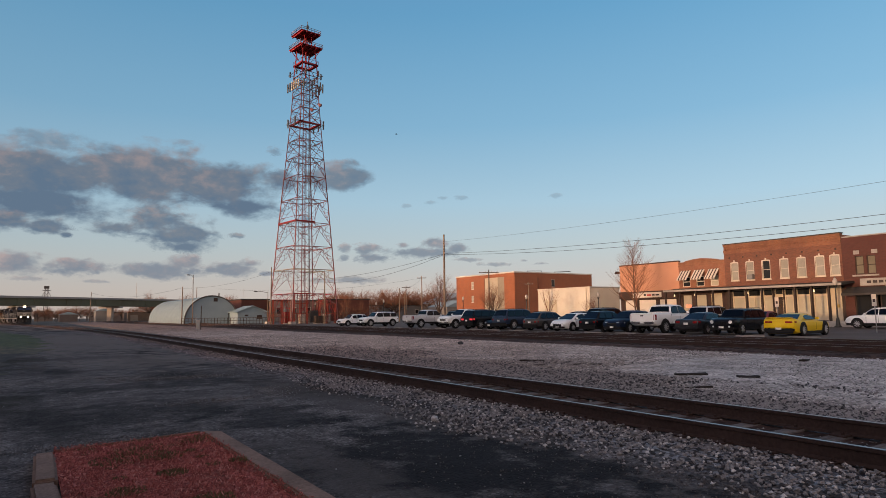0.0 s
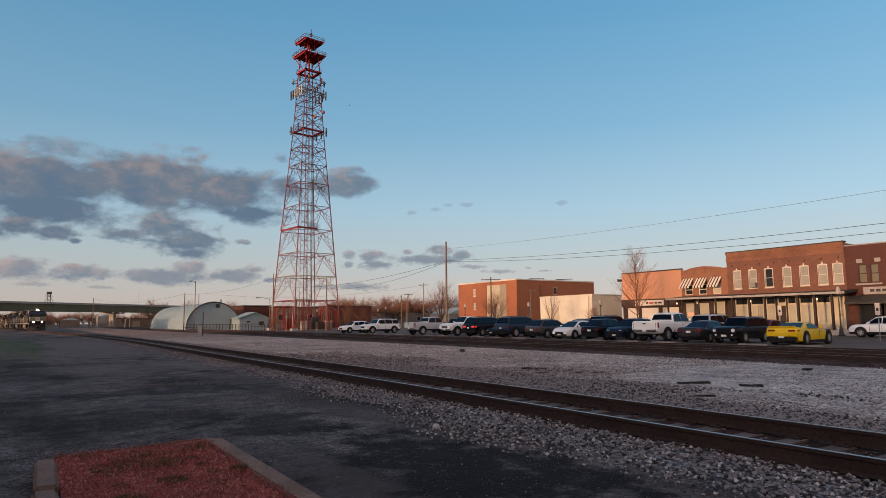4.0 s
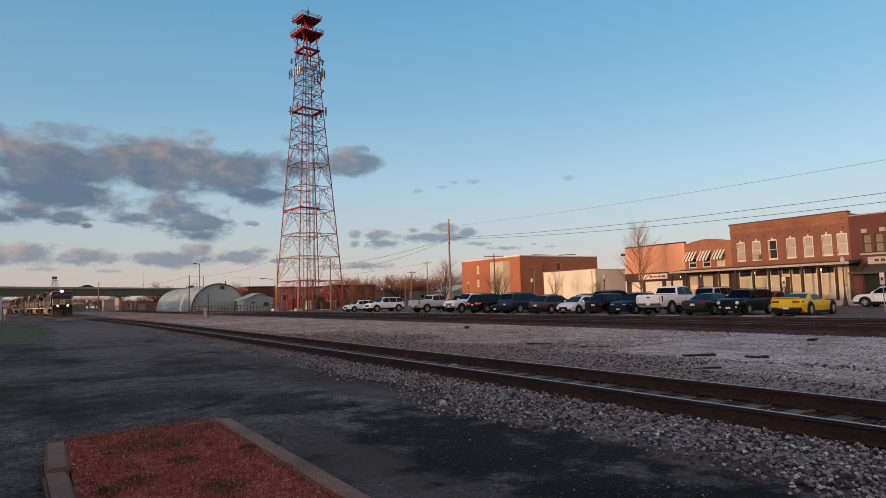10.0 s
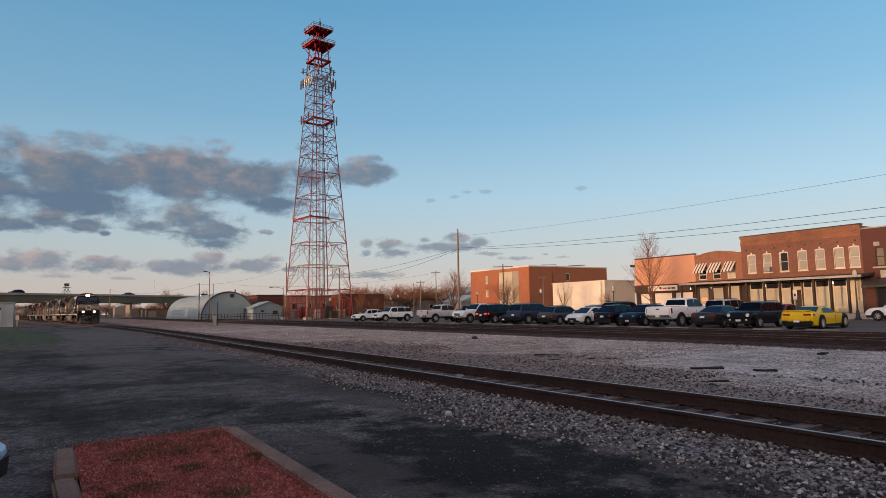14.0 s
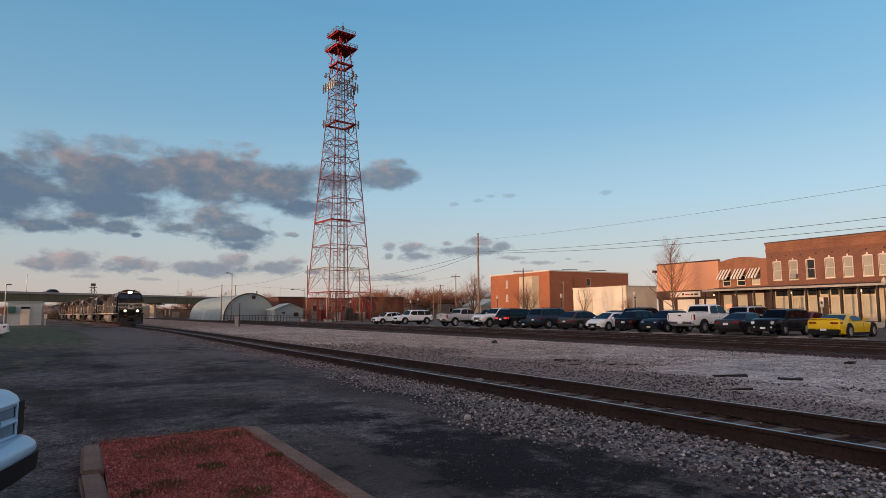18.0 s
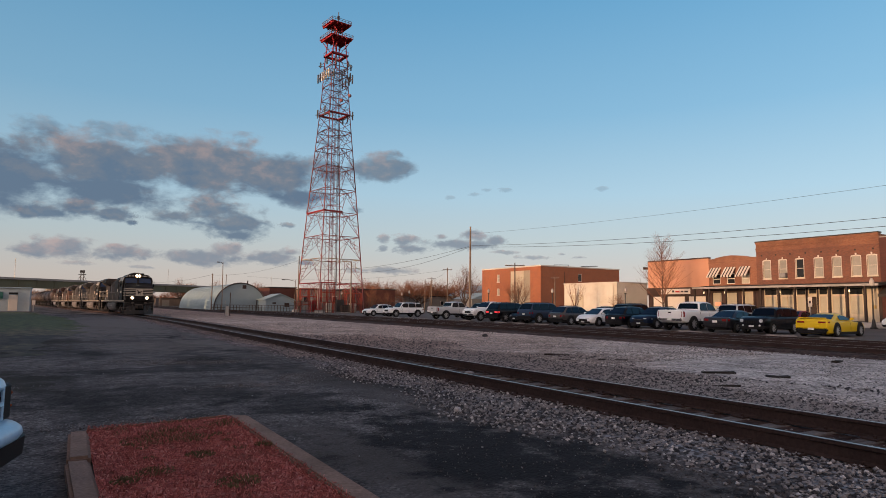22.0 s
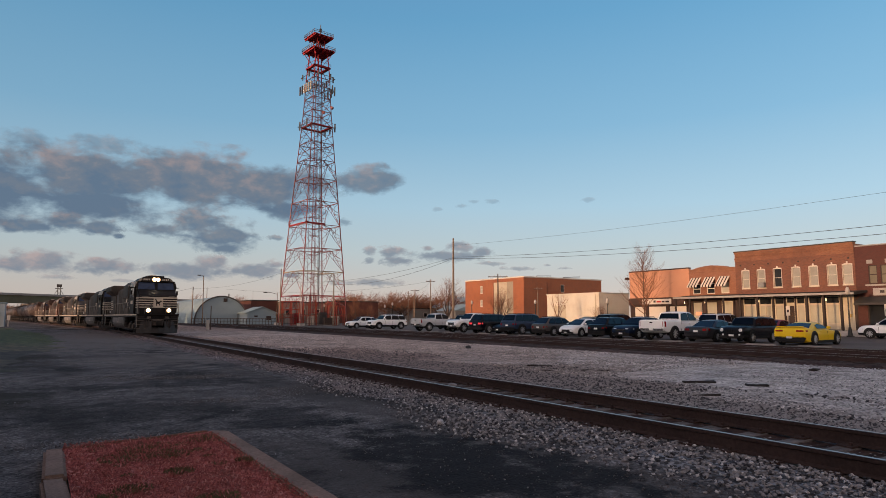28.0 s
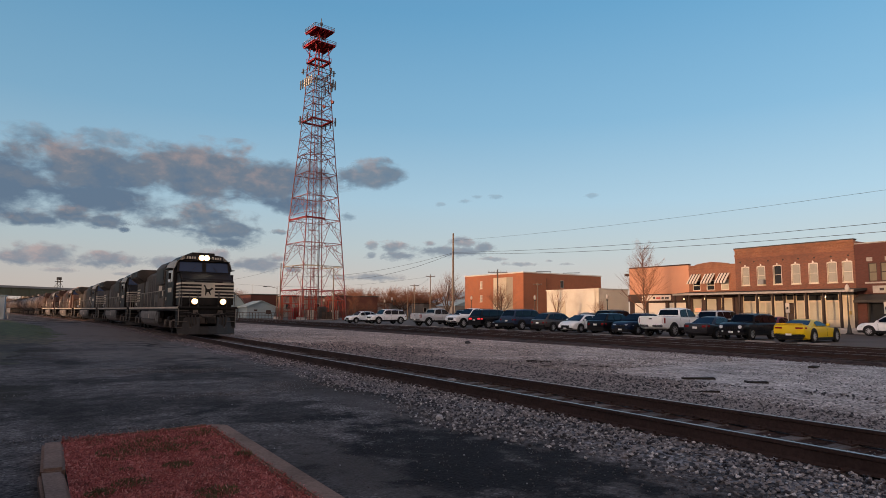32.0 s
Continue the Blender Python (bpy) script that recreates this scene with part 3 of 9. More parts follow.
def slab(name, x0, x1, y0, y1, z, material, label, step=0.0, wave=0.0, depth=0.3):
    bm = bmesh.new()
    nx, ny = (max(1, int((x1 - x0) / step)), max(1, int((y1 - y0) / step))) if step else (1, 1)
    grid = [[bm.verts.new((x0 + (x1 - x0) * i / nx, y0 + (y1 - y0) * j / ny,
                           z + (wave * noise.fractal(Vector((i * 0.31, j * 0.31, z * 9)), 1.0, 2.0, 3) if 0 < i < nx and 0 < j < ny else -depth)))
             for j in range(ny + 1)] for i in range(nx + 1)] if step else None
    if step:
        for i in range(nx):
            for j in range(ny):
                bm.faces.new((grid[i][j], grid[i + 1][j], grid[i + 1][j + 1], grid[i][j + 1]))
    else:
        box(bm, x0, x1, y0, y1, z - depth, z)
    ob = part(name, bm, material, smooth=bool(step))
    return tagged(ob, label, name.split("_")[0], kind="structure")


slab("pavement_yard", -40, 9.4, -30, 175, 0.0, asphalt, "worn dark asphalt yard with stains and loose grit", 0.7, 0.02)
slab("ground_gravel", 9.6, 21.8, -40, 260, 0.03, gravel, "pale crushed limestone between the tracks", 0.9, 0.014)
slab("pavement_lot", 30.4, 60.5, -60, 160, -0.045, lot_pave, "grey asphalt parking lot and street", 0.0)


def centre(y):
    """The near track's middle line: straight, then a bend to the left."""
    if y < 45:
        return 7.5
    if y < 100:
        return 7.5 - 0.078 * (y - 45) ** 2 / 110
    return 5.355 - 0.078 * (y - 100)


RAIL_TOP = 0.22
PROFILE = [(-0.07, 0), (0.07, 0), (0.07, 0.012), (0.012, 0.03), (0.012, 0.135), (0.037, 0.145), (0.037, 0.18), (-0.037, 0.18),
           (-0.037, 0.145), (-0.012, 0.135), (-0.012, 0.03), (-0.07, 0.012)]


def rail(line, ys, dx, z0, parent):
    bm, top = bmesh.new(), bmesh.new()
    rings = [[bm.verts.new((line(y) + dx + px, y, z0 + pz)) for px, pz in PROFILE] for y in ys]
    heads = [[top.verts.new((line(y) + dx + s, y, z0 + 0.184)) for s in (-0.026, 0.026)] for y in ys]
    for a, b in zip(rings, rings[1:]):
        for i in range(len(a)):
            j = (i + 1) % len(a)
            bm.faces.new((a[i], b[i], b[j], a[j]))
    for a, b in zip(heads, heads[1:]):
        top.faces.new((a[0], a[1], b[1], b[0]))
    r = part("rail", bm, steel_rust, parent)
    part("rail_head", top, steel_shine, r, "bright worn running surface")


def bed(name, line, ys, z, half, label, stone=None):
    bm = bmesh.new()
    prof = [(-half - 0.7, -0.28), (-half - 0.35, -0.05), (-half, 0), (-0.9, -0.02), (-0.4, -0.07), (0.4, -0.07), (0.9, -0.02), (half, 0), (half + 0.35, -0.05), (half + 0.7, -0.28)]
    rows = []
    for k, y in enumerate(ys):
        rows.append([bm.verts.new((line(y) + px + (0.12 if abs(px) < half + 0.2 else 0.5) * noise.noise(Vector((y * 0.4, px, 3))) + (0 if abs(px) < half + 0.2 else 0.2) * noise.noise(Vector((y * 1.4, px, 7))), y, z + pz + 0.03 * noise.noise(Vector((y * 1.3, px * 3, 1))))) for px, pz in prof])
    for a, b in zip(rows, rows[1:]):
        for i in range(len(prof) - 1):
            bm.faces.new((a[i], a[i + 1], b[i + 1], b[i]))
    return tagged(part(name, bm, stone or ballast, smooth=True), label, "ballast", kind="structure")


def steps(y0, y1, s):
    n = max(1, round((y1 - y0) / s))
    return [y0 + (y1 - y0) * i / n for i in range(n + 1)]


bed("ballast_near", centre, steps(-12, 330, 0.6), 0.03, 1.75, "grey crushed stone bed under the near track")
bm = bmesh.new()
rows = [[bm.verts.new((centre(y) + u, y, 0.012 + 0.012 * noise.noise(Vector((y * 2, u * 3, 8))))) for u in (-0.7, -0.35, 0, 0.35, 0.7)] for y in steps(-12, 330, 0.6)]
for a, b in zip(rows, rows[1:]):
    for i in range(4):
        bm.faces.new((a[i], a[i + 1], b[i + 1], b[i]))
tagged(part("ballast_crown", bm, dark_ballast, smooth=True), "oil-darkened stone between the rails", "ballast", kind="structure")
near_track = thing("railway_track", "rusty single railway track with bright worn rail heads on wooden ties", "railway track", "tracks")
for side in (-0.75, 0.75):
    rail(centre, steps(-12, 40, 13) + steps(45, 330, 5), side, RAIL_TOP - 0.184, near_track)
bed("ballast_far", lambda y: 23.8, steps(-40, 260, 1.0), 0.08, 2.15, "dark stone bed under the middle track", dark_ballast)
bed("ballast_lot", lambda y: 28.0, steps(-40, 260, 1.0), 0.08, 2.0, "dark stone bed under the track beside the parking lot", dark_ballast)
for cx in (23.8, 28.0):
    tr = thing("railway_track", "dark rusty railway track beyond the gravel strip", "railway track", "tracks")
    for side in (-0.75, 0.75):
        rail(lambda y: cx, [-40, 60, 260], side, 0.06, tr)


def stones(name, label, count, place, sizes, material, parent=None, seed=1):
    """Loose angular stones, half sunk, as one mesh."""
    rs = random.Random(seed)
    verts, faces = [], []
    base = [(1, 0, 0), (-1, 0, 0), (0, 1, 0), (0, -1, 0), (0, 0, 1), (0, 0, -1)]
    tri = [(0, 2, 4), (2, 1, 4), (1, 3, 4), (3, 0, 4), (2, 0, 5), (1, 2, 5), (3, 1, 5), (0, 3, 5)]
    for _ in range(count):
        x, y, z = place(rs)
        s = rs.uniform(*sizes)
        turn = Euler((rs.uniform(0, 6), rs.uniform(0, 6), rs.uniform(0, 6))).to_matrix()
        k = len(verts)
        for b in base:
            p = turn @ (Vector(b) * s * rs.uniform(0.65, 1.25))
            verts.append((x + p.x, y + p.y, z + p.z * 0.75))
        faces.extend((k + a, k + b, k + c) for a, b, c in tri)
    me = bpy.data.meshes.new(name)
    me.from_pydata(verts, [], faces)
    me.materials.append(material)
    ob = new(name, me)
    ob.parent = parent
    return tagged(ob, label, "stones", kind="stuff")


def shoulder(rs):
    """On the slopes and the crown of the near bed, denser close by, thinning out over the asphalt."""
    while True:
        y = -4 + 66 * rs.random() ** 2.0
        x = rs.choice((rs.uniform(-3.6, -0.85), rs.uniform(-3.4, -0.85), rs.uniform(-3.4, -0.85), rs.uniform(-0.65, 0.65), rs.uniform(0.85, 2.6), rs.uniform(0.85, 2.6)))
        edge = (-x - 1.85 + 0.9 * min(1.0, max(0.0, (y - 9) / 12))) / 0.85 + 0.75 * noise.noise(Vector((x * 0.5, y * 0.35, 5)))
        if x > 0 or rs.random() > edge:
            break
    if abs(x) < 0.7 and rs.random() < 0.55:
        x = 0.9 + 1.6 * rs.random()
    if abs(x) < 0.7:
        return centre(y) + x, y, rs.uniform(-0.02, 0.012)
    z = 0.03 if abs(x) < 1.8 else 0.03 - (abs(x) - 1.8) * 0.05
    return centre(y) + x, y, max(z, 0.0) + rs.uniform(-0.01, 0.025)


stones("stones", "pale angular ballast stones along the near track", 9000, shoulder, (0.013, 0.030), stone_mats[0], seed=3)
stones("stones", "grey angular ballast stones along the near track", 38000, shoulder, (0.013, 0.034), stone_mats[1], seed=4)
stones("stones", "dark angular ballast stones along the near track", 15000, shoulder, (0.013, 0.034), stone_mats[2], seed=5)


def strip(rs):
    y = 2 + 45 * rs.random() ** 1.5
    return 9.5 + 11.7 * rs.random() ** 1.35, y, 0.03


stones("stones", "loose pale gravel between the tracks", 15000, strip, (0.012, 0.032), stone_mats[0], seed=6)
def debris(rs):
    """Dark stone that has drifted into loose patches on the pale strip."""
    while True:
        x, y, z = strip(rs)
        edge = x - 0.47 * y - 8.2 + 2.6 * noise.noise(Vector((x * 0.5, y * 0.3, 17)))
        if (edge < 0 or rs.random() < 0.16) and rs.random() > (y - 13) / 14:
            return x, y, z


stones("stones", "loose dark gravel between the tracks", 7000, debris, (0.010, 0.026), stone_mats[2], seed=7)
stones("stones", "loose grey gravel between the tracks", 16000, debris, (0.010, 0.030), stone_mats[1], seed=17)

def mixed(rs):
    """Grey stone scattered over the farther gravel."""
    return 9.6 + 11.6 * rs.random() ** 1.2, 12 + 36 * rs.random() ** 1.5, 0.032


stones("stones", "loose grey stone scattered on the farther gravel", 15000, mixed, (0.012, 0.034), mat("brown-grey stone", (0.25, 0.222, 0.207), 0.95, vary=0.4, scale=6), seed=18)
stones("stones", "loose dark stone scattered on the farther gravel", 2600, mixed, (0.012, 0.034), stone_mats[2], seed=19)


def band(rs):
    """A ragged darker band of coarse stone along the far side of the near track."""
    while True:
        x, y = 9.3 + 4.4 * rs.random() ** 1.3, 1 + 50 * rs.random() ** 1.3
        if rs.random() < (y - 14) / 16:
            continue
        if rs.random() < 0.95 - 0.42 * (x - 9.3 - 0.10 * max(0.0, y - 4)) + 1.1 * noise.noise(Vector((x * 0.6, y * 0.25, 9))):
            return x, y, 0.045


stones("stones", "coarse dark stone beside the near track", 8500, band, (0.018, 0.042), stone_mats[2], seed=31)
stones("stones", "coarse grey stone beside the near track", 14000, band, (0.018, 0.045), stone_mats[1], seed=32)


def drift(rs):
    """Grit that has spread over the asphalt, thicker toward the track."""
    return 5.2 - 4.6 * rs.random() ** 2.2, 3 + 17 * rs.random() ** 1.4, 0.010


stones("stones", "scattered grit on the worn asphalt", 5200, drift, (0.005, 0.013), mat("asphalt grit", (0.10, 0.092, 0.094), 0.95, vary=0.35, scale=6), seed=8)
stones("stones", "scattered pale grit on the worn asphalt", 160, drift, (0.006, 0.016), stone_mats[1], seed=9)



def washed(rs):
    """Pale grit washed together in loose streaks on the asphalt."""
    x, y, rx, ry, share = rs.choice(WASHED)
    return x + rx * rs.gauss(0, 0.5), y + ry * rs.gauss(0, 0.5), 0.01


WASHED = [(2.6, 17.4, 1.5, 0.4, 1), (2.0, 18.2, 1.6, 0.5, 1), (3.6, 16.9, 1.0, 0.4, 1), (3.0, 17.2, 1.8, 0.3, 1), (0.8, 9.0, 1.1, 0.3, 1), (4.3, 12.9, 0.6, 1.2, 1), (-1.5, 13.5, 1.5, 0.5, 1), (2.9, 12.0, 1.3, 0.4, 1)]
stones("stones", "pale grit washed into streaks on the asphalt", 2200, washed, (0.005, 0.014), mat("washed grit", (0.21, 0.205, 0.215), 0.95, vary=0.35, scale=6), seed=41)
stones("stones", "brown grit washed into streaks on the asphalt", 900, washed, (0.006, 0.02), MATS["asphalt grit"], seed=42)
# ---- ties: one object each near by, the far ones joined ----
def tie_mesh(seed):
    """A weathered tie with a split, uneven top and ragged ends."""
    bm = bmesh.new()
    n0, w = 14, 0.105
    prof = [(-w, -0.14), (-w, -0.012), (-w * 0.75, 0.0), (-w * 0.1, 0.0), (0.0, -0.02), (w * 0.12, 0.0), (w * 0.8, 0.0), (w, -0.014), (w, -0.14)]
    rings = []
    for i in range(n0 + 1):
        x = -1.3 + 2.6 * i / n0
        rings.append([bm.verts.new((x + 0.03 * noise.noise(Vector((seed * 7, b * 30, i))) * (i in (0, n0)), b + 0.012 * noise.noise(Vector((x * 2, seed * 5, b * 9))), c + (0.012 * noise.noise(Vector((x * 3, b * 20, seed * 3))) if c > -0.1 else 0))) for b, c in prof])
    for p, q in zip(rings, rings[1:]):
        for k in range(len(prof) - 1):
            bm.faces.new((p[k], q[k], q[k + 1], p[k + 1]))
    bm.faces.new(rings[0])
    bm.faces.new(rings[-1][::-1])
    return piece_mesh("tie", fixed(bm), tie_wood)


TIES = [tie_mesh(k) for k in range(6)]
plate_me = piece_mesh("tie_plate", fixed(boxes((-0.18, 0.18, -0.09, 0.09, 0.0, 0.018), (-0.12, -0.09, -0.05, -0.02, 0.018, 0.05), (0.09, 0.12, 0.02, 0.05, 0.018, 0.05))), steel_rust)
rs = random.Random(12)
y = -1.0
while y < 75:
    t = shared("tie", rs.choice(TIES), near_track, pose(centre(y) + rs.uniform(-0.06, 0.06), y, 0.036 + rs.uniform(-0.016, 0.008), rs.uniform(-3, 3), rs.uniform(-0.5, 0.5), rs.uniform(-2.5, 2.5)))
    if y < 30:
        for s in (-0.75, 0.75):
            shared("tie_plate", plate_me, t, pose(s, 0, 0.001))
    y += 0.53 + rs.uniform(-0.04, 0.04)
old_wood = mat("dark oily tie", (0.05, 0.04, 0.037), 0.95, vary=0.4, scale=1.5)
for k, cx in enumerate((23.8, 28.0)):
    bm = bmesh.new()
    for i in range(300):
        box(bm, cx - 1.3, cx + 1.3, -10 + i * 0.55, -9.77 + i * 0.55, -0.04, 0.095)
    tagged(part("ties", bm, old_wood), "dark wooden ties under a far track", "ties", kind="stuff")

# loose things on the gravel


def rock(x, y, z, s, material, label, flat=0.6, seed=0):
    bm = bmesh.new()
    bmesh.ops.create_icosphere(bm, subdivisions=2, radius=s)
    for v in bm.verts:
        v.co *= 1 + 0.35 * noise.noise(v.co * (1.6 / s) + Vector((seed, 0, 0)))
        v.co.z *= flat
    ob = part("stone", bm, material, at=pose(x, y, z, 0, 0, seed * 40))
    return tagged(ob, label, "stone", "loose stones")


rock(7.75, 11.6, 0.06, 0.10, stone_mats[1], "flat grey-brown stone lying between the rails", 0.35, 1)
rock(17.6, 25.0, 0.09, 0.14, stone_mats[2], "black lump lying on the pale gravel", 0.7, 2)
rock(4.94, 7.70, 0.04, 0.06, stone_mats[0], "single pale stone beside the ballast", 0.7, 3)


def old_tie(x, y, length, turn, label, half=0.10):
    bm = boxes((-length / 2, length / 2, -half, half, -0.03, 0.4 * half))
    bmesh.ops.subdivide_edges(bm, edges=bm.edges, cuts=3)
    for v in bm.verts:
        v.co += Vector((0, 0.03, 0.03)) * noise.noise(v.co * 3 + Vector((x, y, 0)))
    tagged(part("old_tie", bm, mat("rotten tie", (0.03, 0.025, 0.023), 0.95, vary=0.4, scale=3), at=pose(x, y, 0.03, 0, 0, turn)), label, "timber", "old ties")


old_tie(13.03, 9.13, 0.72, -43, "rotten dark tie half sunk in the pale gravel")
old_tie(13.5, 8.0, 0.45, -43, "short rotten stub of a tie in the gravel")
old_tie(19.0, 9.5, 0.7, 20, "dark piece of an old tie by the far ballast")
old_tie(13.11, 14.77, 0.75, -46, "thin dark board lying on the gravel")
for x, y, length, turn in ((13.3, 13.0, 0.4, 10), (13.65, 12.65, 0.35, -45), (11.45, 11.45, 0.6, -50), (12.3, 13.5, 0.3, -40), (11.0, 7.6, 0.6, -44)):
    old_tie(x, y, length, turn, "small dark splinter of a tie in the gravel", 0.05)

# a green bottle lying by the kerb
bottle = thing("bottle", "small green glass bottle lying beside the kerb", "bottle", "", pose(2.31, 4.02, 0.045, 0, 0, -35))
bm = bmesh.new()
n_b, rings = 14, []
for x, q in ((-0.085, 0.012), (-0.083, 0.028), (-0.076, 0.033), (0.02, 0.033), (0.045, 0.026), (0.06, 0.015), (0.095, 0.013), (0.097, 0.010)):
    rings.append([bm.verts.new((x, q * math.cos(2 * math.pi * i / n_b), q * math.sin(2 * math.pi * i / n_b))) for i in range(n_b)])
for a, b in zip(rings, rings[1:]):
    for i in range(n_b):
        bm.faces.new((a[i], a[(i + 1) % n_b], b[(i + 1) % n_b], b[i]))
bm.faces.new(rings[0])
bm.faces.new(rings[-1][::-1])
part("body", fixed(bm), mat("bright green bottle", (0.02, 0.30, 0.06), 0.15, vary=0.1, coat=0.5), bottle, smooth="auto")
part("cap", rod(bmesh.new(), (0.088, 0, 0), (0.108, 0, 0), 0.016, n=12), mat("pale cap", (0.5, 0.6, 0.55), 0.4), bottle)
band_bm = bmesh.new()
rod(band_bm, (-0.05, 0, 0), (0.005, 0, 0), 0.0338, n=14, caps=False)
part("paper_band", band_bm, mat("yellow-green paper band", (0.35, 0.45, 0.06), 0.6), bottle)

# ---- mulch bed with concrete kerb ----
mulch_mat = stony("red bark mulch", [(0.19, 0.048, 0.042), (0.35, 0.092, 0.082), (0.45, 0.13, 0.116), (0.54, 0.23, 0.20)], 26, 0.95, 1.0, 0.3, (0.05, 0.03, 0.02), 0.6, 1.6, 0.56)
kerb_mat = mat("weathered kerb concrete", (0.215, 0.142, 0.115), 0.9, vary=0.4, scale=1.6, fine=35, bump=0.25, dirt=(0.12, 0.085, 0.065), dirt_amount=0.6)
weed_mat = mat("dull weeds", (0.115, 0.092, 0.050), 0.9, vary=0.4, scale=6)
mulch_bed = thing("planting_bed", "planting bed of red bark mulch framed by worn concrete kerbs", "planting bed")
bm = bmesh.new()
g = [[bm.verts.new((0.3 + 1.66 * i / 24, -3.0 + (11.38 + 0.2 * i / 24) * j / 90, 0.055 + 0.03 * noise.fractal(Vector((i * 0.4, j * 0.4, 2)), 1, 2, 3))) for j in range(91)] for i in range(25)]
for i in range(24):
    for j in range(90):
        bm.faces.new((g[i][j], g[i + 1][j], g[i + 1][j + 1], g[i][j + 1]))
part("mulch", bm, mulch_mat, mulch_bed, "loose red bark mulch", smooth=True)
bm = prism(bmesh.new(), [(1.945, -3.0), (2.118, -3.0), (2.118, 8.27), (2.09, 8.33), (1.93, 8.46), (1.90, 8.44)], -0.1, 0.10, "z")
part("kerb", fixed(bm, 0.02, 2), kerb_mat, mulch_bed, "long straight concrete kerb")
bm = prism(bmesh.new(), [(0.30, 8.36), (1.93, 8.58), (1.93, 8.65), (0.29, 8.44)], -0.1, 0.075, "z")
part("edging_board", fixed(bm, 0.015, 2), mat("weathered brown edging", (0.15, 0.085, 0.06), 0.9, vary=0.3, scale=2.0, fine=30, bump=0.3), mulch_bed, "low brown edging half buried in mulch")
for k, (x, y0, y1, turn) in enumerate(((0.203, 6.84, 8.20, -0.8), (0.20, 5.2, 6.78, 1.6), (0.23, 3.4, 5.1, -1.0), (0.21, 1.5, 3.35, 0.6), (0.2, -0.8, 1.45, -0.5), (0.2, -3.0, -0.85, 0.3))):
    part("kerb", fixed(boxes((-0.10, 0.10, -(y1 - y0) / 2, (y1 - y0) / 2, -0.1, 0.1 - 0.015 * min(k, 2))), 0.025, 2), kerb_mat, mulch_bed, "broken length of concrete kerb", at=pose(x, (y0 + y1) / 2, 0, 0, 1.5 * min(k, 2), turn))
# loose chips
rs = random.Random(21)
chips = [[], []]
for k in range(16000):
    x, y = rs.uniform(0.30, 1.95), 8.4 - 5.9 * rs.random()
    a, ln, w = rs.uniform(0, 6.28), rs.uniform(0.004, 0.011), rs.uniform(0.002, 0.005)
    c, s = math.cos(a), math.sin(a)
    z, t = 0.085 + rs.uniform(-0.02, 0.03), rs.uniform(-0.012, 0.012)
    n0 = len(chips[0])
    for u, v, dz in ((-ln, -w, -t), (ln, -w, t), (ln, w, t), (-ln, w, -t)):
        chips[0].append((x + u * c - v * s, y + u * s + v * c, z + dz))
    for u, v, dz in ((-ln, -w, -t), (ln, -w, t), (ln, w, t), (-ln, w, -t)):
        chips[0].append((x + u * c - v * s, y + u * s + v * c, z + dz - 0.006))
    chips[1] += [(n0, n0 + 1, n0 + 2, n0 + 3), (n0, n0 + 4, n0 + 5, n0 + 1), (n0 + 1, n0 + 5, n0 + 6, n0 + 2), (n0 + 2, n0 + 6, n0 + 7, n0 + 3), (n0 + 3, n0 + 7, n0 + 4, n0)]
me = bpy.data.meshes.new("bark_chips")
me.from_pydata(chips[0], [], chips[1])


def chip_material():
    m = bpy.data.materials.new("bark chips")
    m.use_nodes = True
    n, l = m.node_tree.nodes, m.node_tree.links
    geo = n.new("ShaderNodeNewGeometry")
    ramp = n.new("ShaderNodeValToRGB")
    e = ramp.color_ramp.elements
    e[0].color, e[1].color = (0.18, 0.043, 0.040, 1), (0.54, 0.26, 0.23, 1)
    for p, c in ((0.5, (0.30, 0.084, 0.075)), (0.88, (0.43, 0.125, 0.112))):
        k = e.new(p)
        k.color = (*c, 1)
    l.new(geo.outputs["Random Per Island"], ramp.inputs["Fac"])
    l.new(ramp.outputs["Color"], n["Principled BSDF"].inputs["Base Color"])
    n["Principled BSDF"].inputs["Roughness"].default_value = 0.9
    return m


me.materials.append(chip_material())
ob = new("loose_bark", me)
ob.parent = mulch_bed
tagged(ob, kind="stuff")


def tuft(x, y, z, r, blades, height, material, parent, seed, name="grass_tuft"):
    rs = random.Random(seed)
    verts, faces = [], []
    for _ in range(blades):
        a, d = rs.uniform(0, 6.28), r * rs.random() ** 0.6
        px, py = x + d * math.cos(a), y + d * math.sin(a)
        b, h, w = rs.uniform(0, 6.28), height * rs.uniform(0.4, 1), rs.uniform(0.004, 0.009)
        lean = rs.uniform(0.1, 0.9) * h
        k = len(verts)
        verts += [(px - w * math.sin(b), py + w * math.cos(b), z), (px + w * math.sin(b), py - w * math.cos(b), z), (px + lean * math.cos(b), py + lean * math.sin(b), z + h)]
        faces.append((k, k + 1, k + 2))
    me = bpy.data.meshes.new(name)
    me.from_pydata(verts, [], faces)
    me.materials.append(material)
    ob = new(name, me)
    ob.parent = parent
    return tagged(ob, kind="stuff")


for k, (x, y, r) in enumerate(((0.85, 7.35, 0.25), (1.1, 7.75, 0.28), (1.25, 7.3, 0.2), (1.75, 8.0, 0.2), (1.2, 6.45, 0.12), (0.75, 6.0, 0.14), (1.3, 5.35, 0.16), (1.85, 6.6, 0.08), (0.5, 5.8, 0.1))):
    tuft(x, y, 0.085, r * 1.15, 420, 0.032, weed_mat, mulch_bed, k)
rs = random.Random(77)
for k in range(16):
    tuft(rs.uniform(0.5, 1.85), rs.uniform(6.4, 8.3), 0.08, rs.uniform(0.05, 0.13), 70, 0.022, weed_mat, mulch_bed, 80 + k)

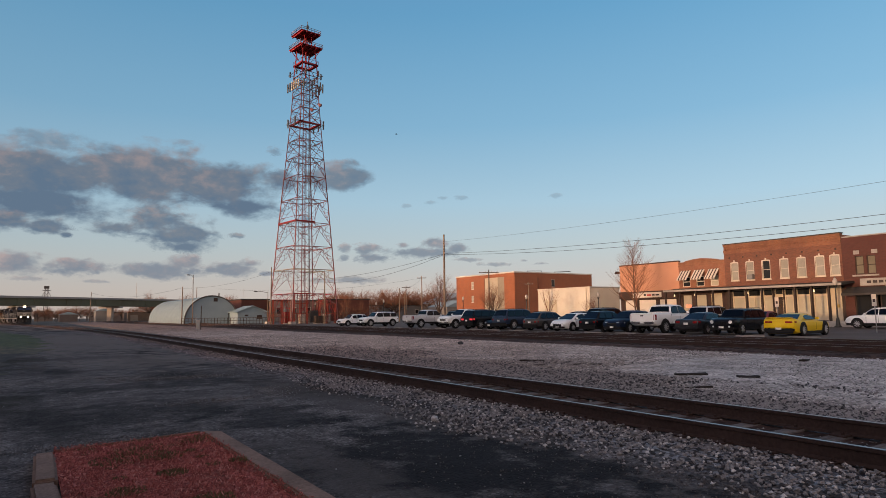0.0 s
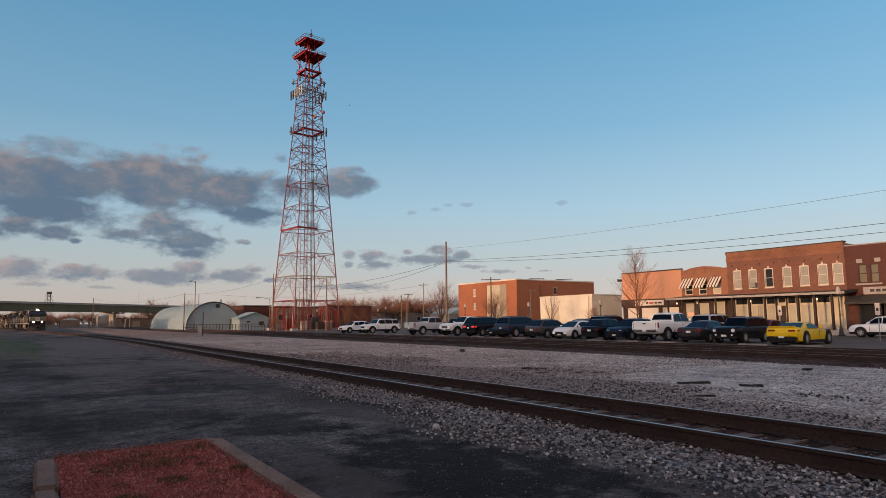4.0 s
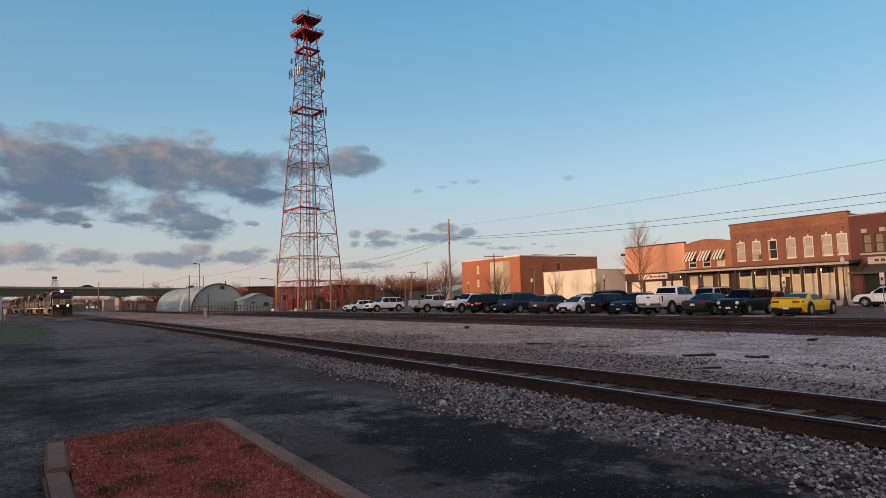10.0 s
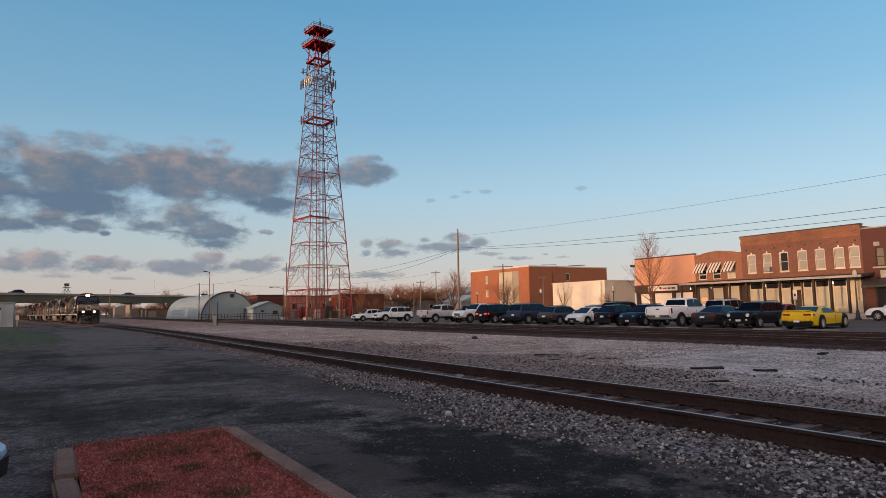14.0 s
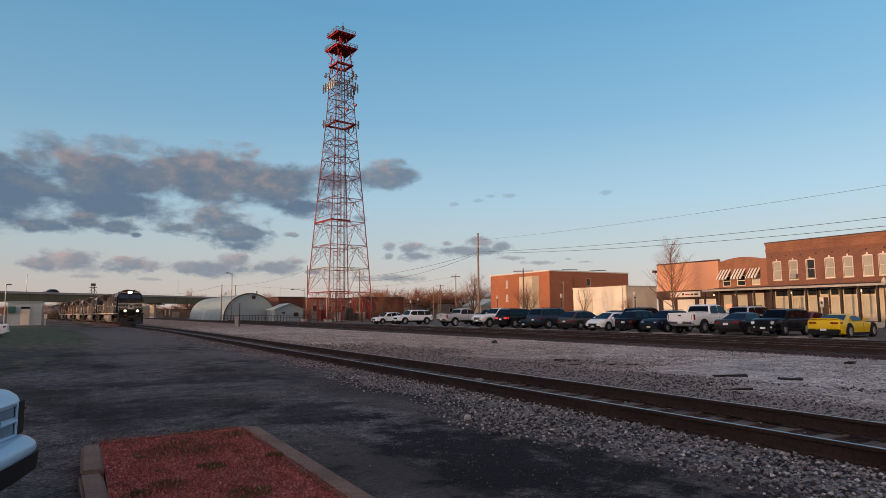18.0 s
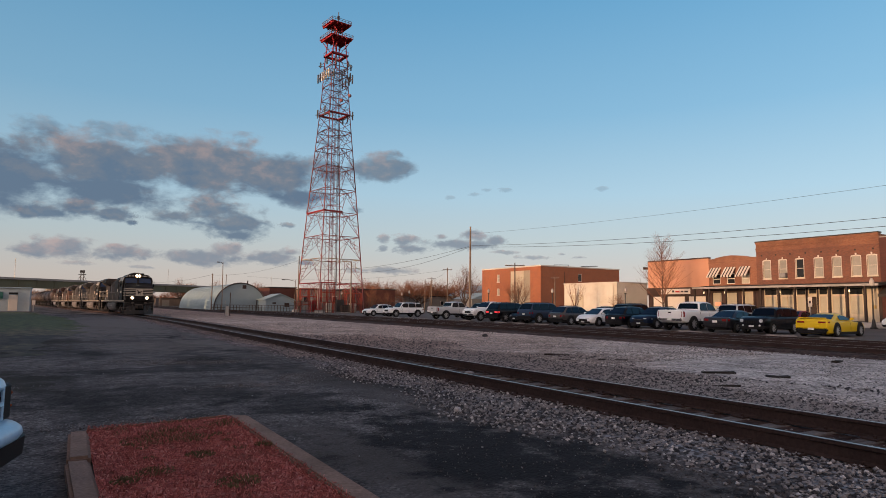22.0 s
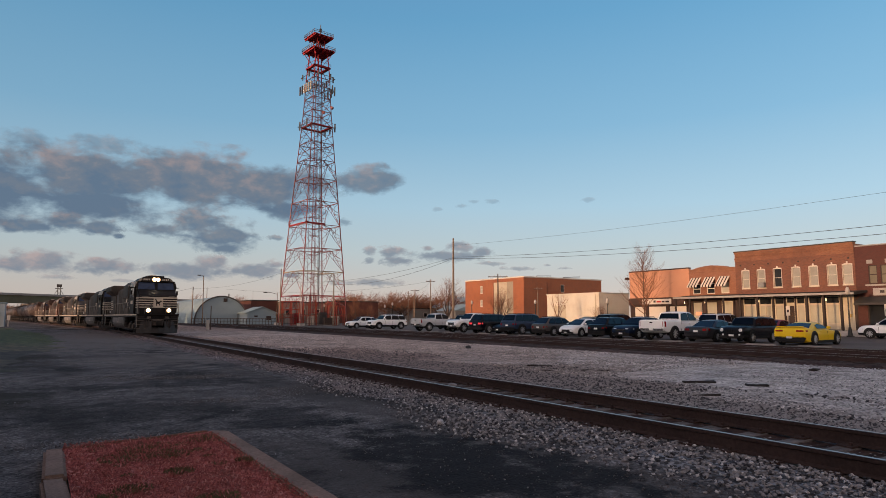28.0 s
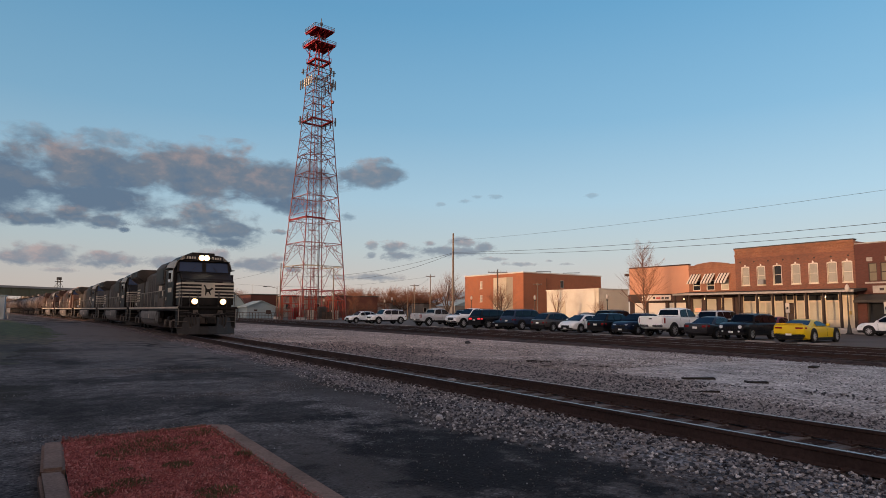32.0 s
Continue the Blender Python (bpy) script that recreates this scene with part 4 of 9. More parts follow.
# ---- lattice tower, turned against the street ----
tower_red = mat("faded red tower paint", (0.27, 0.022, 0.026), 0.6, 0.0, vary=0.25, scale=0.5)
tower_white = mat("faded white tower paint", (0.17, 0.12, 0.115), 0.6, 0.0, vary=0.2, scale=0.5, dirt=(0.2, 0.06, 0.05), dirt_amount=0.5)
tower_dark = mat("dark antenna steel", (0.10, 0.095, 0.095), 0.5, 0.3, vary=0.2, scale=0.6)
panel_white = mat("antenna housing", (0.50, 0.44, 0.33), 0.5, vary=0.1)
TX, TY, T_TURN = 43.6, 113.6, 7.0
TALL = 0.945
# height, half side of the square
T_LEVELS = [(0, 5.0), (5.0, 4.72), (10.2, 4.40), (14.8, 4.10), (19.2, 3.80), (23.6, 3.50), (27.6, 3.22), (31.4, 2.95), (35.2, 2.68), (38.4, 2.45),
            (41.4, 2.25), (44.2, 2.08), (46.6, 1.95), (48.8, 1.86), (51.0, 1.80)]
tower = thing("lattice_tower", "tall faded red steel lattice tower with antennas and platforms", "tower", at=pose(TX, TY, 0, 0, 0, T_TURN))
tower.scale = (0.95, 0.95, TALL)


# heights of the level girts
T_RINGS = [0, 5.79, 10.6, 15.2, 20.0, 24.8, 29.5, 33.4, 37.1, 40.7, 43.9, 46.8, 49.2, 51.0]


def half_at(z):
    for (z0, h0), (z1, h1) in zip(T_LEVELS, T_LEVELS[1:]):
        if z <= z1:
            return h0 + (h1 - h0) * (z - z0) / (z1 - z0)
    return T_LEVELS[-1][1]


CORNERS = [(-1, -1), (1, -1), (1, 1), (-1, 1)]
T_LEVELS = [(z, half_at(z)) for z in T_RINGS]
# faded red and grey paint, its colour lightened for sun on the lower tower
tower_sunlit = mat("faded pink-red paint with sunlight in its tone", (0.27, 0.085, 0.078), 0.65, vary=0.4, scale=0.5, dirt=(0.235, 0.20, 0.205), dirt_amount=0.85)
tower_steel = mat("faded tower steel, red and grey", (0.16, 0.058, 0.058), 0.6, 0.0, vary=0.35, scale=0.5, dirt=(0.085, 0.078, 0.082), dirt_amount=0.8)
tower_cream = mat("yellowed cream tower paint", (0.30, 0.23, 0.14), 0.6, vary=0.2, scale=0.5, dirt=(0.12, 0.07, 0.05), dirt_amount=0.4)


def tower_paint(z):
    return tower_red if z < 5.5 or z > 51 else tower_sunlit if z < 24 else tower_steel


for k, (a, b) in enumerate(CORNERS):
    for (z0, h0), (z1, h1) in zip(T_LEVELS, T_LEVELS[1:]):
        part("leg", rod(bmesh.new(), (a * h0, b * h0, z0), (a * h1, b * h1, z1), 0.115 if z0 < 28 else 0.095, n=5), tower_sunlit if z0 < 22 else tower_steel if z0 < 50 else tower_red, tower)
for s in range(4):
    (a0, b0), (a1, b1) = CORNERS[s], CORNERS[(s + 1) % 4]
    for k, ((z0, h0), (z1, h1)) in enumerate(zip(T_LEVELS, T_LEVELS[1:])):
        lo0, lo1 = Vector((a0 * h0, b0 * h0, z0)), Vector((a1 * h0, b1 * h0, z0))
        hi0, hi1 = Vector((a0 * h1, b0 * h1, z1)), Vector((a1 * h1, b1 * h1, z1))
        mid_hi = (hi0 + hi1) / 2
        coat = tower_paint(z0 + 1)
        part("girt", rod(bmesh.new(), hi0, hi1, 0.085, n=4), tower_red if k == 0 else tower_cream if k == 1 else coat, tower)
        if z0 < 33:
            part("brace", tube([lo0, mid_hi, lo1], 0.05, 4), coat, tower)
            q0, q1 = lo0.lerp(mid_hi, 0.5), lo1.lerp(mid_hi, 0.5)
            for p, q in ((q0, lo0.lerp(hi0, 0.5)), (q1, lo1.lerp(hi1, 0.5)), (q0, hi0.lerp(hi1, 0.25)), (q1, hi0.lerp(hi1, 0.75)),
                         (lo0.lerp(mid_hi, 0.75), hi0), (lo1.lerp(mid_hi, 0.75), hi1), (lo0.lerp(hi0, 0.5), lo0.lerp(mid_hi, 0.25)), (lo1.lerp(hi1, 0.5), lo1.lerp(mid_hi, 0.25))):
                part("web_member", rod(bmesh.new(), p, q, 0.032, n=4), coat, tower)
        else:
            part("brace", tube([lo0, hi1], 0.045, 4), coat, tower)
            part("brace", tube([lo1, hi0], 0.045, 4), coat, tower)
            part("strut", tube([lo0.lerp(hi0, 0.5), lo1.lerp(hi1, 0.5)], 0.045, 4), coat, tower)
            for p, q in ((lo0.lerp(hi0, 0.75), hi0.lerp(hi1, 0.3)), (lo1.lerp(hi1, 0.75), hi1.lerp(hi0, 0.3))):
                part("web_member", rod(bmesh.new(), p, q, 0.03, n=4), coat, tower)
# rings of knee braces that cut the corners inside each level
for z, h in T_LEVELS[1:9]:
    for s in range(4):
        (a0, b0), (a1, b1), (a2, b2) = CORNERS[s], CORNERS[(s + 1) % 4], CORNERS[(s + 2) % 4]
        p, c, q = Vector((a0 * h, b0 * h, z)), Vector((a1 * h, b1 * h, z)), Vector((a2 * h, b2 * h, z))
        knee = tower_cream if abs(z - 10.6) < 0.1 else tower_paint(z)
        part("knee_brace", rod(bmesh.new(), c.lerp(p, 0.5), c.lerp(q, 0.5), 0.055, n=4), knee, tower)
        part("knee_brace", tube([c.lerp(p, 0.5), c.lerp(p, 0.25) + Vector((0, 0, -1.2)), c + Vector((0, 0, -2.0))], 0.04, 4), knee, tower)
        part("knee_brace", tube([c.lerp(q, 0.5), c.lerp(q, 0.25) + Vector((0, 0, -1.2)), c + Vector((0, 0, -2.0))], 0.04, 4), knee, tower)
# slender inner mast
for a, b in CORNERS:
    part("inner_leg", rod(bmesh.new(), (a * 0.85, b * 0.85, 0), (a * 0.8, b * 0.8, 51), 0.035, n=4), tower_sunlit if a == b else tower_steel, tower)
for k in range(13):
    z = 2.5 + 3.9 * k
    part("inner_ring", tube([(-0.83, -0.83, z), (0.83, -0.83, z), (0.83, 0.83, z), (-0.83, 0.83, z), (-0.83, -0.83, z)], 0.04, 4), tower_paint(z), tower)
# ladder with cable run, up the middle
for x in (-0.35, 0.35):
    part("ladder_rail", rod(bmesh.new(), (x, 0.3, 0), (x * 0.9, 0.3, 51), 0.05, n=4), tower_sunlit, tower)
bm = bmesh.new()
for k in range(100):
    rod(bm, (-0.33, 0.3, 0.6 + k * 0.5), (0.33, 0.3, 0.6 + k * 0.5), 0.03, n=4)
tagged(part("rung_run", bm, tower_sunlit, tower), kind="stuff")
for k in range(3):
    part("cable", rod(bmesh.new(), (0.9 + 0.2 * k, -0.2, 3), (0.7 + 0.2 * k, -0.2, 47 - 8 * k), 0.045, n=5), tower_dark, tower)
# red catwalks part way up: one side and a half at the lower level, right round above
def catwalk(z, s, f0, f1, deep, label):
    h = half_at(z) + 0.1
    (a0, b0), (a1, b1) = CORNERS[s], CORNERS[(s + 1) % 4]
    p, q = Vector((a0 * h, b0 * h, z)), Vector((a1 * h, b1 * h, z))
    side = (q - p).normalized()
    out = Vector((side.y, -side.x, 0))
    p, q = p.lerp(q, f0), p.lerp(q, f1)
    bm = bmesh.new()
    corners = [p, q, q - out * 0.55, p - out * 0.55]
    prism(bm, [(c.x, c.y) for c in corners], z, z + deep, "z")
    w = part("catwalk", fixed(bm), tower_red, tower, label)
    part("guard_rail", tube([p + Vector((0, 0, deep)), p + Vector((0, 0, 1.0)), q + Vector((0, 0, 1.0)), q + Vector((0, 0, deep))], 0.035, 4), tower_red, w)


catwalk(20.1, 3, 0.0, 1.0, 0.22, "red catwalk along one side")
catwalk(20.1, 0, 0.0, 0.55, 0.2, "red catwalk along one side")
for side in range(4):
    catwalk(40.7, side, 0.0, 1.0, 0.24, "red catwalk round the tower")
    catwalk(53.4, side, 0.0, 1.0, 0.35, "red catwalk round the tower")
# the two broad platforms on top
part("neck", tube([(0, 0, 51), (0, 0, 60.3)], 0.17, 8), tower_red, tower)
for a, b in CORNERS:
    part("leg", rod(bmesh.new(), (a * 1.8, b * 1.8, 51), (a * 1.25, b * 1.25, 58.2), 0.12, n=5), tower_red, tower)
    part("brace", rod(bmesh.new(), (a * 1.25, b * 1.25, 55.0), (a * 2.3, b * 2.3, 57.2), 0.08, n=4), tower_red, tower)
    part("leg", rod(bmesh.new(), (a * 0.9, b * 0.9, 57.2), (a * 0.75, b * 0.75, 60.2), 0.1, n=5), tower_red, tower)
    part("brace", rod(bmesh.new(), (a * 1.25, b * 1.25, 51.2), (-a * 1.4, b * 1.25, 55.6), 0.06, n=4), tower_red, tower)
for z, h in ((57.1, 2.55), (60.15, 2.25)):
    deck = part("platform", fixed(boxes((-h, h, -h, h, z, z + 0.16))), tower_red, tower, "broad steel deck seen from below")
    for i in range(5):
        part("joist", boxes((-h + 0.2 + i * (2 * h - 0.6) / 4, -h + 0.4 + i * (2 * h - 0.6) / 4, -h, h, z - 0.3, z)), tower_red, deck)
    for s in range(4):
        (a0, b0), (a1, b1) = CORNERS[s], CORNERS[(s + 1) % 4]
        bm = bmesh.new()
        for zz in (0.5, 0.85):
            rod(bm, (a0 * h, b0 * h, z + zz), (a1 * h, b1 * h, z + zz), 0.045, n=4)
        for i in range(6):
            p = Vector((a0 * h, b0 * h, z)).lerp(Vector((a1 * h, b1 * h, z)), i / 6)
            rod(bm, p, p + Vector((0, 0, 0.85)), 0.035, n=4)
        part("railing", bm, tower_white, deck)
part("mast", rod(bmesh.new(), (0.5, 0.3, 60.2), (0.5, 0.3, 63.6), 0.09, n=5), tower_dark, tower)
part("beacon", fixed(boxes((0.3, 0.7, 0.1, 0.5, 62.0, 62.7))), tower_dark, tower)


def antenna_ring(z, out, count, panel_h):
    h = half_at(z)
    for s in range(4):
        (a0, b0), (a1, b1) = CORNERS[s], CORNERS[(s + 1) % 4]
        p, q = Vector((a0, b0, 0)) * (h + out), Vector((a1, b1, 0)) * (h + out)
        if s not in count:
            continue
        arm = part("antenna_arm", tube([(p.lerp(q, 0.1)) + Vector((0, 0, z)), p.lerp(q, 0.9) + Vector((0, 0, z))], 0.06, 4), tower_dark, tower)
        for f in (0.1, 0.9):
            part("bracket", tube([p.lerp(q, f) * (h / (h + out)) + Vector((0, 0, z)), p.lerp(q, f) + Vector((0, 0, z))], 0.06, 4), tower_dark, arm)
        for i in range(count[s]):
            c = p.lerp(q, (i + 0.5) / count[s]) + Vector((0, 0, z))
            part("panel_antenna", fixed(boxes((c.x - 0.13, c.x + 0.13, c.y - 0.13, c.y + 0.13, c.z - panel_h / 2, c.z + panel_h / 2)), 0.04), panel_white if s == 3 and i > 1 else tower_dark, arm)


antenna_ring(48.7, 0.95, {0: 3, 1: 4, 3: 6}, 1.9)
antenna_ring(51.4, 1.0, {0: 2, 1: 2, 3: 2}, 1.2)
antenna_ring(40.9, 0.8, {1: 3, 3: 2}, 1.8)
for z, x, y in ((45.0, 2.3, -2.2), (43.6, 0.4, -2.2)):
    bm = bmesh.new()
    rod(bm, (x, y, z), (x - 0.35, y - 0.2, z), 0.36, 0.3, n=14)
    part("dish_antenna", bm, tower_sunlit, tower, "small drum-shaped dish")
for a, b in CORNERS:
    part("footing", fixed(boxes((a * 5.0 - 0.6, a * 5.0 + 0.6, b * 5.0 - 0.6, b * 5.0 + 0.6, -0.1, 0.45)), 0.04), concrete, tower)

# ---- buildings ----
def brick_mat(name, c1, c2, mortar, bump=0.4, stain=(0.1, 0.05, 0.035), stain_amount=0.4, swap=False):
    m = bpy.data.materials.new(name)
    m.use_nodes = True
    n, l = m.node_tree.nodes, m.node_tree.links
    b = n["Principled BSDF"]
    b.inputs["Roughness"].default_value = 0.9
    tc = n.new("ShaderNodeTexCoord")
    sep = n.new("ShaderNodeSeparateXYZ")
    l.new(tc.outputs["Object"], sep.inputs[0])
    sm = n.new("ShaderNodeMath")
    sm.operation = "ADD"
    l.new(sep.outputs["X"], sm.inputs[0])
    l.new(sep.outputs["Y"], sm.inputs[1])
    cmb = n.new("ShaderNodeCombineXYZ")
    l.new(sm.outputs[0], cmb.inputs["X"])
    l.new(sep.outputs["Z"], cmb.inputs["Y"])
    br = n.new("ShaderNodeTexBrick")
    br.inputs["Scale"].default_value = 1.0
    br.inputs["Brick Width"].default_value = 0.22
    br.inputs["Row Height"].default_value = 0.075
    br.inputs["Mortar Size"].default_value = 0.008
    br.inputs["Color1"].default_value = (*c1, 1)
    br.inputs["Color2"].default_value = (*c2, 1)
    br.inputs["Mortar"].default_value = (*mortar, 1)
    l.new(cmb.outputs[0], br.inputs["Vector"])
    no = n.new("ShaderNodeTexNoise")
    no.inputs["Scale"].default_value = 0.45
    no.inputs["Detail"].default_value = 8
    no.inputs["Roughness"].default_value = 0.65
    l.new(tc.outputs["Object"], no.inputs["Vector"])
    rg = n.new("ShaderNodeMapRange")
    rg.inputs["From Min"].default_value, rg.inputs["From Max"].default_value = 0.45, 0.68
    rg.inputs["To Max"].default_value = stain_amount
    l.new(no.outputs["Fac"], rg.inputs["Value"])
    mx = n.new("ShaderNodeMix")
    mx.data_type = "RGBA"
    l.new(rg.outputs[0], mx.inputs["Factor"])
    l.new(br.outputs["Color"], mx.inputs["A"])
    mx.inputs["B"].default_value = (*stain, 1)
    l.new(mx.outputs["Result"], b.inputs["Base Color"])
    bp = n.new("ShaderNodeBump")
    bp.inputs["Strength"].default_value = bump
    bp.inputs["Distance"].default_value = 0.02
    bp.invert = True
    l.new(br.outputs["Fac"], bp.inputs["Height"])
    l.new(bp.outputs["Normal"], b.inputs["Normal"])
    return m


brick_old = brick_mat("old red brick", (0.135, 0.051, 0.033), (0.20, 0.078, 0.045), (0.15, 0.09, 0.068), stain=(0.092, 0.042, 0.034), stain_amount=0.55)
brick_corbel = brick_mat("weathered corbel brick", (0.20, 0.078, 0.042), (0.27, 0.112, 0.058), (0.2, 0.12, 0.08), stain=(0.10, 0.042, 0.03), stain_amount=0.7)
brick_orange = brick_mat("orange brick", (0.225, 0.085, 0.047), (0.275, 0.112, 0.062), (0.24, 0.14, 0.095))
brick_new = brick_mat("smooth red brick", (0.31, 0.098, 0.042), (0.36, 0.122, 0.055), (0.26, 0.115, 0.07), bump=0.2, stain_amount=0.2)
brick_dark = brick_mat("dark red brick", (0.066, 0.021, 0.017), (0.088, 0.028, 0.021), (0.075, 0.04, 0.032), stain=(0.07, 0.022, 0.018))
salmon = mat("salmon stucco", (0.54, 0.275, 0.175), 0.9, vary=0.1, scale=0.6, fine=30, bump=0.1, dirt=(0.48, 0.21, 0.135), dirt_amount=0.3)
cream = mat("cream paint", (0.52, 0.45, 0.34), 0.7, vary=0.1, scale=0.8, dirt=(0.42, 0.33, 0.23), dirt_amount=0.35)
sash_cream = mat("weathered cream sash", (0.56, 0.50, 0.40), 0.65, vary=0.15, scale=1.5, dirt=(0.32, 0.26, 0.2), dirt_amount=0.4)
white_paint = mat("white trim paint", (0.62, 0.56, 0.49), 0.6, vary=0.1, scale=1.0, dirt=(0.5, 0.42, 0.35), dirt_amount=0.3)
dark_trim = mat("dark brown trim", (0.045, 0.032, 0.028), 0.7, vary=0.25, scale=1.0)
fascia_brown = mat("brown fascia", (0.06, 0.036, 0.03), 0.7, vary=0.25, scale=0.8)
blind = mat("pale window blind", (0.40, 0.37, 0.29), 0.5, coat=0.5, vary=0.08, scale=2)
pane_blind = mat("grey blind behind old glass", (0.27, 0.255, 0.215), 0.35, coat=0.6, vary=0.25, scale=1.2)
blind_dim = mat("drawn dull blind", (0.15, 0.135, 0.10), 0.7, vary=0.15, scale=2)
worn_white = mat("weathered white board", (0.30, 0.285, 0.27), 0.8, vary=0.25, scale=1.5)
roof_tar = mat("tar roof", (0.05, 0.047, 0.045), 0.95, vary=0.3, scale=0.6)
tin = mat("corrugated cream metal", (0.62, 0.57, 0.48), 0.5, 0.1, vary=0.12, scale=0.5, dirt=(0.42, 0.3, 0.18), dirt_amount=0.4)
awning_dark = mat("grey canvas", (0.05, 0.047, 0.047), 0.85, vary=0.2, scale=1)
awning_brown = mat("dark awning stripe", (0.05, 0.036, 0.032), 0.8, vary=0.15)
win_glass = glass("dark window glass", (0.02, 0.022, 0.025))
bulb = mat("lit bulb", (0.9, 0.8, 0.6), 0.5, glow=(1.0, 0.78, 0.45), glow_power=2.0)
ink = mat("dark lettering", (0.05, 0.04, 0.04), 0.7)
ink_red = mat("red lettering", (0.45, 0.05, 0.04), 0.7)


def wall_with_holes(x0, x1, y0, y1, z0, z1, holes):
    """A wall across y and z, with openings (ya, yb, za, zb) right through it."""
    ys = sorted({y0, y1, *[v for h in holes for v in h[:2]]})
    zs = sorted({z0, z1, *[v for h in holes for v in h[2:]]})
    bm = bmesh.new()
    for a, b in zip(ys, ys[1:]):
        run = None
        for c, d in zip(zs, zs[1:]):
            my, mz = (a + b) / 2, (c + d) / 2
            if any(h[0] < my < h[1] and h[2] < mz < h[3] for h in holes):
                if run:
                    box(bm, x0, x1, a, b, *run)
                run = None
            else:
                run = (run[0], d) if run else (c, d)
        if run:
            box(bm, x0, x1, a, b, *run)
    bmesh.ops.remove_doubles(bm, verts=bm.verts, dist=1e-4)
    return bm


def window(parent, x, ya, yb, za, zb, frame_m, pane_m, bar=0.07, mid=True, sill_m=None, depth=0.12, arch=False):
    w = part("window", fixed(boxes((x, x + depth, ya, ya + bar, za, zb), (x, x + depth, yb - bar, yb, za, zb), (x, x + depth, ya + bar, yb - bar, zb - bar, zb), (x, x + depth, ya + bar, yb - bar, za, za + bar),
                                   *([(x + 0.01, x + depth - 0.01, ya + bar, yb - bar, (za + zb) / 2 - bar / 2, (za + zb) / 2 + bar / 2)] if mid else []))), frame_m, parent)
    part("pane", boxes((x + depth * 0.5, x + depth * 0.5 + 0.02, ya + bar, yb - bar, za + bar, zb - bar)), pane_m, w)
    if sill_m:
        part("sill", fixed(boxes((x - 0.12, x + 0.02, ya - 0.08, yb + 0.08, za - 0.12, za)), 0.01), sill_m, w)
    return w


FX = 62.0
# -- the two-storey brick block with seven arched windows --
row = thing("brick_commercial_building", "two-storey old red brick shop building with white arched windows", "building", "shop row")
WIN_Y = [37.47, 35.79, 34.1, 32.28, 30.63, 28.95, 27.63]
WZ0, WZ1 = 4.6, 6.45
bays = [(36.5, 37.9), (34.85, 36.2), (33.65, 34.6), (32.6, 33.42), (31.6, 32.45), (30.05, 31.3), (28.5, 29.75)]
holes = [(y - 0.40, y + 0.40, WZ0, WZ1) for y in WIN_Y] + [(a, b, 0.45, 3.55) for a, b in bays]
part("wall", wall_with_holes(FX, FX + 0.4, 27.0, 38.6, 3.62, 7.45, holes[:7]), brick_old, row)
part("shop_front_wall", wall_with_holes(FX, FX + 0.4, 27.0, 38.6, 0.3, 3.62, holes[7:]), dark_trim, row, "dark piers between the shop windows")
part("cornice", fixed(boxes((FX - 0.06, FX + 0.4, 27.0, 38.6, 7.45, 7.62), (FX - 0.12, FX + 0.4, 27.0, 38.6, 7.62, 7.8), (FX - 0.02, FX + 0.4, 27.0, 38.6, 7.8, 8.22), (FX - 0.16, FX + 0.4, 27.0, 38.6, 8.22, 8.42))), brick_corbel, row, "stepped brick cornice")
for i in range(46):
    y = 27.1 + i * 0.25
    part("dentil", boxes((FX - 0.11, FX - 0.02, y, y + 0.13, 7.82, 8.0)), brick_corbel, row)
part("coping", fixed(boxes((FX - 0.2, FX + 0.5, 26.95, 38.65, 8.42, 8.52)), 0.02), roof_tar, row)
part("side_wall", boxes((FX + 0.4, 82, 38.3, 38.6, 0.3, 8.3), (FX + 0.4, 82, 27.0, 27.3, 0.3, 8.3), (81.7, 82, 27.3, 38.3, 0.3, 7.8)), brick_old, row)
part("roof", boxes((FX + 0.4, 81.7, 27.3, 38.3, 7.4, 7.6)), roof_tar, row)
for k, y in enumerate(WIN_Y):
    w = window(row, FX + 0.06, y - 0.40, y + 0.40, WZ0, WZ1, sash_cream, win_glass if k == 2 else pane_blind, 0.045, True, sash_cream)
    sur = bmesh.new()
    outer = [(y - 0.437, WZ0 - 0.05), (y - 0.40, WZ0 - 0.05), (y - 0.40, WZ1 - 0.12)] + [(y - 0.40 * math.cos(a), WZ1 - 0.12 + 0.13 * math.sin(a)) for a in [math.pi * i / 6 for i in range(1, 6)]]
    outer += [(y + 0.40, WZ1 - 0.12), (y + 0.40, WZ0 - 0.05), (y + 0.437, WZ0 - 0.05), (y + 0.437, WZ1)]
    outer += [(y + 0.437 * math.cos(a), WZ1 + 0.08 * math.sin(a)) for a in [math.pi * i / 6 for i in range(1, 6)]] + [(y - 0.437, WZ1)]
    prism(sur, outer, FX - 0.06, FX - 0.002)
    part("surround", fixed(sur), white_paint, w)
    part("keystone", fixed(boxes((FX - 0.1, FX - 0.003, y - 0.06, y + 0.06, WZ1 + 0.06, WZ1 + 0.26)), 0.02), white_paint, w)
part("air_conditioner", fixed(boxes((FX - 0.45, FX + 0.1, 35.35, 35.95, WZ0 + 0.02, WZ0 + 0.5)), 0.03), mat("grey metal case", (0.22, 0.22, 0.22), 0.6, 0.3), row, "window air conditioner")
for i in range(8):
    y = 27.5 + i * 1.5
    part("anchor_plate", rod(bmesh.new(), (FX - 0.04, y, 7.0), (FX, y, 7.0), 0.09, n=8), dark_trim, row)
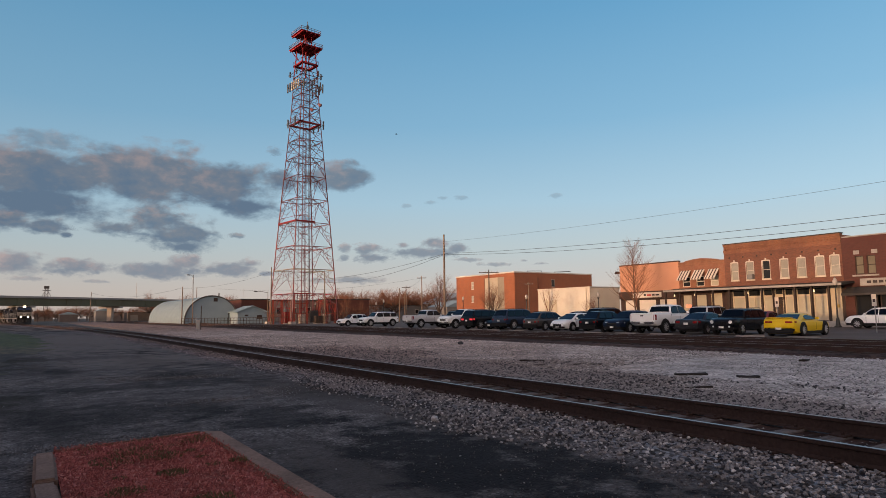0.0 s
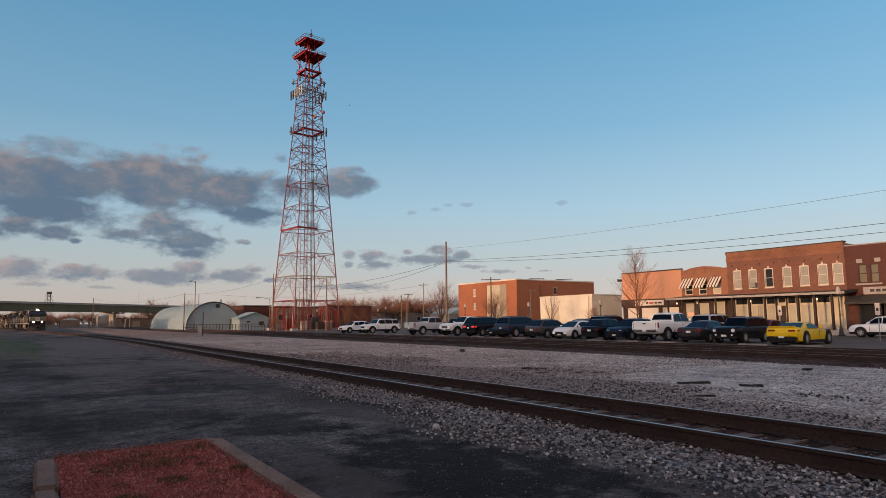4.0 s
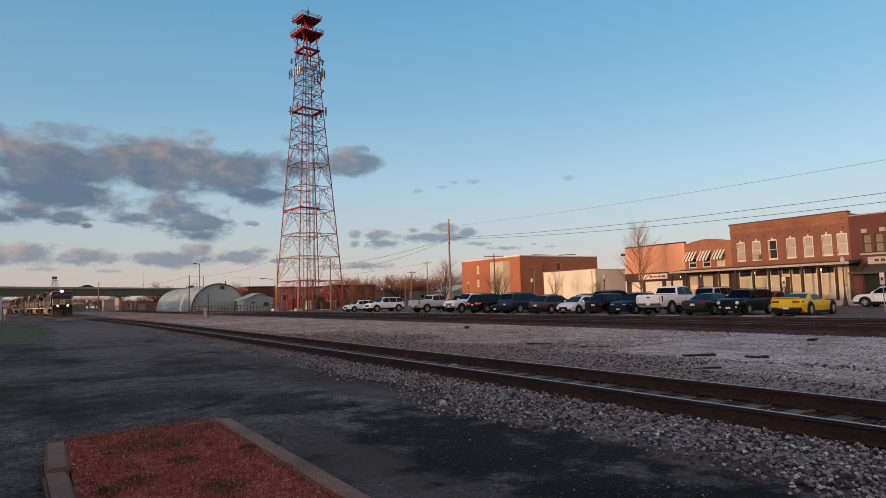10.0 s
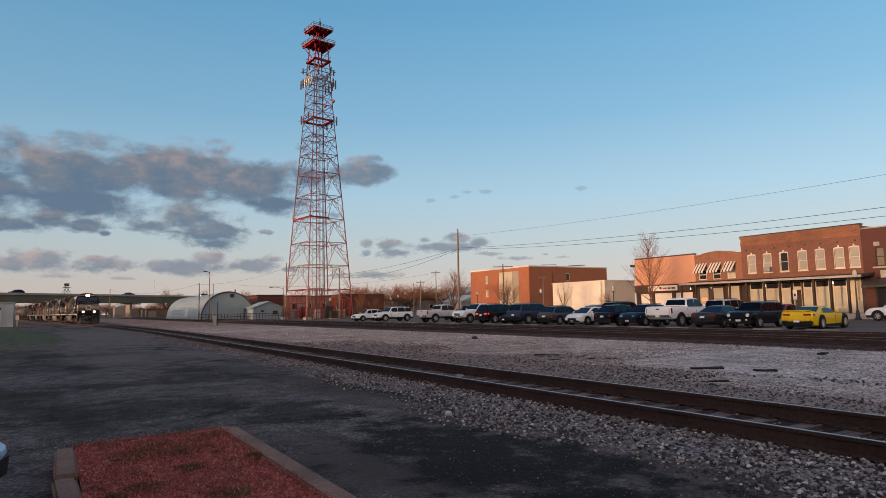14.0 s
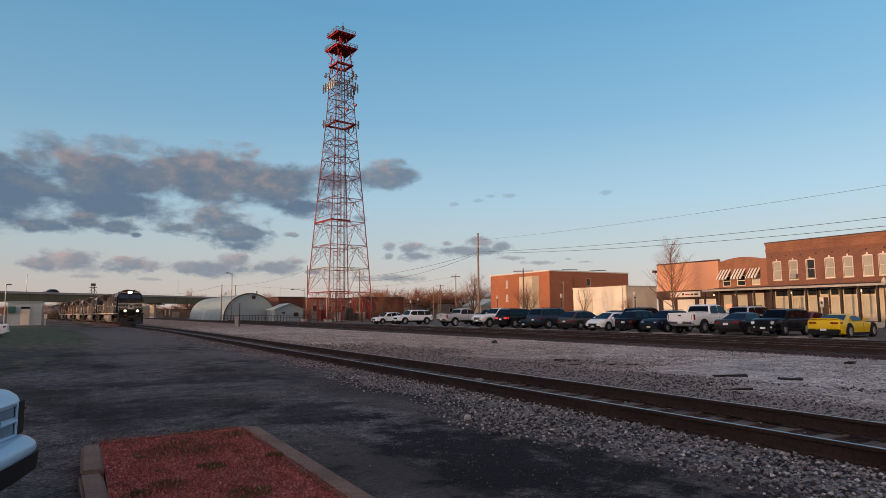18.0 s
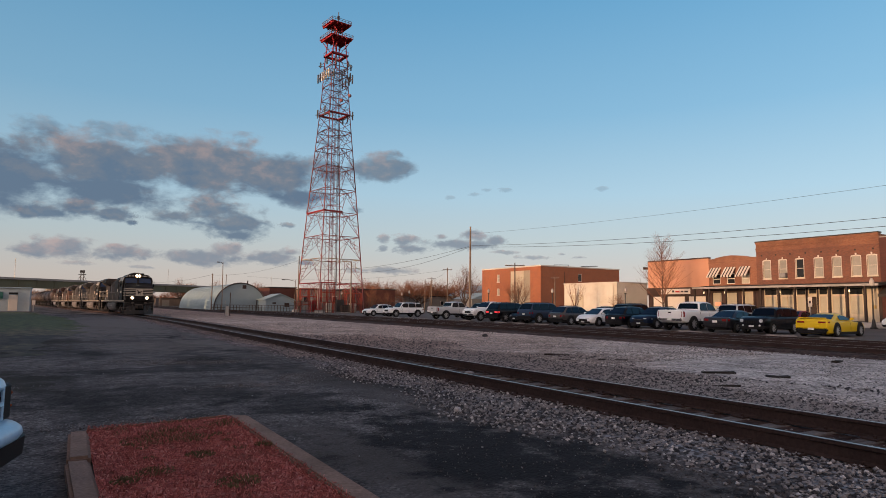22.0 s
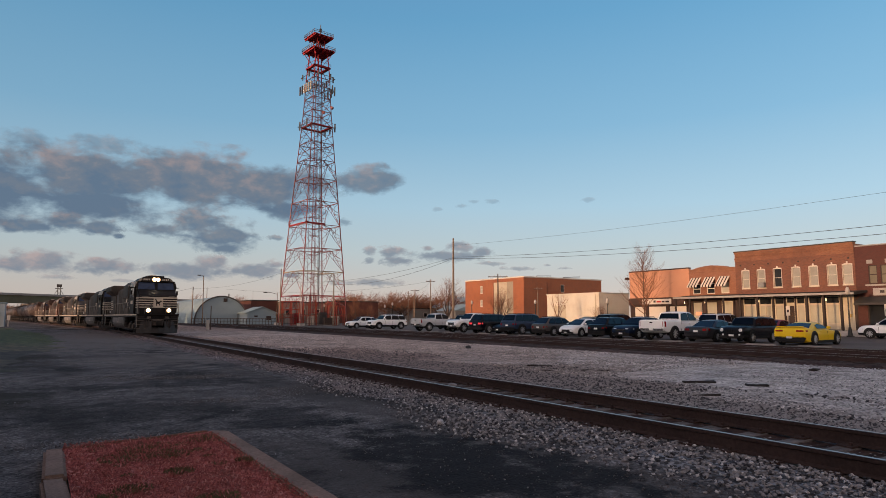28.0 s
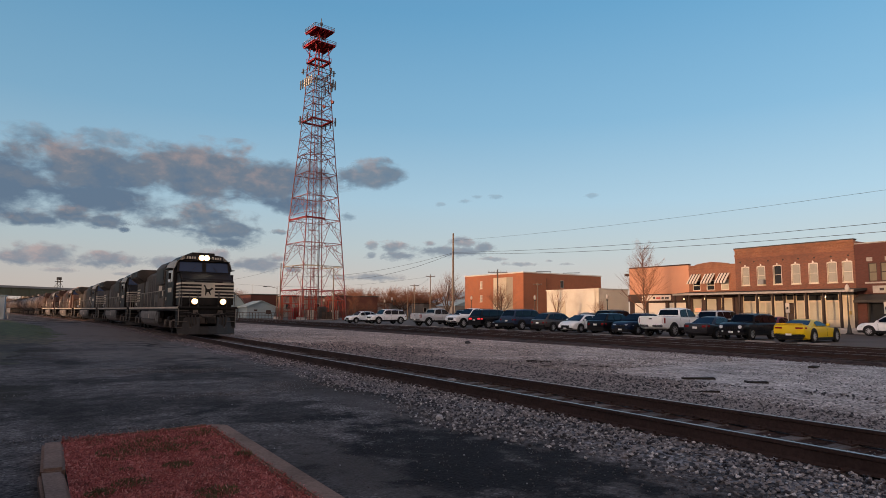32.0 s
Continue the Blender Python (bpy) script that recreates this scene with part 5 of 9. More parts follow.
for k, (a, b) in enumerate(bays):
    if k == 3:
        door = part("door", fixed(boxes((FX + 0.1, FX + 0.16, a + 0.06, b - 0.06, 0.48, 2.62)), 0.01), dark_trim, row, "dark shop door with a wreath")
        bm = bmesh.new()
        ring = [Vector((FX + 0.06, (a + b) / 2 + 0.16 * math.cos(i * 0.4754), 1.85 + 0.16 * math.sin(i * 0.4754))) for i in range(13)]
        for p, q in zip(ring, ring[1:]):
            rod(bm, p, q, 0.05, n=5)
        part("wreath", bm, mat("wreath", (0.08, 0.05, 0.03), 0.9), door)
        part("door_frame", fixed(boxes((FX + 0.05, FX + 0.2, a, a + 0.06, 0.45, 2.7), (FX + 0.05, FX + 0.2, b - 0.06, b, 0.45, 2.7), (FX + 0.05, FX + 0.2, a, b, 2.7, 2.95))), cream, row)
        window(row, FX + 0.05, a, b, 2.95, 3.55, cream, win_glass, 0.06, False)
        continue
    part("stall_panel", fixed(boxes((FX + 0.06, FX + 0.2, a, b, 0.45, 0.95), (FX + 0.03, FX + 0.06, a + 0.15, b - 0.15, 0.55, 0.85))), cream, row)
    window(row, FX + 0.05, a, b, 0.95, 2.85, cream, blind, 0.12, False)
    window(row, FX + 0.052, a, b, 2.85, 3.55, cream, win_glass, 0.07, False)
    if k == 1:
        part("mullion", fixed(boxes((FX + 0.03, FX + 0.15, (a + b) / 2 - 0.04, (a + b) / 2 + 0.04, 0.97, 2.83)), 0.008), cream, row)
part("pilaster", fixed(boxes((FX - 0.05, FX - 0.003, 27.25, 28.2, 0.4, 3.6)), 0.02), cream, row, "cream corner pilaster")
part("notice_board", fixed(boxes((FX - 0.09, FX - 0.05, 27.45, 27.8, 1.6, 1.9))), mat("brass plate", (0.4, 0.28, 0.1), 0.5, 0.5), row)
# -- canopy along the row --
canopy = thing("street_canopy", "long flat white-edged canopy on dark posts over the shop fronts", "canopy", "shop row")
part("canopy_roof", fixed(prism(bmesh.new(), [(59.45, 3.56), (59.45, 3.76), (61.95, 4.0), (61.95, 3.8)], 26.1, 44.6, "y")), roof_tar, canopy)
part("fascia", fixed(boxes((59.38, 59.45, 26.1, 44.6, 3.58, 3.78))), worn_white, canopy, "pale fascia board")
for i, y in enumerate((27.24, 28.73, 30.22, 33.37, 34.93, 36.76, 38.6, 40.6, 42.6, 44.4)):
    part("post", fixed(boxes((59.5, 59.66, y - 0.08, y + 0.08, 0.4, 3.58)), 0.01), dark_trim, canopy)
for y in (29.0, 35.4, 41.4, 44.0):
    part("lamp_globe", rod(bmesh.new(), (60.6, y, 3.1), (60.6, y, 3.3), 0.06, 0.045, n=8), bulb, canopy, "lit ceiling lamp")
    part("lamp_stem", rod(bmesh.new(), (60.6, y, 3.3), (60.6, y, 3.8), 0.02, n=5), dark_trim, canopy)
# -- the building with striped awnings --
mid = thing("brick_shop_building", "small orange brick shop with striped awnings and a curved parapet", "building", "shop row")
aw = [(42.75, 44.0), (41.0, 42.25), (39.3, 40.5)]
holes = [(a + 0.12, b - 0.12, 4.15, 5.3) for a, b in aw] + [(42.7, 44.0, 0.45, 3.3), (40.9, 42.3, 0.45, 3.3), (39.1, 40.4, 0.45, 3.3)]
part("wall", wall_with_holes(FX + 0.02, FX + 0.4, 38.6, 44.3, 3.4, 6.72, holes[:3]), brick_orange, mid)
part("shop_front_wall", wall_with_holes(FX + 0.02, FX + 0.4, 38.6, 44.3, 0.3, 3.4, holes[3:]), fascia_brown, mid, "dark brown shop front")
arc = [(38.6, 6.72), (44.3, 6.72), (44.3, 6.95), (43.6, 6.98), (43.3, 7.1), (42.4, 7.22), (41.5, 7.28), (40.6, 7.2), (39.7, 7.08), (39.3, 6.95), (38.6, 6.92)]
part("parapet", fixed(prism(bmesh.new(), arc, FX + 0.02, FX + 0.4)), brick_corbel, mid, "curved brick parapet")
part("band", fixed(boxes((FX - 0.04, FX + 0.02, 38.6, 44.3, 6.5, 6.62), (FX - 0.03, FX + 0.02, 38.6, 44.3, 3.95, 4.1))), brick_corbel, mid)
part("side_wall", boxes((FX + 0.4, 80, 44.0, 44.3, 0.3, 6.7), (79.7, 80, 38.6, 44.0, 0.3, 6.4)), brick_orange, mid)
part("roof", boxes((FX + 0.4, 79.7, 38.6, 44.0, 6.2, 6.35)), roof_tar, mid)
for k, (a, b) in enumerate(aw):
    window(mid, FX + 0.08, a + 0.12, b - 0.12, 4.15, 5.3, white_paint, blind if k == 2 else win_glass, 0.08, True)
    aw_ob = part("awning", fixed(prism(bmesh.new(), [(FX + 0.0, 6.0), (FX - 0.9, 5.0), (FX - 0.9, 4.88), (FX - 0.86, 4.88), (FX - 0.86, 4.98), (FX + 0.0, 5.94)], a, b, "y")), white_paint, mid, "striped metal window awning")
    for i in range(3):
        y = a + 0.20 + i * 0.37
        bm = prism(bmesh.new(), [(FX - 0.006, 6.014), (FX - 0.906, 5.014), (FX - 0.906, 4.88), (FX - 0.902, 4.88), (FX - 0.902, 5.006), (FX - 0.006, 6.0)], y, y + 0.13, "y")
        part("stripe", fixed(bm), awning_brown, aw_ob)
part("fascia", boxes((FX - 0.08, FX - 0.003, 38.62, 44.28, 3.32, 3.8)), fascia_brown, mid)
for k, (a, b) in enumerate(((42.7, 44.0), (40.9, 42.3), (39.1, 40.4))):
    window(mid, FX + 0.06, a, b, 0.5, 3.3, dark_trim if k < 2 else cream, blind, 0.1, False)
part("neon_sign", fixed(boxes((FX + 0.0, FX + 0.05, 42.9, 43.6, 1.8, 2.15)), 0.02), mat("red lit sign", (0.5, 0.1, 0.05), 0.5, glow=(1.0, 0.25, 0.12), glow_power=1.2), mid, "small lit red window sign")
part("notice", boxes((FX + 0.02, FX + 0.055, 41.2, 41.7, 1.3, 1.8)), ink, mid)
# -- salmon stucco building --
sal = thing("stucco_building", "flat salmon stucco building with a dark fascia and white shop front", "building", "shop row")
holes = [(50.4, 52.3, 0.45, 2.95), (47.5, 50.2, 0.45, 2.95), (44.7, 47.2, 0.45, 2.95)]
part("wall", wall_with_holes(FX, FX + 0.4, 44.3, 52.85, 3.02, 7.1, []), salmon, sal)
part("shop_front_wall", wall_with_holes(FX, FX + 0.4, 44.3, 52.85, 0.3, 3.02, holes), fascia_brown, sal, "dark brown piers between white shop windows")
part("coping", fixed(boxes((FX - 0.08, FX + 0.45, 44.3, 52.85, 7.1, 7.24)), 0.02), fascia_brown, sal)
part("side_wall", boxes((FX + 0.4, 80, 52.5, 52.85, 0.3, 7.0), (79.7, 80, 44.3, 52.5, 0.3, 6.6)), salmon, sal)
part("roof", boxes((FX + 0.4, 79.7, 44.3, 52.5, 6.5, 6.65)), roof_tar, sal)
part("fascia", fixed(boxes((FX - 0.35, FX - 0.003, 44.35, 52.8, 3.0, 3.88)), 0.02), fascia_brown, sal, "dark brown sign band")
for a, b in ((50.4, 52.3), (47.5, 50.2), (44.7, 47.2)):
    window(sal, FX + 0.05, a, b, 0.45, 2.95, dark_trim, white_paint, 0.12, False)
board = part("sign", fixed(boxes((FX - 0.45, FX - 0.35, 46.5, 50.6, 3.1, 3.72)), 0.01), white_paint, sal, "white shop sign with dark writing")
for i, (y, w, h) in enumerate(((46.75, 0.5, 0.3), (47.4, 0.35, 0.3), (47.9, 0.6, 0.3), (48.65, 0.3, 0.42))):
    part("lettering_bar", boxes((FX - 0.465, FX - 0.452, y, y + w, 3.3, 3.3 + h * 0.6)), ink_red if i == 2 else ink, board)
part("security_lamp", fixed(boxes((FX - 0.5, FX + 0.1, 52.9, 53.2, 6.2, 6.5)), 0.03), dark_trim, sal)
# -- red brick building at the end of the row, its far part out of view --
end = thing("dark_brick_building", "dark red brick shop with paired windows and a grey awning", "building", "shop row")
holes = [(25.25, 25.95, 4.55, 6.2), (24.3, 25.0, 4.55, 6.2), (20.6, 21.3, 4.55, 6.2), (19.65, 20.35, 4.55, 6.2), (20.3, 26.2, 0.6, 3.0), (12.0, 19.0, 0.6, 3.0)]
part("wall", wall_with_holes(FX, FX + 0.4, 10.0, 26.98, 0.3, 7.95, holes), brick_dark, end)
part("coping", fixed(boxes((FX - 0.06, FX + 0.45, 10.0, 26.93, 7.95, 8.06)), 0.02), worn_white, end)
part("side_wall", boxes((FX + 0.4, 82, 10.0, 10.3, 0.3, 7.9), (81.7, 82, 10.3, 26.98, 0.3, 7.5)), brick_dark, end)
part("roof", boxes((FX + 0.4, 81.7, 10.3, 26.98, 7.3, 7.45)), roof_tar, end)
for a, b in ((25.25, 25.95), (24.3, 25.0), (20.6, 21.3), (19.65, 20.35)):
    window(end, FX + 0.08, a, b, 4.55, 6.2, dark_trim, blind_dim, 0.07, True)
for y in (25.6, 24.15, 20.95, 19.5):
    part("lintel_block", fixed(boxes((FX - 0.06, FX - 0.002, y - 0.05, y + 0.42, 6.35, 6.7)), 0.015), worn_white, end)
for a, b in ((24.1, 26.2), (19.4, 21.5)):
    part("sill", fixed(boxes((FX - 0.12, FX - 0.002, a, b, 4.36, 4.5)), 0.01), worn_white, end)
board = part("sign", fixed(boxes((FX - 0.2, FX - 0.003, 19.5, 25.6, 3.5, 4.15)), 0.02), worn_white, end, "long white shop sign with dark writing")
for i in range(9):
    part("lettering_bar", boxes((FX - 0.215, FX - 0.202, 24.7 - i * 0.475, 25.05 - i * 0.475, 3.72, 3.95)), ink, board)
part("awning", fixed(prism(bmesh.new(), [(FX - 0.003, 3.42), (FX - 1.2, 2.85), (FX - 1.2, 2.65), (FX - 1.15, 2.65), (FX - 1.15, 2.8), (FX - 0.003, 3.36)], 15.0, 26.8, "y")), awning_dark, end, "grey canvas awning")
for a, b in ((24.4, 26.2), (22.4, 24.2), (20.3, 22.2), (15.5, 19.0), (12.0, 15.3)):
    window(end, FX + 0.08, a, b, 0.6, 3.0, dark_trim, win_glass, 0.08, False)
part("shop_floor", boxes((FX + 0.4, 81.7, 10.3, 26.98, 0.3, 0.4)), concrete, end)
# -- cream metal shed --
shed = thing("metal_building", "low cream corrugated metal building lit by the evening sun", "building", "shop row")
bm = bmesh.new()
out = []
n_rib = 66
for i in range(n_rib):
    y = 58.0 + 10.1 * i / n_rib
    out += [(62.0, y), (62.0, y + 0.09), (61.982, y + 0.115), (61.982, y + 0.13), (62.0, y + 0.15)]
out += [(62.0, 68.1), (62.2, 68.1), (62.2, 58.0)]
prism(bm, out, 0.0, 4.72, "z")
part("front_siding", fixed(bm), tin, shed, "ribbed metal siding")
bm = bmesh.new()
out = []
for i in range(40):
    x = 62.2 + 5.6 * i / 40
    out += [(x, 58.0), (x + 0.09, 58.0), (x + 0.1, 57.982), (x + 0.12, 57.982), (x + 0.13, 58.0)]
out += [(67.8, 58.0), (67.8, 58.2), (62.2, 58.2)]
prism(bm, out, 0.0, 4.72, "z")
part("end_siding", fixed(bm), tin, shed, "ribbed metal end wall")
part("back_wall", boxes((67.6, 67.8, 58.2, 68.1, 0, 4.7), (62.2, 67.6, 67.9, 68.1, 0, 4.7)), tin, shed)
part("roof", fixed(boxes((61.88, 67.9, 57.9, 68.2, 4.72, 4.85)), 0.02), white_paint, shed)
part("door", fixed(boxes((61.93, 61.957, 61.3, 62.0, 0, 1.9)), 0.01), white_paint, shed)
part("roll_door", fixed(boxes((61.92, 61.957, 64.2, 66.6, 0, 3.2)), 0.01), cream, shed)
part("downpipe", rod(bmesh.new(), (61.9, 58.6, 0.1), (61.9, 58.6, 4.7), 0.05, n=6), cream, shed)
# -- big plain brick building farther back --
hall = thing("brick_hall", "large plain orange-red brick building with white coping and tall panels", "building")
BX, BY = 90.5, 107.0
holes = [(122.4, 123.5, 7.3, 9.1), (122.4, 123.5, 4.1, 5.7), (110.7, 118.2, 2.0, 9.7)]
part("front_wall", wall_with_holes(BX, BX + 0.4, BY, 129.8, 0, 10.45, holes), brick_new, hall)
bm = bmesh.new()
end_holes = [(101.7, 102.9, 7.3, 9.1), (101.7, 102.9, 3.4, 5.2)]
wall = wall_with_holes(BY + 0.003, BY + 0.4, BX + 0.4, 115.2, 0, 10.45, end_holes)
for v in wall.verts:
    v.co = Vector((v.co.y, v.co.x, v.co.z))
bmesh.ops.reverse_faces(wall, faces=wall.faces)
part("end_wall", wall, brick_new, hall)
part("back_wall", boxes((114.8, 115.2, BY + 0.4, 129.8, 0, 10.4), (BX + 0.4, 114.8, 129.4, 129.8, 0, 10.4)), brick_new, hall)
part("coping", fixed(boxes((BX - 0.1, BX + 0.5, BY - 0.1, 129.9, 10.45, 10.72), (BX + 0.5, 115.3, BY - 0.1, BY + 0.5, 10.45, 10.715))), white_paint, hall)
part("roof", boxes((BX + 0.4, 114.8, BY + 0.4, 129.4, 9.9, 10.05)), roof_tar, hall)
for za, zb in ((7.3, 9.1), (4.1, 5.7)):
    window(hall, BX + 0.1, 122.4, 123.5, za, zb, white_paint, blind, 0.1, True, white_paint)
for k, (a, b) in enumerate(((115.6, 118.2), (113.2, 115.6), (110.7, 113.2))):
    part("tall_panel", fixed(boxes((BX + 0.12, BX + 0.22, a + 0.03, b - 0.03, 2.0, 9.7)), 0.01), cream if k < 2 else mat("grey panel", (0.30, 0.26, 0.2), 0.6, vary=0.1), hall, "tall flat wall panel")
for z0, z1 in ((7.3, 9.1), (3.4, 5.2)):
    w = part("window", boxes((101.7, 102.9, BY + 0.1, BY + 0.2, z0, z1)), white_paint, hall)
    part("pane", boxes((101.82, 102.78, BY + 0.08, BY + 0.1, z0 + 0.12, z1 - 0.12)), win_glass, w)
part("roof_rail", tube([(97.0, 110, 10.05), (97.0, 110, 11.15), (101.5, 110, 11.3), (101.5, 110, 10.05)], 0.07, 5), dark_trim, hall, "low pipe frame on the roof")
part("roof_rail", tube([(106.5, 111, 10.05), (106.5, 111, 11.2), (112.0, 111, 11.5)], 0.09, 5), dark_trim, hall)
part("downpipe", rod(bmesh.new(), (97.4, BY - 0.08, 0.2), (97.4, BY - 0.08, 9.4), 0.07, n=6), fascia_brown, hall)
w = part("door", boxes((104.6, 105.8, BY - 0.05, BY + 0.002, 0.0, 2.2)), worn_white, hall)
# -- pavement along the shops --
sw = part("pavement_walk", fixed(boxes((58.6, 61.98, 5, 69.0, -0.2, 0.4), (57.9, 58.6, 5, 69.0, -0.2, 0.22)), 0.02), concrete)
tagged(sw, "raised concrete walk with a kerb along the shops", "pavement", kind="structure")
# -- unseen block added beside the yard, whose long shadow lies over the tracks --
shade_wall = thing("depot_building", "long low brick block, unseen, added to shade the tracks", "building")
part("wall", boxes((-26, -14, -70, 90, -0.05, 6.0)), brick_old, shade_wall)
part("roof", fixed(boxes((-26.6, -13.4, -70.6, 90.6, 6.0, 6.3)), 0.03), roof_tar, shade_wall)

# ---- parked cars ----
tyre_m = mat("tyre rubber", (0.018, 0.018, 0.018), 0.85, vary=0.2)
rim_m = mat("alloy rim", (0.50, 0.50, 0.51), 0.35, 0.35, vary=0.1)
car_black = mat("black plastic", (0.010, 0.010, 0.011), 0.6, vary=0.2, spec=0.2)
car_glass = glass("car glass", (0.003, 0.004, 0.008), 0.03, 1.32)
lamp_clear = mat("headlamp lens", (0.88, 0.89, 0.90), 0.15, 0.2, vary=0.05)
lamp_red = mat("tail lamp lens", (0.24, 0.010, 0.010), 0.2, vary=0.05, coat=0.5)
lamp_lit = mat("lit tail lamp", (0.5, 0.02, 0.02), 0.3, glow=(1.0, 0.05, 0.06), glow_power=0.8)
chrome = mat("chrome", (0.75, 0.75, 0.76), 0.15, 1.0, vary=0.05)
plate_m = mat("pale plate", (0.82, 0.82, 0.80), 0.5, vary=0.05)


def paint(name, c, metal=0.1):
    return mat(name, c, 0.30, metal, vary=0.06, scale=1.5, coat=0.2, spec=0.15)


def wheel_pair():
    r, w = 1.0, 1.0
    bm = bmesh.new()
    prof = [(0.04, -0.08), (0.62, -0.10), (0.64, -0.5), (0.9, -0.5), (1.0, -0.38), (1.0, 0.38), (0.9, 0.5), (0.64, 0.5), (0.62, 0.10), (0.04, 0.08)]
    n = 20
    rings = [[bm.verts.new((a * math.cos(2 * math.pi * i / n), b, a * math.sin(2 * math.pi * i / n))) for i in range(n)] for a, b in prof]
    for p, q in zip(rings, rings[1:] + rings[:1]):
        for i in range(n):
            j = (i + 1) % n
            bm.faces.new((p[i], q[i], q[j], p[j]))
    tyre = piece_mesh("tyre", fixed(bm), tyre_m)
    bm = bmesh.new()
    rod(bm, (0, -0.34, 0), (0, 0.34, 0), 0.13, n=10)
    for k in range(9):
        a = 2 * math.pi * k / 9
        d, e = Vector((math.cos(a), 0, math.sin(a))), Vector((-math.sin(a), 0, math.cos(a)))
        for y0, y1 in ((-0.40, -0.30), (0.30, 0.40)):
            v = [bm.verts.new(d * u + e * q + Vector((0, y, 0))) for y in (y0, y1) for u, q in ((0.1, -0.05), (0.64, -0.075), (0.64, 0.075), (0.1, 0.05))]
            for f in ((0, 1, 2, 3), (7, 6, 5, 4), (0, 4, 5, 1), (1, 5, 6, 2), (2, 6, 7, 3), (3, 7, 4, 0)):
                bm.faces.new([v[i] for i in f])
    ring = [Vector((0.66 * math.cos(2 * math.pi * i / 20), 0, 0.66 * math.sin(2 * math.pi * i / 20))) for i in range(21)]
    for y in (-0.44, 0.44):
        for p, q in zip(ring, ring[1:]):
            rod(bm, p + Vector((0, y, 0)), q + Vector((0, y, 0)), 0.035, n=4, caps=False)
    rim = piece_mesh("rim", fixed(bm), rim_m)
    return tyre, rim


TYRE_ME, RIM_ME = wheel_pair()


def panel(bm, quad, out):
    """A thin sheet: four corners and the way it faces."""
    o = Vector(out).normalized() * 0.012
    a = [bm.verts.new(Vector(p)) for p in quad]
    b = [bm.verts.new(Vector(p) + o) for p in quad]
    bm.faces.new(a[::-1])
    bm.faces.new(b)
    for i in range(4):
        j = (i + 1) % 4
        bm.faces.new((a[i], a[j], b[j], b[i]))
    return bm


# length, width, roof, belt, hood, nose; cabin: foot of windscreen, its top, rear top, rear foot; tail height; clearance; wheel radius
KINDS = {
    "sedan": (4.90, 1.84, 1.43, 0.93, 0.91, 0.68, 1.10, 0.25, -0.95, -1.80, 1.00, 0.24, 0.35),
    "coupe": (4.72, 1.90, 1.32, 0.93, 0.87, 0.64, 0.70, -0.05, -0.85, -1.78, 1.05, 0.17, 0.375),
    "hatch": (4.36, 1.80, 1.47, 0.95, 0.95, 0.68, 1.25, 0.25, -1.35, -1.98, 1.02, 0.22, 0.34),
    "crossover": (4.55, 1.84, 1.60, 1.03, 1.01, 0.82, 1.10, 0.30, -1.45, -2.08, 1.05, 0.26, 0.37),
    "boxy": (4.42, 1.76, 1.64, 1.06, 1.06, 0.95, 0.80, 0.42, -1.95, -2.12, 1.10, 0.34, 0.39),
    "large": (5.15, 2.02, 1.88, 1.22, 1.20, 1.04, 1.05, 0.45, -2.15, -2.48, 1.24, 0.38, 0.45),
    "pickup": (6.15, 2.08, 2.00, 1.35, 1.31, 1.14, 1.18, 0.52, -0.80, -1.00, 1.42, 0.54, 0.47),
}


def bent(points, x):
    """Height on a smooth line through (x, z) pairs, x falling."""
    for (xa, za), (xb, zb) in zip(points, points[1:]):
        if x >= xb:
            u = (xa - x) / max(xa - xb, 1e-6)
            u = min(max(u, 0), 1)
            v = u * u * (3 - 2 * u)
            return za + (zb - za) * (0.5 * u + 0.5 * v)
    return points[-1][1]


def loft(sections):
    bm = bmesh.new()
    rings = [[bm.verts.new(c) for c in sec] for sec in sections]
    for a, b in zip(rings, rings[1:]):
        for i in range(len(a) - 1):
            bm.faces.new((a[i], b[i], b[i + 1], a[i + 1]))
        bm.faces.new((a[-1], b[-1], b[0], a[0]))
    bm.faces.new(rings[0])
    bm.faces.new(rings[-1][::-1])
    bmesh.ops.recalc_face_normals(bm, faces=bm.faces)
    return bm


def sheet(rows, thick):
    """A thin curved pane from rows of points, thickened along a vector."""
    bm = bmesh.new()
    o = Vector(thick)
    a = [[bm.verts.new(Vector(q)) for q in r] for r in rows]
    b = [[bm.verts.new(Vector(q) + o) for q in r] for r in rows]
    nr, nc = len(rows), len(rows[0])
    for i in range(nr - 1):
        for k in range(nc - 1):
            bm.faces.new((a[i][k], a[i + 1][k], a[i + 1][k + 1], a[i][k + 1]))
            bm.faces.new((b[i][k], b[i][k + 1], b[i + 1][k + 1], b[i + 1][k]))
    rim = [(i, 0) for i in range(nr)] + [(nr - 1, k) for k in range(1, nc)] + [(i, nc - 1) for i in range(nr - 2, -1, -1)] + [(0, k) for k in range(nc - 2, 0, -1)]
    for (i, k), (u, v) in zip(rim, rim[1:] + rim[:1]):
        bm.faces.new((a[i][k], b[i][k], b[u][v], a[u][v]))
    bmesh.ops.recalc_face_normals(bm, faces=bm.faces)
    return bm


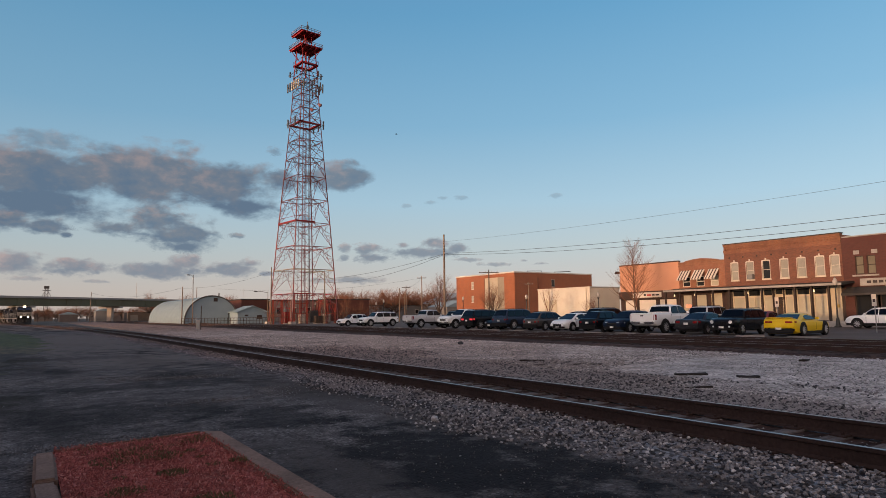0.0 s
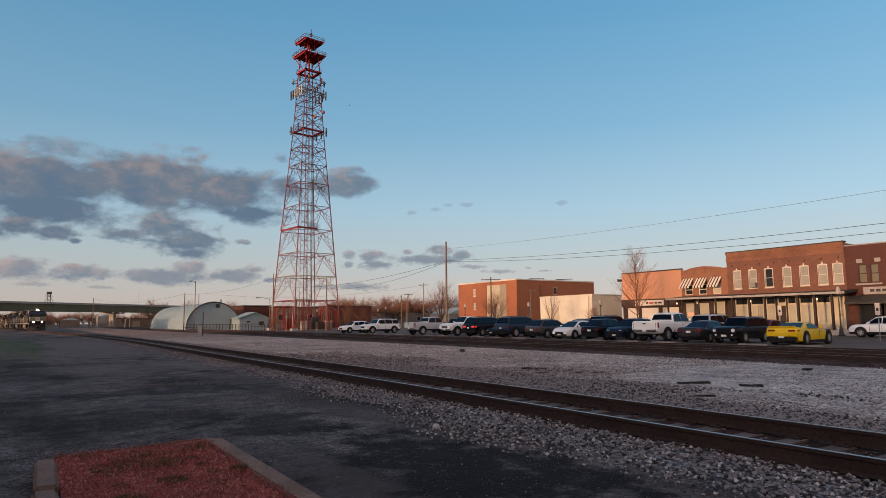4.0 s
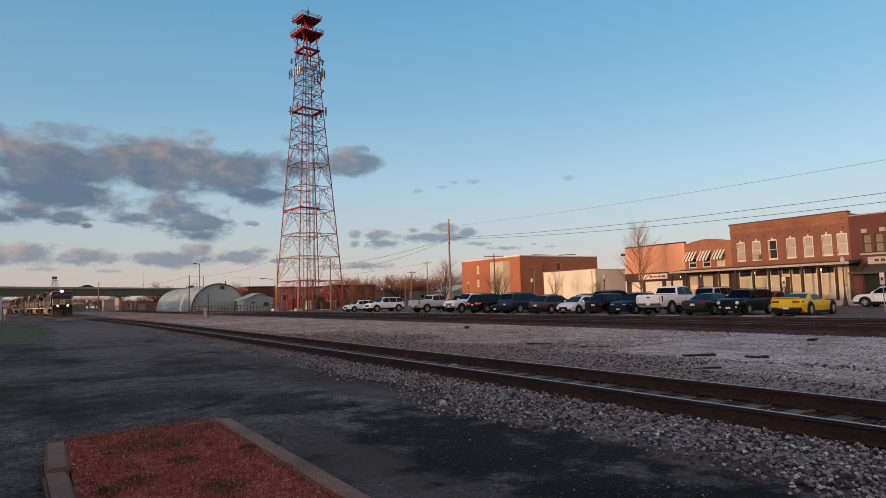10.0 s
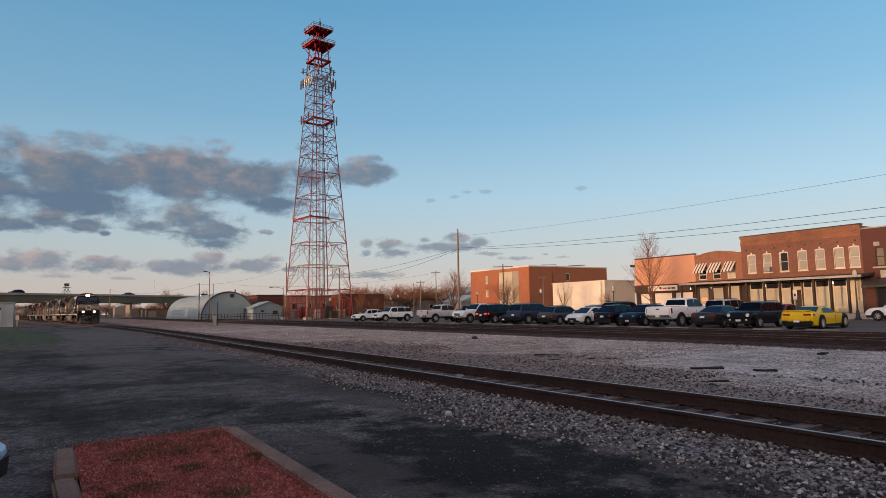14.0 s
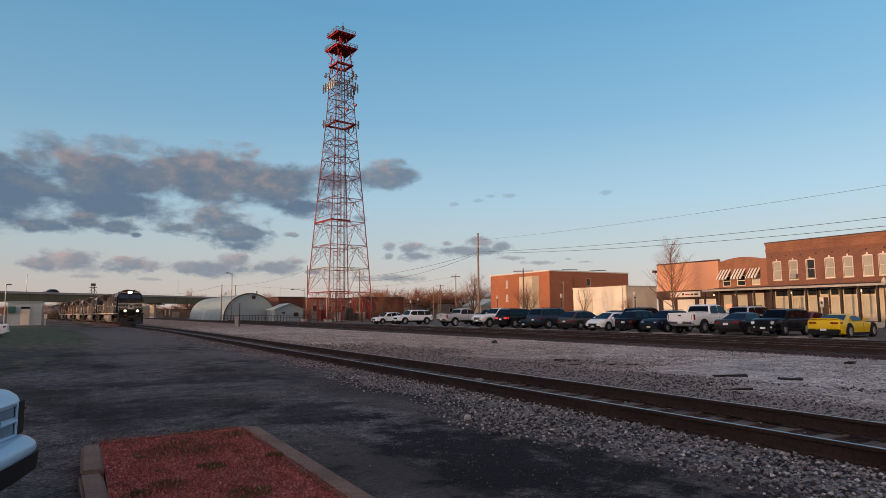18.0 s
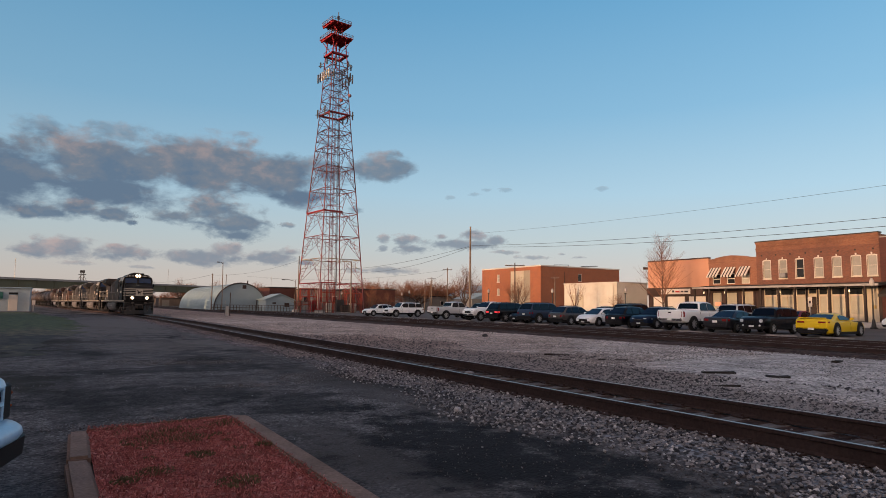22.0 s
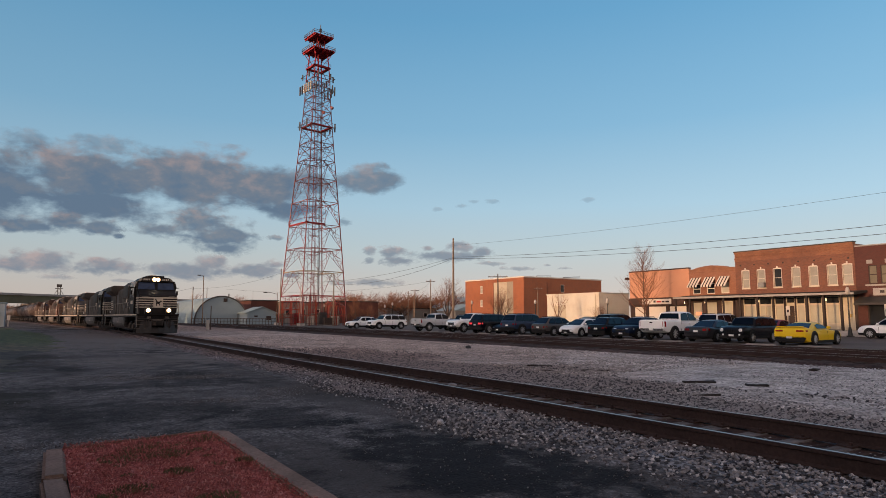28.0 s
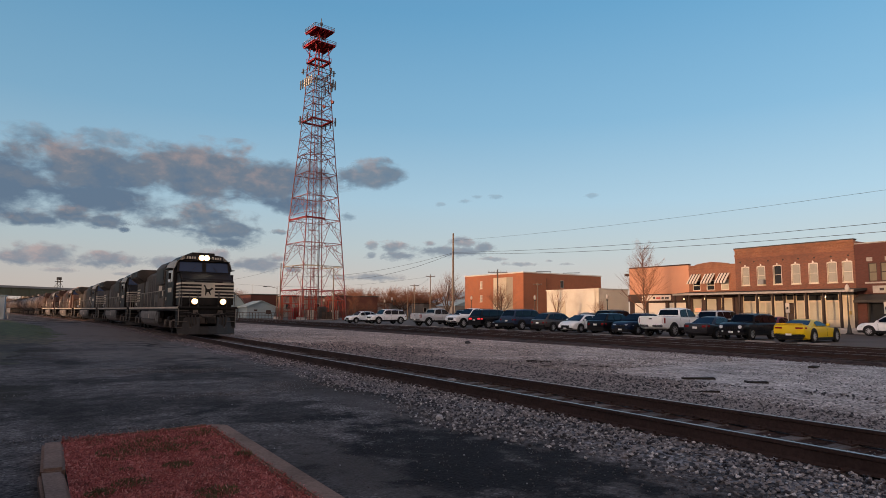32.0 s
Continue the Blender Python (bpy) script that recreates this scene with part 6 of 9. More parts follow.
def car(name, kind, label, material, at, lit=False, body_low=None, chrome_nose=False):
    L, W, H, belt, hood, nose, c0, c1, c2, c3, tail, clear, wr = KINDS[kind]
    truck = kind == "pickup"
    top = thing(name, label, {"pickup": "pickup truck", "large": "suv", "boxy": "suv", "crossover": "suv"}.get(kind, "car"), "parked cars", at)
    f, b, hw = L / 2, -L / 2, W / 2
    wx = (f - 0.90, b + (1.22 if truck else 0.95))
    upright = kind in ("boxy", "large", "pickup")

    def plan(x):
        w = hw
        if x > f - 0.75:
            w *= 1 - (0.11 if upright else 0.17) * ((x - f + 0.75) / 0.75) ** 2.4
        if x < b + 0.6:
            w *= 1 - (0.03 if upright else 0.10) * ((b + 0.6 - x) / 0.6) ** 2.2
        return w
    # body: rounded sections from nose to tail
    line = [(f, nose * 0.86), (f - 0.08, nose), (f - 0.40, (nose + hood) / 2 + 0.07), (c0 + 0.1, hood), (c0 - 0.25, belt), (c3 + 0.3, belt)]
    line += [(c3 - 0.03, belt), (c3 - 0.05, tail), (b + 0.05, tail), (b, tail - 0.06)] if truck else [(b + 0.16, tail), (b + 0.03, tail - 0.06), (b, tail - 0.16)]
    xs = [f, f - 0.03, f - 0.09, f - 0.18, f - 0.32, f - 0.5] + [f - 0.5 - (f - 0.5 - c0) * k / 4 for k in (1, 2, 3, 4)]
    xs += [c0 + (c3 - c0) * k / 8 for k in range(1, 9)]
    xs += [c3 - 0.03, c3 - 0.05, c3 - 0.6, c3 - 1.2, b + 0.3, b + 0.05, b] if truck else [b + 0.45, b + 0.3, b + 0.16, b + 0.08, b + 0.03, b]
    xs = sorted(set(round(x, 3) for x in xs), reverse=True)
    secs = []
    for x in xs:
        w, z1 = plan(x), bent(line, x)
        z0 = clear + 0.16 * max(0, (x - f + 0.3) / 0.3) ** 2 + 0.2 * max(0, (b + 0.3 - x) / 0.3) ** 2
        half = [(w * 0.80, z0), (w * 0.965, z0 + 0.07), (w * 0.995, z0 + (z1 - z0) * 0.35), (w, z0 + (z1 - z0) * 0.58), (w * 0.985, z0 + (z1 - z0) * 0.85), (w * 0.955, z1 - 0.045), (w * 0.89, z1 - 0.008), (w * 0.45, z1 + 0.012)]
        secs.append([(x, y, z) for y, z in half] + [(x, -y, z) for y, z in half[::-1]])
    body = part("body", loft(secs), material, top, smooth="auto")
    if kind in ("crossover", "boxy", "large"):
        secs = []
        for x in [q for q in xs if b + 0.02 < q < f - 0.02]:
            w = plan(x) + 0.012
            secs.append([(x, y, z) for y, z in ((w * 0.8, clear - 0.015), (w * 0.975, clear + 0.05), (w, clear + 0.17), (-w, clear + 0.17), (-w * 0.975, clear + 0.05), (-w * 0.8, clear - 0.015))])
        part("cladding", loft(secs), car_black, top, "dark plastic lower cladding", smooth="auto")
    # cabin
    roofline = [(c0 + 0.06, belt - 0.05), (c1 + 0.10, H - 0.06), (c1 - 0.35, H - 0.005), ((c1 + c2) / 2, H), (c2 + 0.25, H - 0.03), (c2, H - 0.07), (c3 - 0.03, belt - 0.03)]
    slope = 0.21 if upright else 0.33

    def side(z):
        return (hw * 0.93) * (1 - slope * max(0, (z - belt)) / (H - belt))

    def roof(x):
        for (xa, za), (xb, zb) in zip(roofline, roofline[1:]):
            if x >= xb:
                return za + (zb - za) * (xa - x) / (xa - xb)
        return belt
    rx = sorted(set([round(q[0], 3) for q in roofline] + [c0 + (c1 - c0) * k / 4 for k in (1, 2, 3)] + [c2 + (c3 - c2) * k / 3 for k in (1, 2)]), reverse=True)
    secs = []
    for x in rx:
        z1 = roof(x)
        zs = max(z1 - 0.10, belt - 0.10)
        half = [(side(belt), belt - 0.12), (side(zs) + 0.004, zs), (side(z1) - 0.03, z1 - 0.035), (side(z1) * 0.86, z1), (side(z1) * 0.4, z1 + 0.016)]
        secs.append([(x, y, z) for y, z in half] + [(x, -y, z) for y, z in half[::-1]])
    part("cabin", loft(secs), material, top, smooth="auto")
    # front and rear glass lie on the slopes, bowed with them
    for pname, xa, xb, d in (("windscreen", c0 - 0.02, c1 + 0.13, 1), ("rear_window", c3 + 0.03, c2 - 0.03, -1)):
        rows = []
        for k in range(5):
            x = xa + (xb - xa) * k / 4
            z = roof(x)
            rows.append([(x, side(z) * u, z + 0.008 + 0.016 * (1 - abs(u) ** 2)) for u in (-0.86, -0.4, 0, 0.4, 0.86)])
        part(pname, sheet(rows, (0.010 * d, 0, 0.012)), car_glass, top, smooth="auto")
    zb = belt + 0.03
    x_front = max(x for x in [c0 - 0.02 * k for k in range(120)] if roof(x) - 0.09 > zb + 0.02) - 0.03
    x_rear = min(x for x in [c3 + 0.02 * k for k in range(120)] if roof(x) - 0.09 > zb + 0.02) + (0.05 if truck else 0.10)
    if kind == "coupe":
        cuts = [(x_rear + 0.35, x_front)]
    else:
        share = (0.48,) if kind in ("sedan", "hatch", "pickup") else (0.29, 0.64)
        edges = [x_rear] + [x_rear + (x_front - x_rear) * u for u in share] + [x_front]
        cuts = [(p + (0.035 if k else 0), q - (0.035 if k < len(edges) - 2 else 0)) for k, (p, q) in enumerate(zip(edges, edges[1:]))]
    for s in (-1, 1):
        for p, q in cuts:
            rows = []
            for k in range(7):
                x = p + (q - p) * k / 6
                zt = max(roof(x) - 0.085, zb + 0.015)
                zm = (zb + zt) / 2
                rows.append([(x, s * (side(z) + 0.004), z) for z in (zb, zm, zt)])
            part("side_window", sheet(rows, (0, s * 0.010, 0.002)), car_glass, top, smooth="auto")
        part("mirror", fixed(boxes((x_front - 0.18, x_front - 0.02, s * (hw + 0.05) - 0.11, s * (hw + 0.05) + 0.11, belt + 0.02, belt + 0.17)), 0.04, 2), material, top, smooth="auto")
        seams = [q + 0.03 for p, q in cuts[:-1]] + [x_front - 0.12]
        for q in seams[-2:]:
            part("door_handle", fixed(boxes((q - 0.95, q - 0.76, s * hw - 0.02, s * hw + 0.012, belt - 0.17, belt - 0.13))), chrome if chrome_nose else material, top)
        for q in seams:
            part("door_seam", boxes((q - 0.008, q + 0.008, s * (hw - 0.02) - 0.022, s * (hw - 0.02) + 0.022, clear + 0.2, belt - 0.12)), car_black, top)
        part("sill", fixed(boxes((wx[1] + wr, wx[0] - wr, s * (hw - 0.03) - 0.03, s * (hw - 0.03) + 0.03, clear - 0.02, clear + 0.13)), 0.015), body_low or car_black, top)
        for x in wx:
            arc = [(x + (wr + 0.075) * math.cos(math.pi * (-0.08 + 1.16 * q / 16)), wr + 0.02 + (wr + 0.075) * math.sin(math.pi * (-0.08 + 1.16 * q / 16))) for q in range(17)]
            part("wheel_arch", fixed(prism(bmesh.new(), arc, s * (hw - 0.3), s * (plan(x) + 0.006), "y")), car_black, top)
            w = new("wheel")
            w.parent = top
            w.matrix_basis = pose(x, s * (plan(x) - 0.075), wr)
            shared("tyre", TYRE_ME, w, Matrix.Diagonal((wr, 0.25, wr, 1)))
            shared("rim", RIM_ME, w, Matrix.Diagonal((wr, 0.25, wr, 1)))
        hz = nose - 0.03
        wf = plan(f - 0.1)
        if kind == "boxy":
            part("headlight", rod(bmesh.new(), (f - 0.10, s * 0.60, nose - 0.13), (f + 0.03, s * 0.60, nose - 0.13), 0.105, n=16), lamp_clear, top, "round headlamp")
            part("fog_lamp", rod(bmesh.new(), (f - 0.05, s * 0.52, clear + 0.2), (f + 0.03, s * 0.52, clear + 0.2), 0.06, n=12), lamp_clear, top)
        else:
            part("headlight", fixed(prism(bmesh.new(), [(f - 0.02, s * (wf - 0.42)), (f - 0.015, s * (wf - 0.22)), (f - 0.13, s * (wf - 0.02)), (f - 0.42, s * (plan(f - 0.42) + 0.006)), (f - 0.36, s * (wf - 0.40))], hz - (0.19 if upright else 0.14), hz + 0.0, "z"), 0.02), lamp_clear, top)
        tz = tail - (0.27 if kind in ("sedan", "coupe") else 0.36 if not truck else 0.48)
        hgt = {"sedan": 0.15, "coupe": 0.11, "hatch": 0.22, "pickup": 0.38, "boxy": 0.22}.get(kind, 0.16)
        wide = {"pickup": 0.09, "boxy": 0.12, "coupe": 0.46, "sedan": 0.34}.get(kind, 0.24)
        if lit:
            hgt, wide = 0.17, 0.5
        wb = plan(b + 0.02)
        part("tail_light", fixed(prism(bmesh.new(), [(b - 0.012, s * (wb - wide - 0.04)), (b - 0.008, s * (wb - 0.10)), (b + 0.05, s * (wb + 0.004)), (b + 0.22, s * (plan(b + 0.22) + 0.004)), (b + 0.2, s * (wb - wide))], tz, tz + hgt, "z"), 0.015), lamp_lit if lit else lamp_red, top)
    part("grille", fixed(boxes((f - 0.16, f + 0.008, -hw * 0.5, hw * 0.5, nose * 0.66, nose * 0.92)), 0.03, 2), chrome if chrome_nose else car_black, top)
    if kind == "boxy":
        part("grille_bar", boxes(*[(f + 0.008, f + 0.016, -0.36 + 0.11 * k, -0.31 + 0.11 * k, nose * 0.70, nose * 0.89) for k in range(7)]), material, top)
    if kind in ("hatch", "crossover"):
        part("lower_intake", fixed(boxes((f - 0.12, f + 0.022, -hw * 0.52, hw * 0.52, clear + 0.14, clear + 0.30)), 0.03, 2), car_black, top)
        part("brand_bar", boxes((f + 0.008, f + 0.014, -hw * 0.40, hw * 0.40, nose * 0.82, nose * 0.85)), chrome, top)
    if chrome_nose:
        part("grille_bar", boxes(*[(f + 0.008, f + 0.014, -hw * 0.46, hw * 0.46, nose * (0.69 + 0.07 * k), nose * (0.72 + 0.07 * k)) for k in range(3)]), car_black, top)
    part("front_bumper", fixed(boxes((f - 0.20, f + 0.015, -hw * 0.80, hw * 0.80, clear + 0.05, clear + 0.24)), 0.05, 2), chrome if truck else body_low or car_black, top)
    part("rear_bumper", fixed(boxes((b - 0.05, b + 0.2, -hw * 0.90, hw * 0.90, clear + 0.14, clear + 0.34)), 0.05, 2), chrome if truck else body_low or (material if kind in ("sedan", "hatch") else car_black), top)
    part("number_plate", boxes((b - 0.062, b - 0.048, -0.16, 0.16, clear + (0.16 if truck else 0.24 if kind == "coupe" else 0.40), clear + (0.30 if truck else 0.35 if kind == "coupe" else 0.54))), plate_m, top)
    part("number_plate", boxes((f + 0.013, f + 0.022, -0.16, 0.16, clear + 0.10, clear + 0.22)), plate_m, top)
    part("underbody", boxes((b + 0.3, f - 0.35, -hw + 0.25, hw - 0.25, clear - 0.05, clear + 0.05)), car_black, top)
    if truck:
        part("bed_liner", boxes((b + 0.14, c3 - 0.12, -hw + 0.16, hw - 0.16, tail + 0.012, tail + 0.02)), car_black, top)
        part("bed_gap", boxes((c3 - 0.055, c3 - 0.03, -hw * 0.994, hw * 0.994, clear + 0.15, belt - 0.05)), car_black, top)
        part("tailgate", fixed(boxes((b - 0.02, b + 0.03, -hw * 0.74, hw * 0.74, 0.76, tail - 0.06)), 0.012), material, top)
        part("tailgate_handle", fixed(boxes((b - 0.03, b - 0.014, -0.12, 0.12, tail - 0.22, tail - 0.14))), car_black, top)
    if kind in ("large", "boxy", "crossover"):
        for s in (-1, 1):
            part("roof_rail", tube([(c2 + 0.2, s * side(H) * 0.9, H - 0.02), (c2 + 0.28, s * side(H) * 0.9, H + 0.045), (c1 - 0.5, s * side(H) * 0.9, H + 0.045), (c1 - 0.4, s * side(H) * 0.9, H - 0.02)], 0.018, 5), car_black, top)
    if kind == "coupe":
        part("spoiler", fixed(boxes((b + 0.0, b + 0.18, -hw * 0.78, hw * 0.78, tail - 0.02, tail + 0.05)), 0.02, 2), material, top)
        part("diffuser", fixed(boxes((b - 0.055, b + 0.1, -hw * 0.82, hw * 0.82, clear + 0.02, clear + 0.20)), 0.04, 2), car_black, top)
    return top


white_p, silver_p, black_p = paint("white car paint", (0.88, 0.88, 0.88)), paint("silver car paint", (0.56, 0.565, 0.58), 0.2), paint("black car paint", (0.004, 0.005, 0.009))
navy_p, grey_p, yellow_p = paint("dark blue car paint", (0.007, 0.014, 0.036)), paint("grey-brown car paint", (0.085, 0.075, 0.072), 0.4), paint("yellow car paint", (0.78, 0.52, 0.012))
slate_p = paint("slate blue car paint", (0.028, 0.045, 0.085), 0.2)
red_p, dgrey_p = paint("red car paint", (0.18, 0.012, 0.016)), paint("dark grey car paint", (0.035, 0.036, 0.042), 0.3)
Z_LOT = -0.045


def parked(name, kind, label, material, x, y, turn, **kw):
    return car(name, kind, label, material, pose(x, y, Z_LOT, 0, 0, turn), **kw)


parked("sports_car", "coupe", "yellow sports coupe with a black lower bumper parked in the lot", yellow_p, 38.51, 19.51, 3)
parked("suv", "boxy", "black boxy suv parked nose out beside the yellow coupe", black_p, 38.22, 23.05, 184)
parked("sedan", "sedan", "dark grey sedan with red tail lamps in the lot", dgrey_p, 38.41, 25.51, 4)
parked("pickup_truck", "pickup", "white crew cab pickup with a chrome rear bumper", white_p, 38.71, 28.81, 4)
parked("suv", "crossover", "dark blue compact suv parked nose out", navy_p, 38.32, 31.86, 184)
parked("suv", "crossover", "black compact suv with red tail lamps", black_p, 38.32, 34.28, 4)
parked("hatchback", "hatch", "white hatchback parked nose out between dark suvs", white_p, 38.22, 37.58, 184)
parked("suv", "crossover", "grey-brown crossover suv parked nose in", grey_p, 38.22, 40.82, 4)
parked("suv", "large", "large slate blue suv with a bright rear window", slate_p, 38.51, 45.06, 4)
parked("sedan", "sedan", "black sedan half hidden behind a large suv", black_p, 39.30, 47.72, 184)
parked("suv", "large", "black suv with lit red tail lamps", black_p, 38.61, 50.23, 4, lit=True)
parked("pickup_truck", "pickup", "white pickup with a chrome grille parked nose out", white_p, 38.91, 54.23, 184, chrome_nose=True)
parked("pickup_truck", "pickup", "silver pickup seen from its tail in the lot", silver_p, 38.81, 61.37, 4)
parked("suv", "large", "white suv parked side on at the lot's end", white_p, 38.32, 73.08, 183)
parked("suv", "crossover", "white crossover parked beyond a larger white suv", white_p, 37.62, 78.99, 184)
parked("suv", "large", "silver suv in the second row of the lot", silver_p, 47.28, 30.73, 4)
parked("sedan", "sedan", "red sedan in the second row of the lot", red_p, 48.27, 26.79, 4)
parked("suv", "crossover", "dark suv in the second row of the lot", dgrey_p, 46.79, 45.50, 184)
parked("suv", "large", "black suv in the second row behind dark cars", black_p, 46.79, 41.37, 4)
parked("sedan", "sedan", "dark sedan in the second row near the pole", navy_p, 46.49, 69.44, 184)
parked("suv", "large", "silver-grey suv in the second row behind a pickup", dgrey_p, 46.79, 65.20, 4)
parked("suv", "crossover", "white suv parked along the street by the shops", white_p, 54.40, 21.20, 90)
parked("sedan", "sedan", "dark grey sedan on the street by the shops", grey_p, 47.60, 16.60, 12)
parked("sedan", "sedan", "white sedan parked at the edge of the grass", white_p, -6.60, 54.60, 180)
parked("pickup_truck", "pickup", "white pickup parked beside the small grey shed", white_p, -10.50, 74.00, 180)

# concrete wheel stops in front of the cars
stop_me = piece_mesh("wheel_stop", fixed(prism(bmesh.new(), [(-0.12, 0), (0.12, 0), (0.08, 0.11), (-0.08, 0.11)], -0.85, 0.85, "y"), 0.02), mat("dirty stop concrete", (0.24, 0.215, 0.20), 0.9, vary=0.3, scale=1.2))
for k in range(22):
    if k in (1, 2, 5, 9, 10, 14, 17):
        continue
    ob = new("wheel_stop", stop_me)
    ob.matrix_basis = pose(34.7 + rnd.uniform(-0.2, 0.2), 8.5 + k * 2.95, Z_LOT, 0, 0, rnd.uniform(-2.5, 2.5))
    tagged(ob, "worn concrete wheel stop at the lot's edge", "wheel stop", "wheel stops")
island = part("ground_strip", fixed(boxes((31.6, 34.2, 8.0, 18.6, -0.3, 0.02)), 0.03, 2), mat("dry worn turf", (0.11, 0.105, 0.062), 0.95, vary=0.4, scale=1.2, fine=25, bump=0.3))
tagged(island, "low strip of dry worn turf at the lot's end", "grass", kind="structure")

# ---- the pickup beside the planting bed ----
near_white = paint("pale silver-blue truck paint", (0.36, 0.55, 0.72))
near = thing("pickup_truck", "pale silver-blue pickup parked beside the planting bed", "pickup truck", "", pose(-3.225, 6.32, 0, 0, 0, -20))
near.scale.z = 1.1
def rounded_plan(front, half, corner, inset, z, back=-2.9, bow=0.10):
    """A ring at one height: straight sides, rounded front corners and a bowed front."""
    f0, h0 = front - inset, half - inset
    pts = [(back, -h0)]
    for k in range(9):
        a = -math.pi / 2 + math.pi / 2 * k / 8
        pts.append((f0 - corner + corner * math.cos(a), -h0 + corner + corner * math.sin(a)))
    for u in (-0.5, 0, 0.5):
        pts.append((f0 + bow * (1 - u * u) * 0.6, u * (h0 - corner)))
    pts += [(f0 - corner + corner * math.cos(math.pi / 2 * k / 8), h0 - corner + corner * math.sin(math.pi / 2 * k / 8)) for k in range(9)] + [(back, h0)]
    return [(x, y, z - (0.05 * (x - 1) / 1.7 if z > 0.79 and x > 1 else 0)) for x, y in pts]


hwn = 0.98
part("hood", loft([rounded_plan(2.82, hwn, 0.42, i, z, -2.9, 0.04) for i, z in ((0.10, 0.80), (0.02, 0.82), (0.0, 0.85), (0.012, 0.885), (0.05, 0.92), (0.13, 0.945), (0.3, 0.955))]), near_white, near, "rounded pale hood", smooth="auto")
part("body", loft([rounded_plan(2.76, hwn, 0.22, i, z, -2.9, 0.02) for i, z in ((0.06, 0.40), (0.02, 0.45), (0.02, 0.78), (0.06, 0.83))]), near_white, near, smooth="auto")
bm = prism(bmesh.new(), [(1.05, 0.92), (0.35, 1.55), (-1.3, 1.57), (-1.5, 0.92)], -hwn + 0.08, hwn - 0.08, "y")
for v in bm.verts:
    v.co.y *= 1 - 0.16 * (v.co.z - 0.92) / 0.65
part("cabin", fixed(bm, 0.04), near_white, near)
part("windscreen", panel(bmesh.new(), [(1.02, -0.75, 0.99), (1.02, 0.75, 0.99), (0.42, 0.66, 1.51), (0.42, -0.66, 1.51)], (0.65, 0, 0.7)), car_glass, near)
gr = part("grille", fixed(boxes((2.66, 2.775, -0.36, 0.36, 0.56, 0.79)), 0.02), chrome, near, "chrome grille with horizontal bars")
for k in range(4):
    part("grille_slot", boxes((2.777, 2.782, -0.33, 0.33, 0.58 + k * 0.052, 0.605 + k * 0.052)), car_black, gr)
clear_lamp, amber = mat("clear lamp", (0.20, 0.29, 0.38), 0.12, 0.3), mat("amber reflection", (0.22, 0.06, 0.03), 0.2)
for s in (-1, 1):
    for z0, z1 in ((0.565, 0.665), (0.68, 0.785)):
        part("headlight", fixed(prism(bmesh.new(), [(2.50, s * 0.40), (2.79, s * 0.40), (2.785, s * 0.58), (2.775, s * 0.67), (2.765, s * 0.685), (2.45, s * 0.66)], z0, z1, "z"), 0.015), clear_lamp, near, "clear lamp in a pale rim")
        part("lamp_rim", tube([(2.80, s * 0.40, z0), (2.795, s * 0.60, z0), (2.785, s * 0.685, z0), (2.785, s * 0.685, z1), (2.795, s * 0.60, z1), (2.80, s * 0.40, z1)], 0.013, 5), near_white, near)
    # black block darkens the corner recess
    h = part("side_marker", fixed(prism(bmesh.new(), [(2.785, s * 0.70), (2.765, s * 0.87), (2.70, s * 0.95), (2.58, s * 0.992), (2.30, s * 0.995), (2.30, s * 0.9), (2.5, s * 0.70)], 0.55, 0.80, "z"), 0.012), car_black, near, "black block for the dark corner recess")
    # amber tube shaped as the orange reflection in the recess
    part("marker_lens", tube([(2.765, s * 0.865, 0.64), (2.74, s * 0.895, 0.65), (2.73, s * 0.905, 0.70), (2.75, s * 0.89, 0.74), (2.765, s * 0.87, 0.73)], 0.012, 6), amber, h, "small amber curl in place of a reflection")
    part("tow_hook", tube([(2.30, s * 1.0, 0.66), (2.36, s * 1.03, 0.62), (2.34, s * 1.03, 0.56)], 0.012, 5), chrome, near)
    for x in (-1.9, 1.80):
        part("wheel_arch", rod(bmesh.new(), (x, s * 0.7, 0.33), (x, s * (hwn + 0.005), 0.33), 0.40, n=22), car_black, near)
        w = new("wheel")
        w.parent = near
        w.matrix_basis = pose(x, s * 0.86, 0.33)
        shared("tyre", TYRE_ME, w, Matrix.Diagonal((0.33, 0.24, 0.33, 1)))
        shared("rim", RIM_ME, w, Matrix.Diagonal((0.33, 0.24, 0.33, 1)))
part("bumper", loft([rounded_plan(2.935, 1.015, 0.38, i, z, 2.2, 0.05) for i, z in ((0.07, 0.395), (0.02, 0.425), (0.0, 0.46), (0.008, 0.50), (0.04, 0.532), (0.11, 0.552), (0.28, 0.558))]), near_white, near, "wrapped pale blue bumper", smooth=True)
part("valance", loft([rounded_plan(2.90, 1.005, 0.16, i, z, 2.2) for i, z in ((0.08, 0.27), (0.02, 0.29), (0.012, 0.42))]), car_black, near, smooth="auto")

# ---- the train ----
loco_black = mat("dusty black loco paint", (0.012, 0.0105, 0.010), 0.55, 0.0, spec=0.18, vary=0.35, scale=0.8, dirt=(0.040, 0.027, 0.021), dirt_amount=0.6)
plough_m = mat("scuffed dark plough", (0.024, 0.023, 0.025), 0.5, spec=0.4, vary=0.5, scale=1.5, dirt=(0.03, 0.026, 0.023), dirt_amount=0.6)
pilot_m = mat("sooty pilot plate", (0.010, 0.0095, 0.010), 0.7, spec=0.2, vary=0.4, scale=1.2, dirt=(0.02, 0.017, 0.015), dirt_amount=0.6)
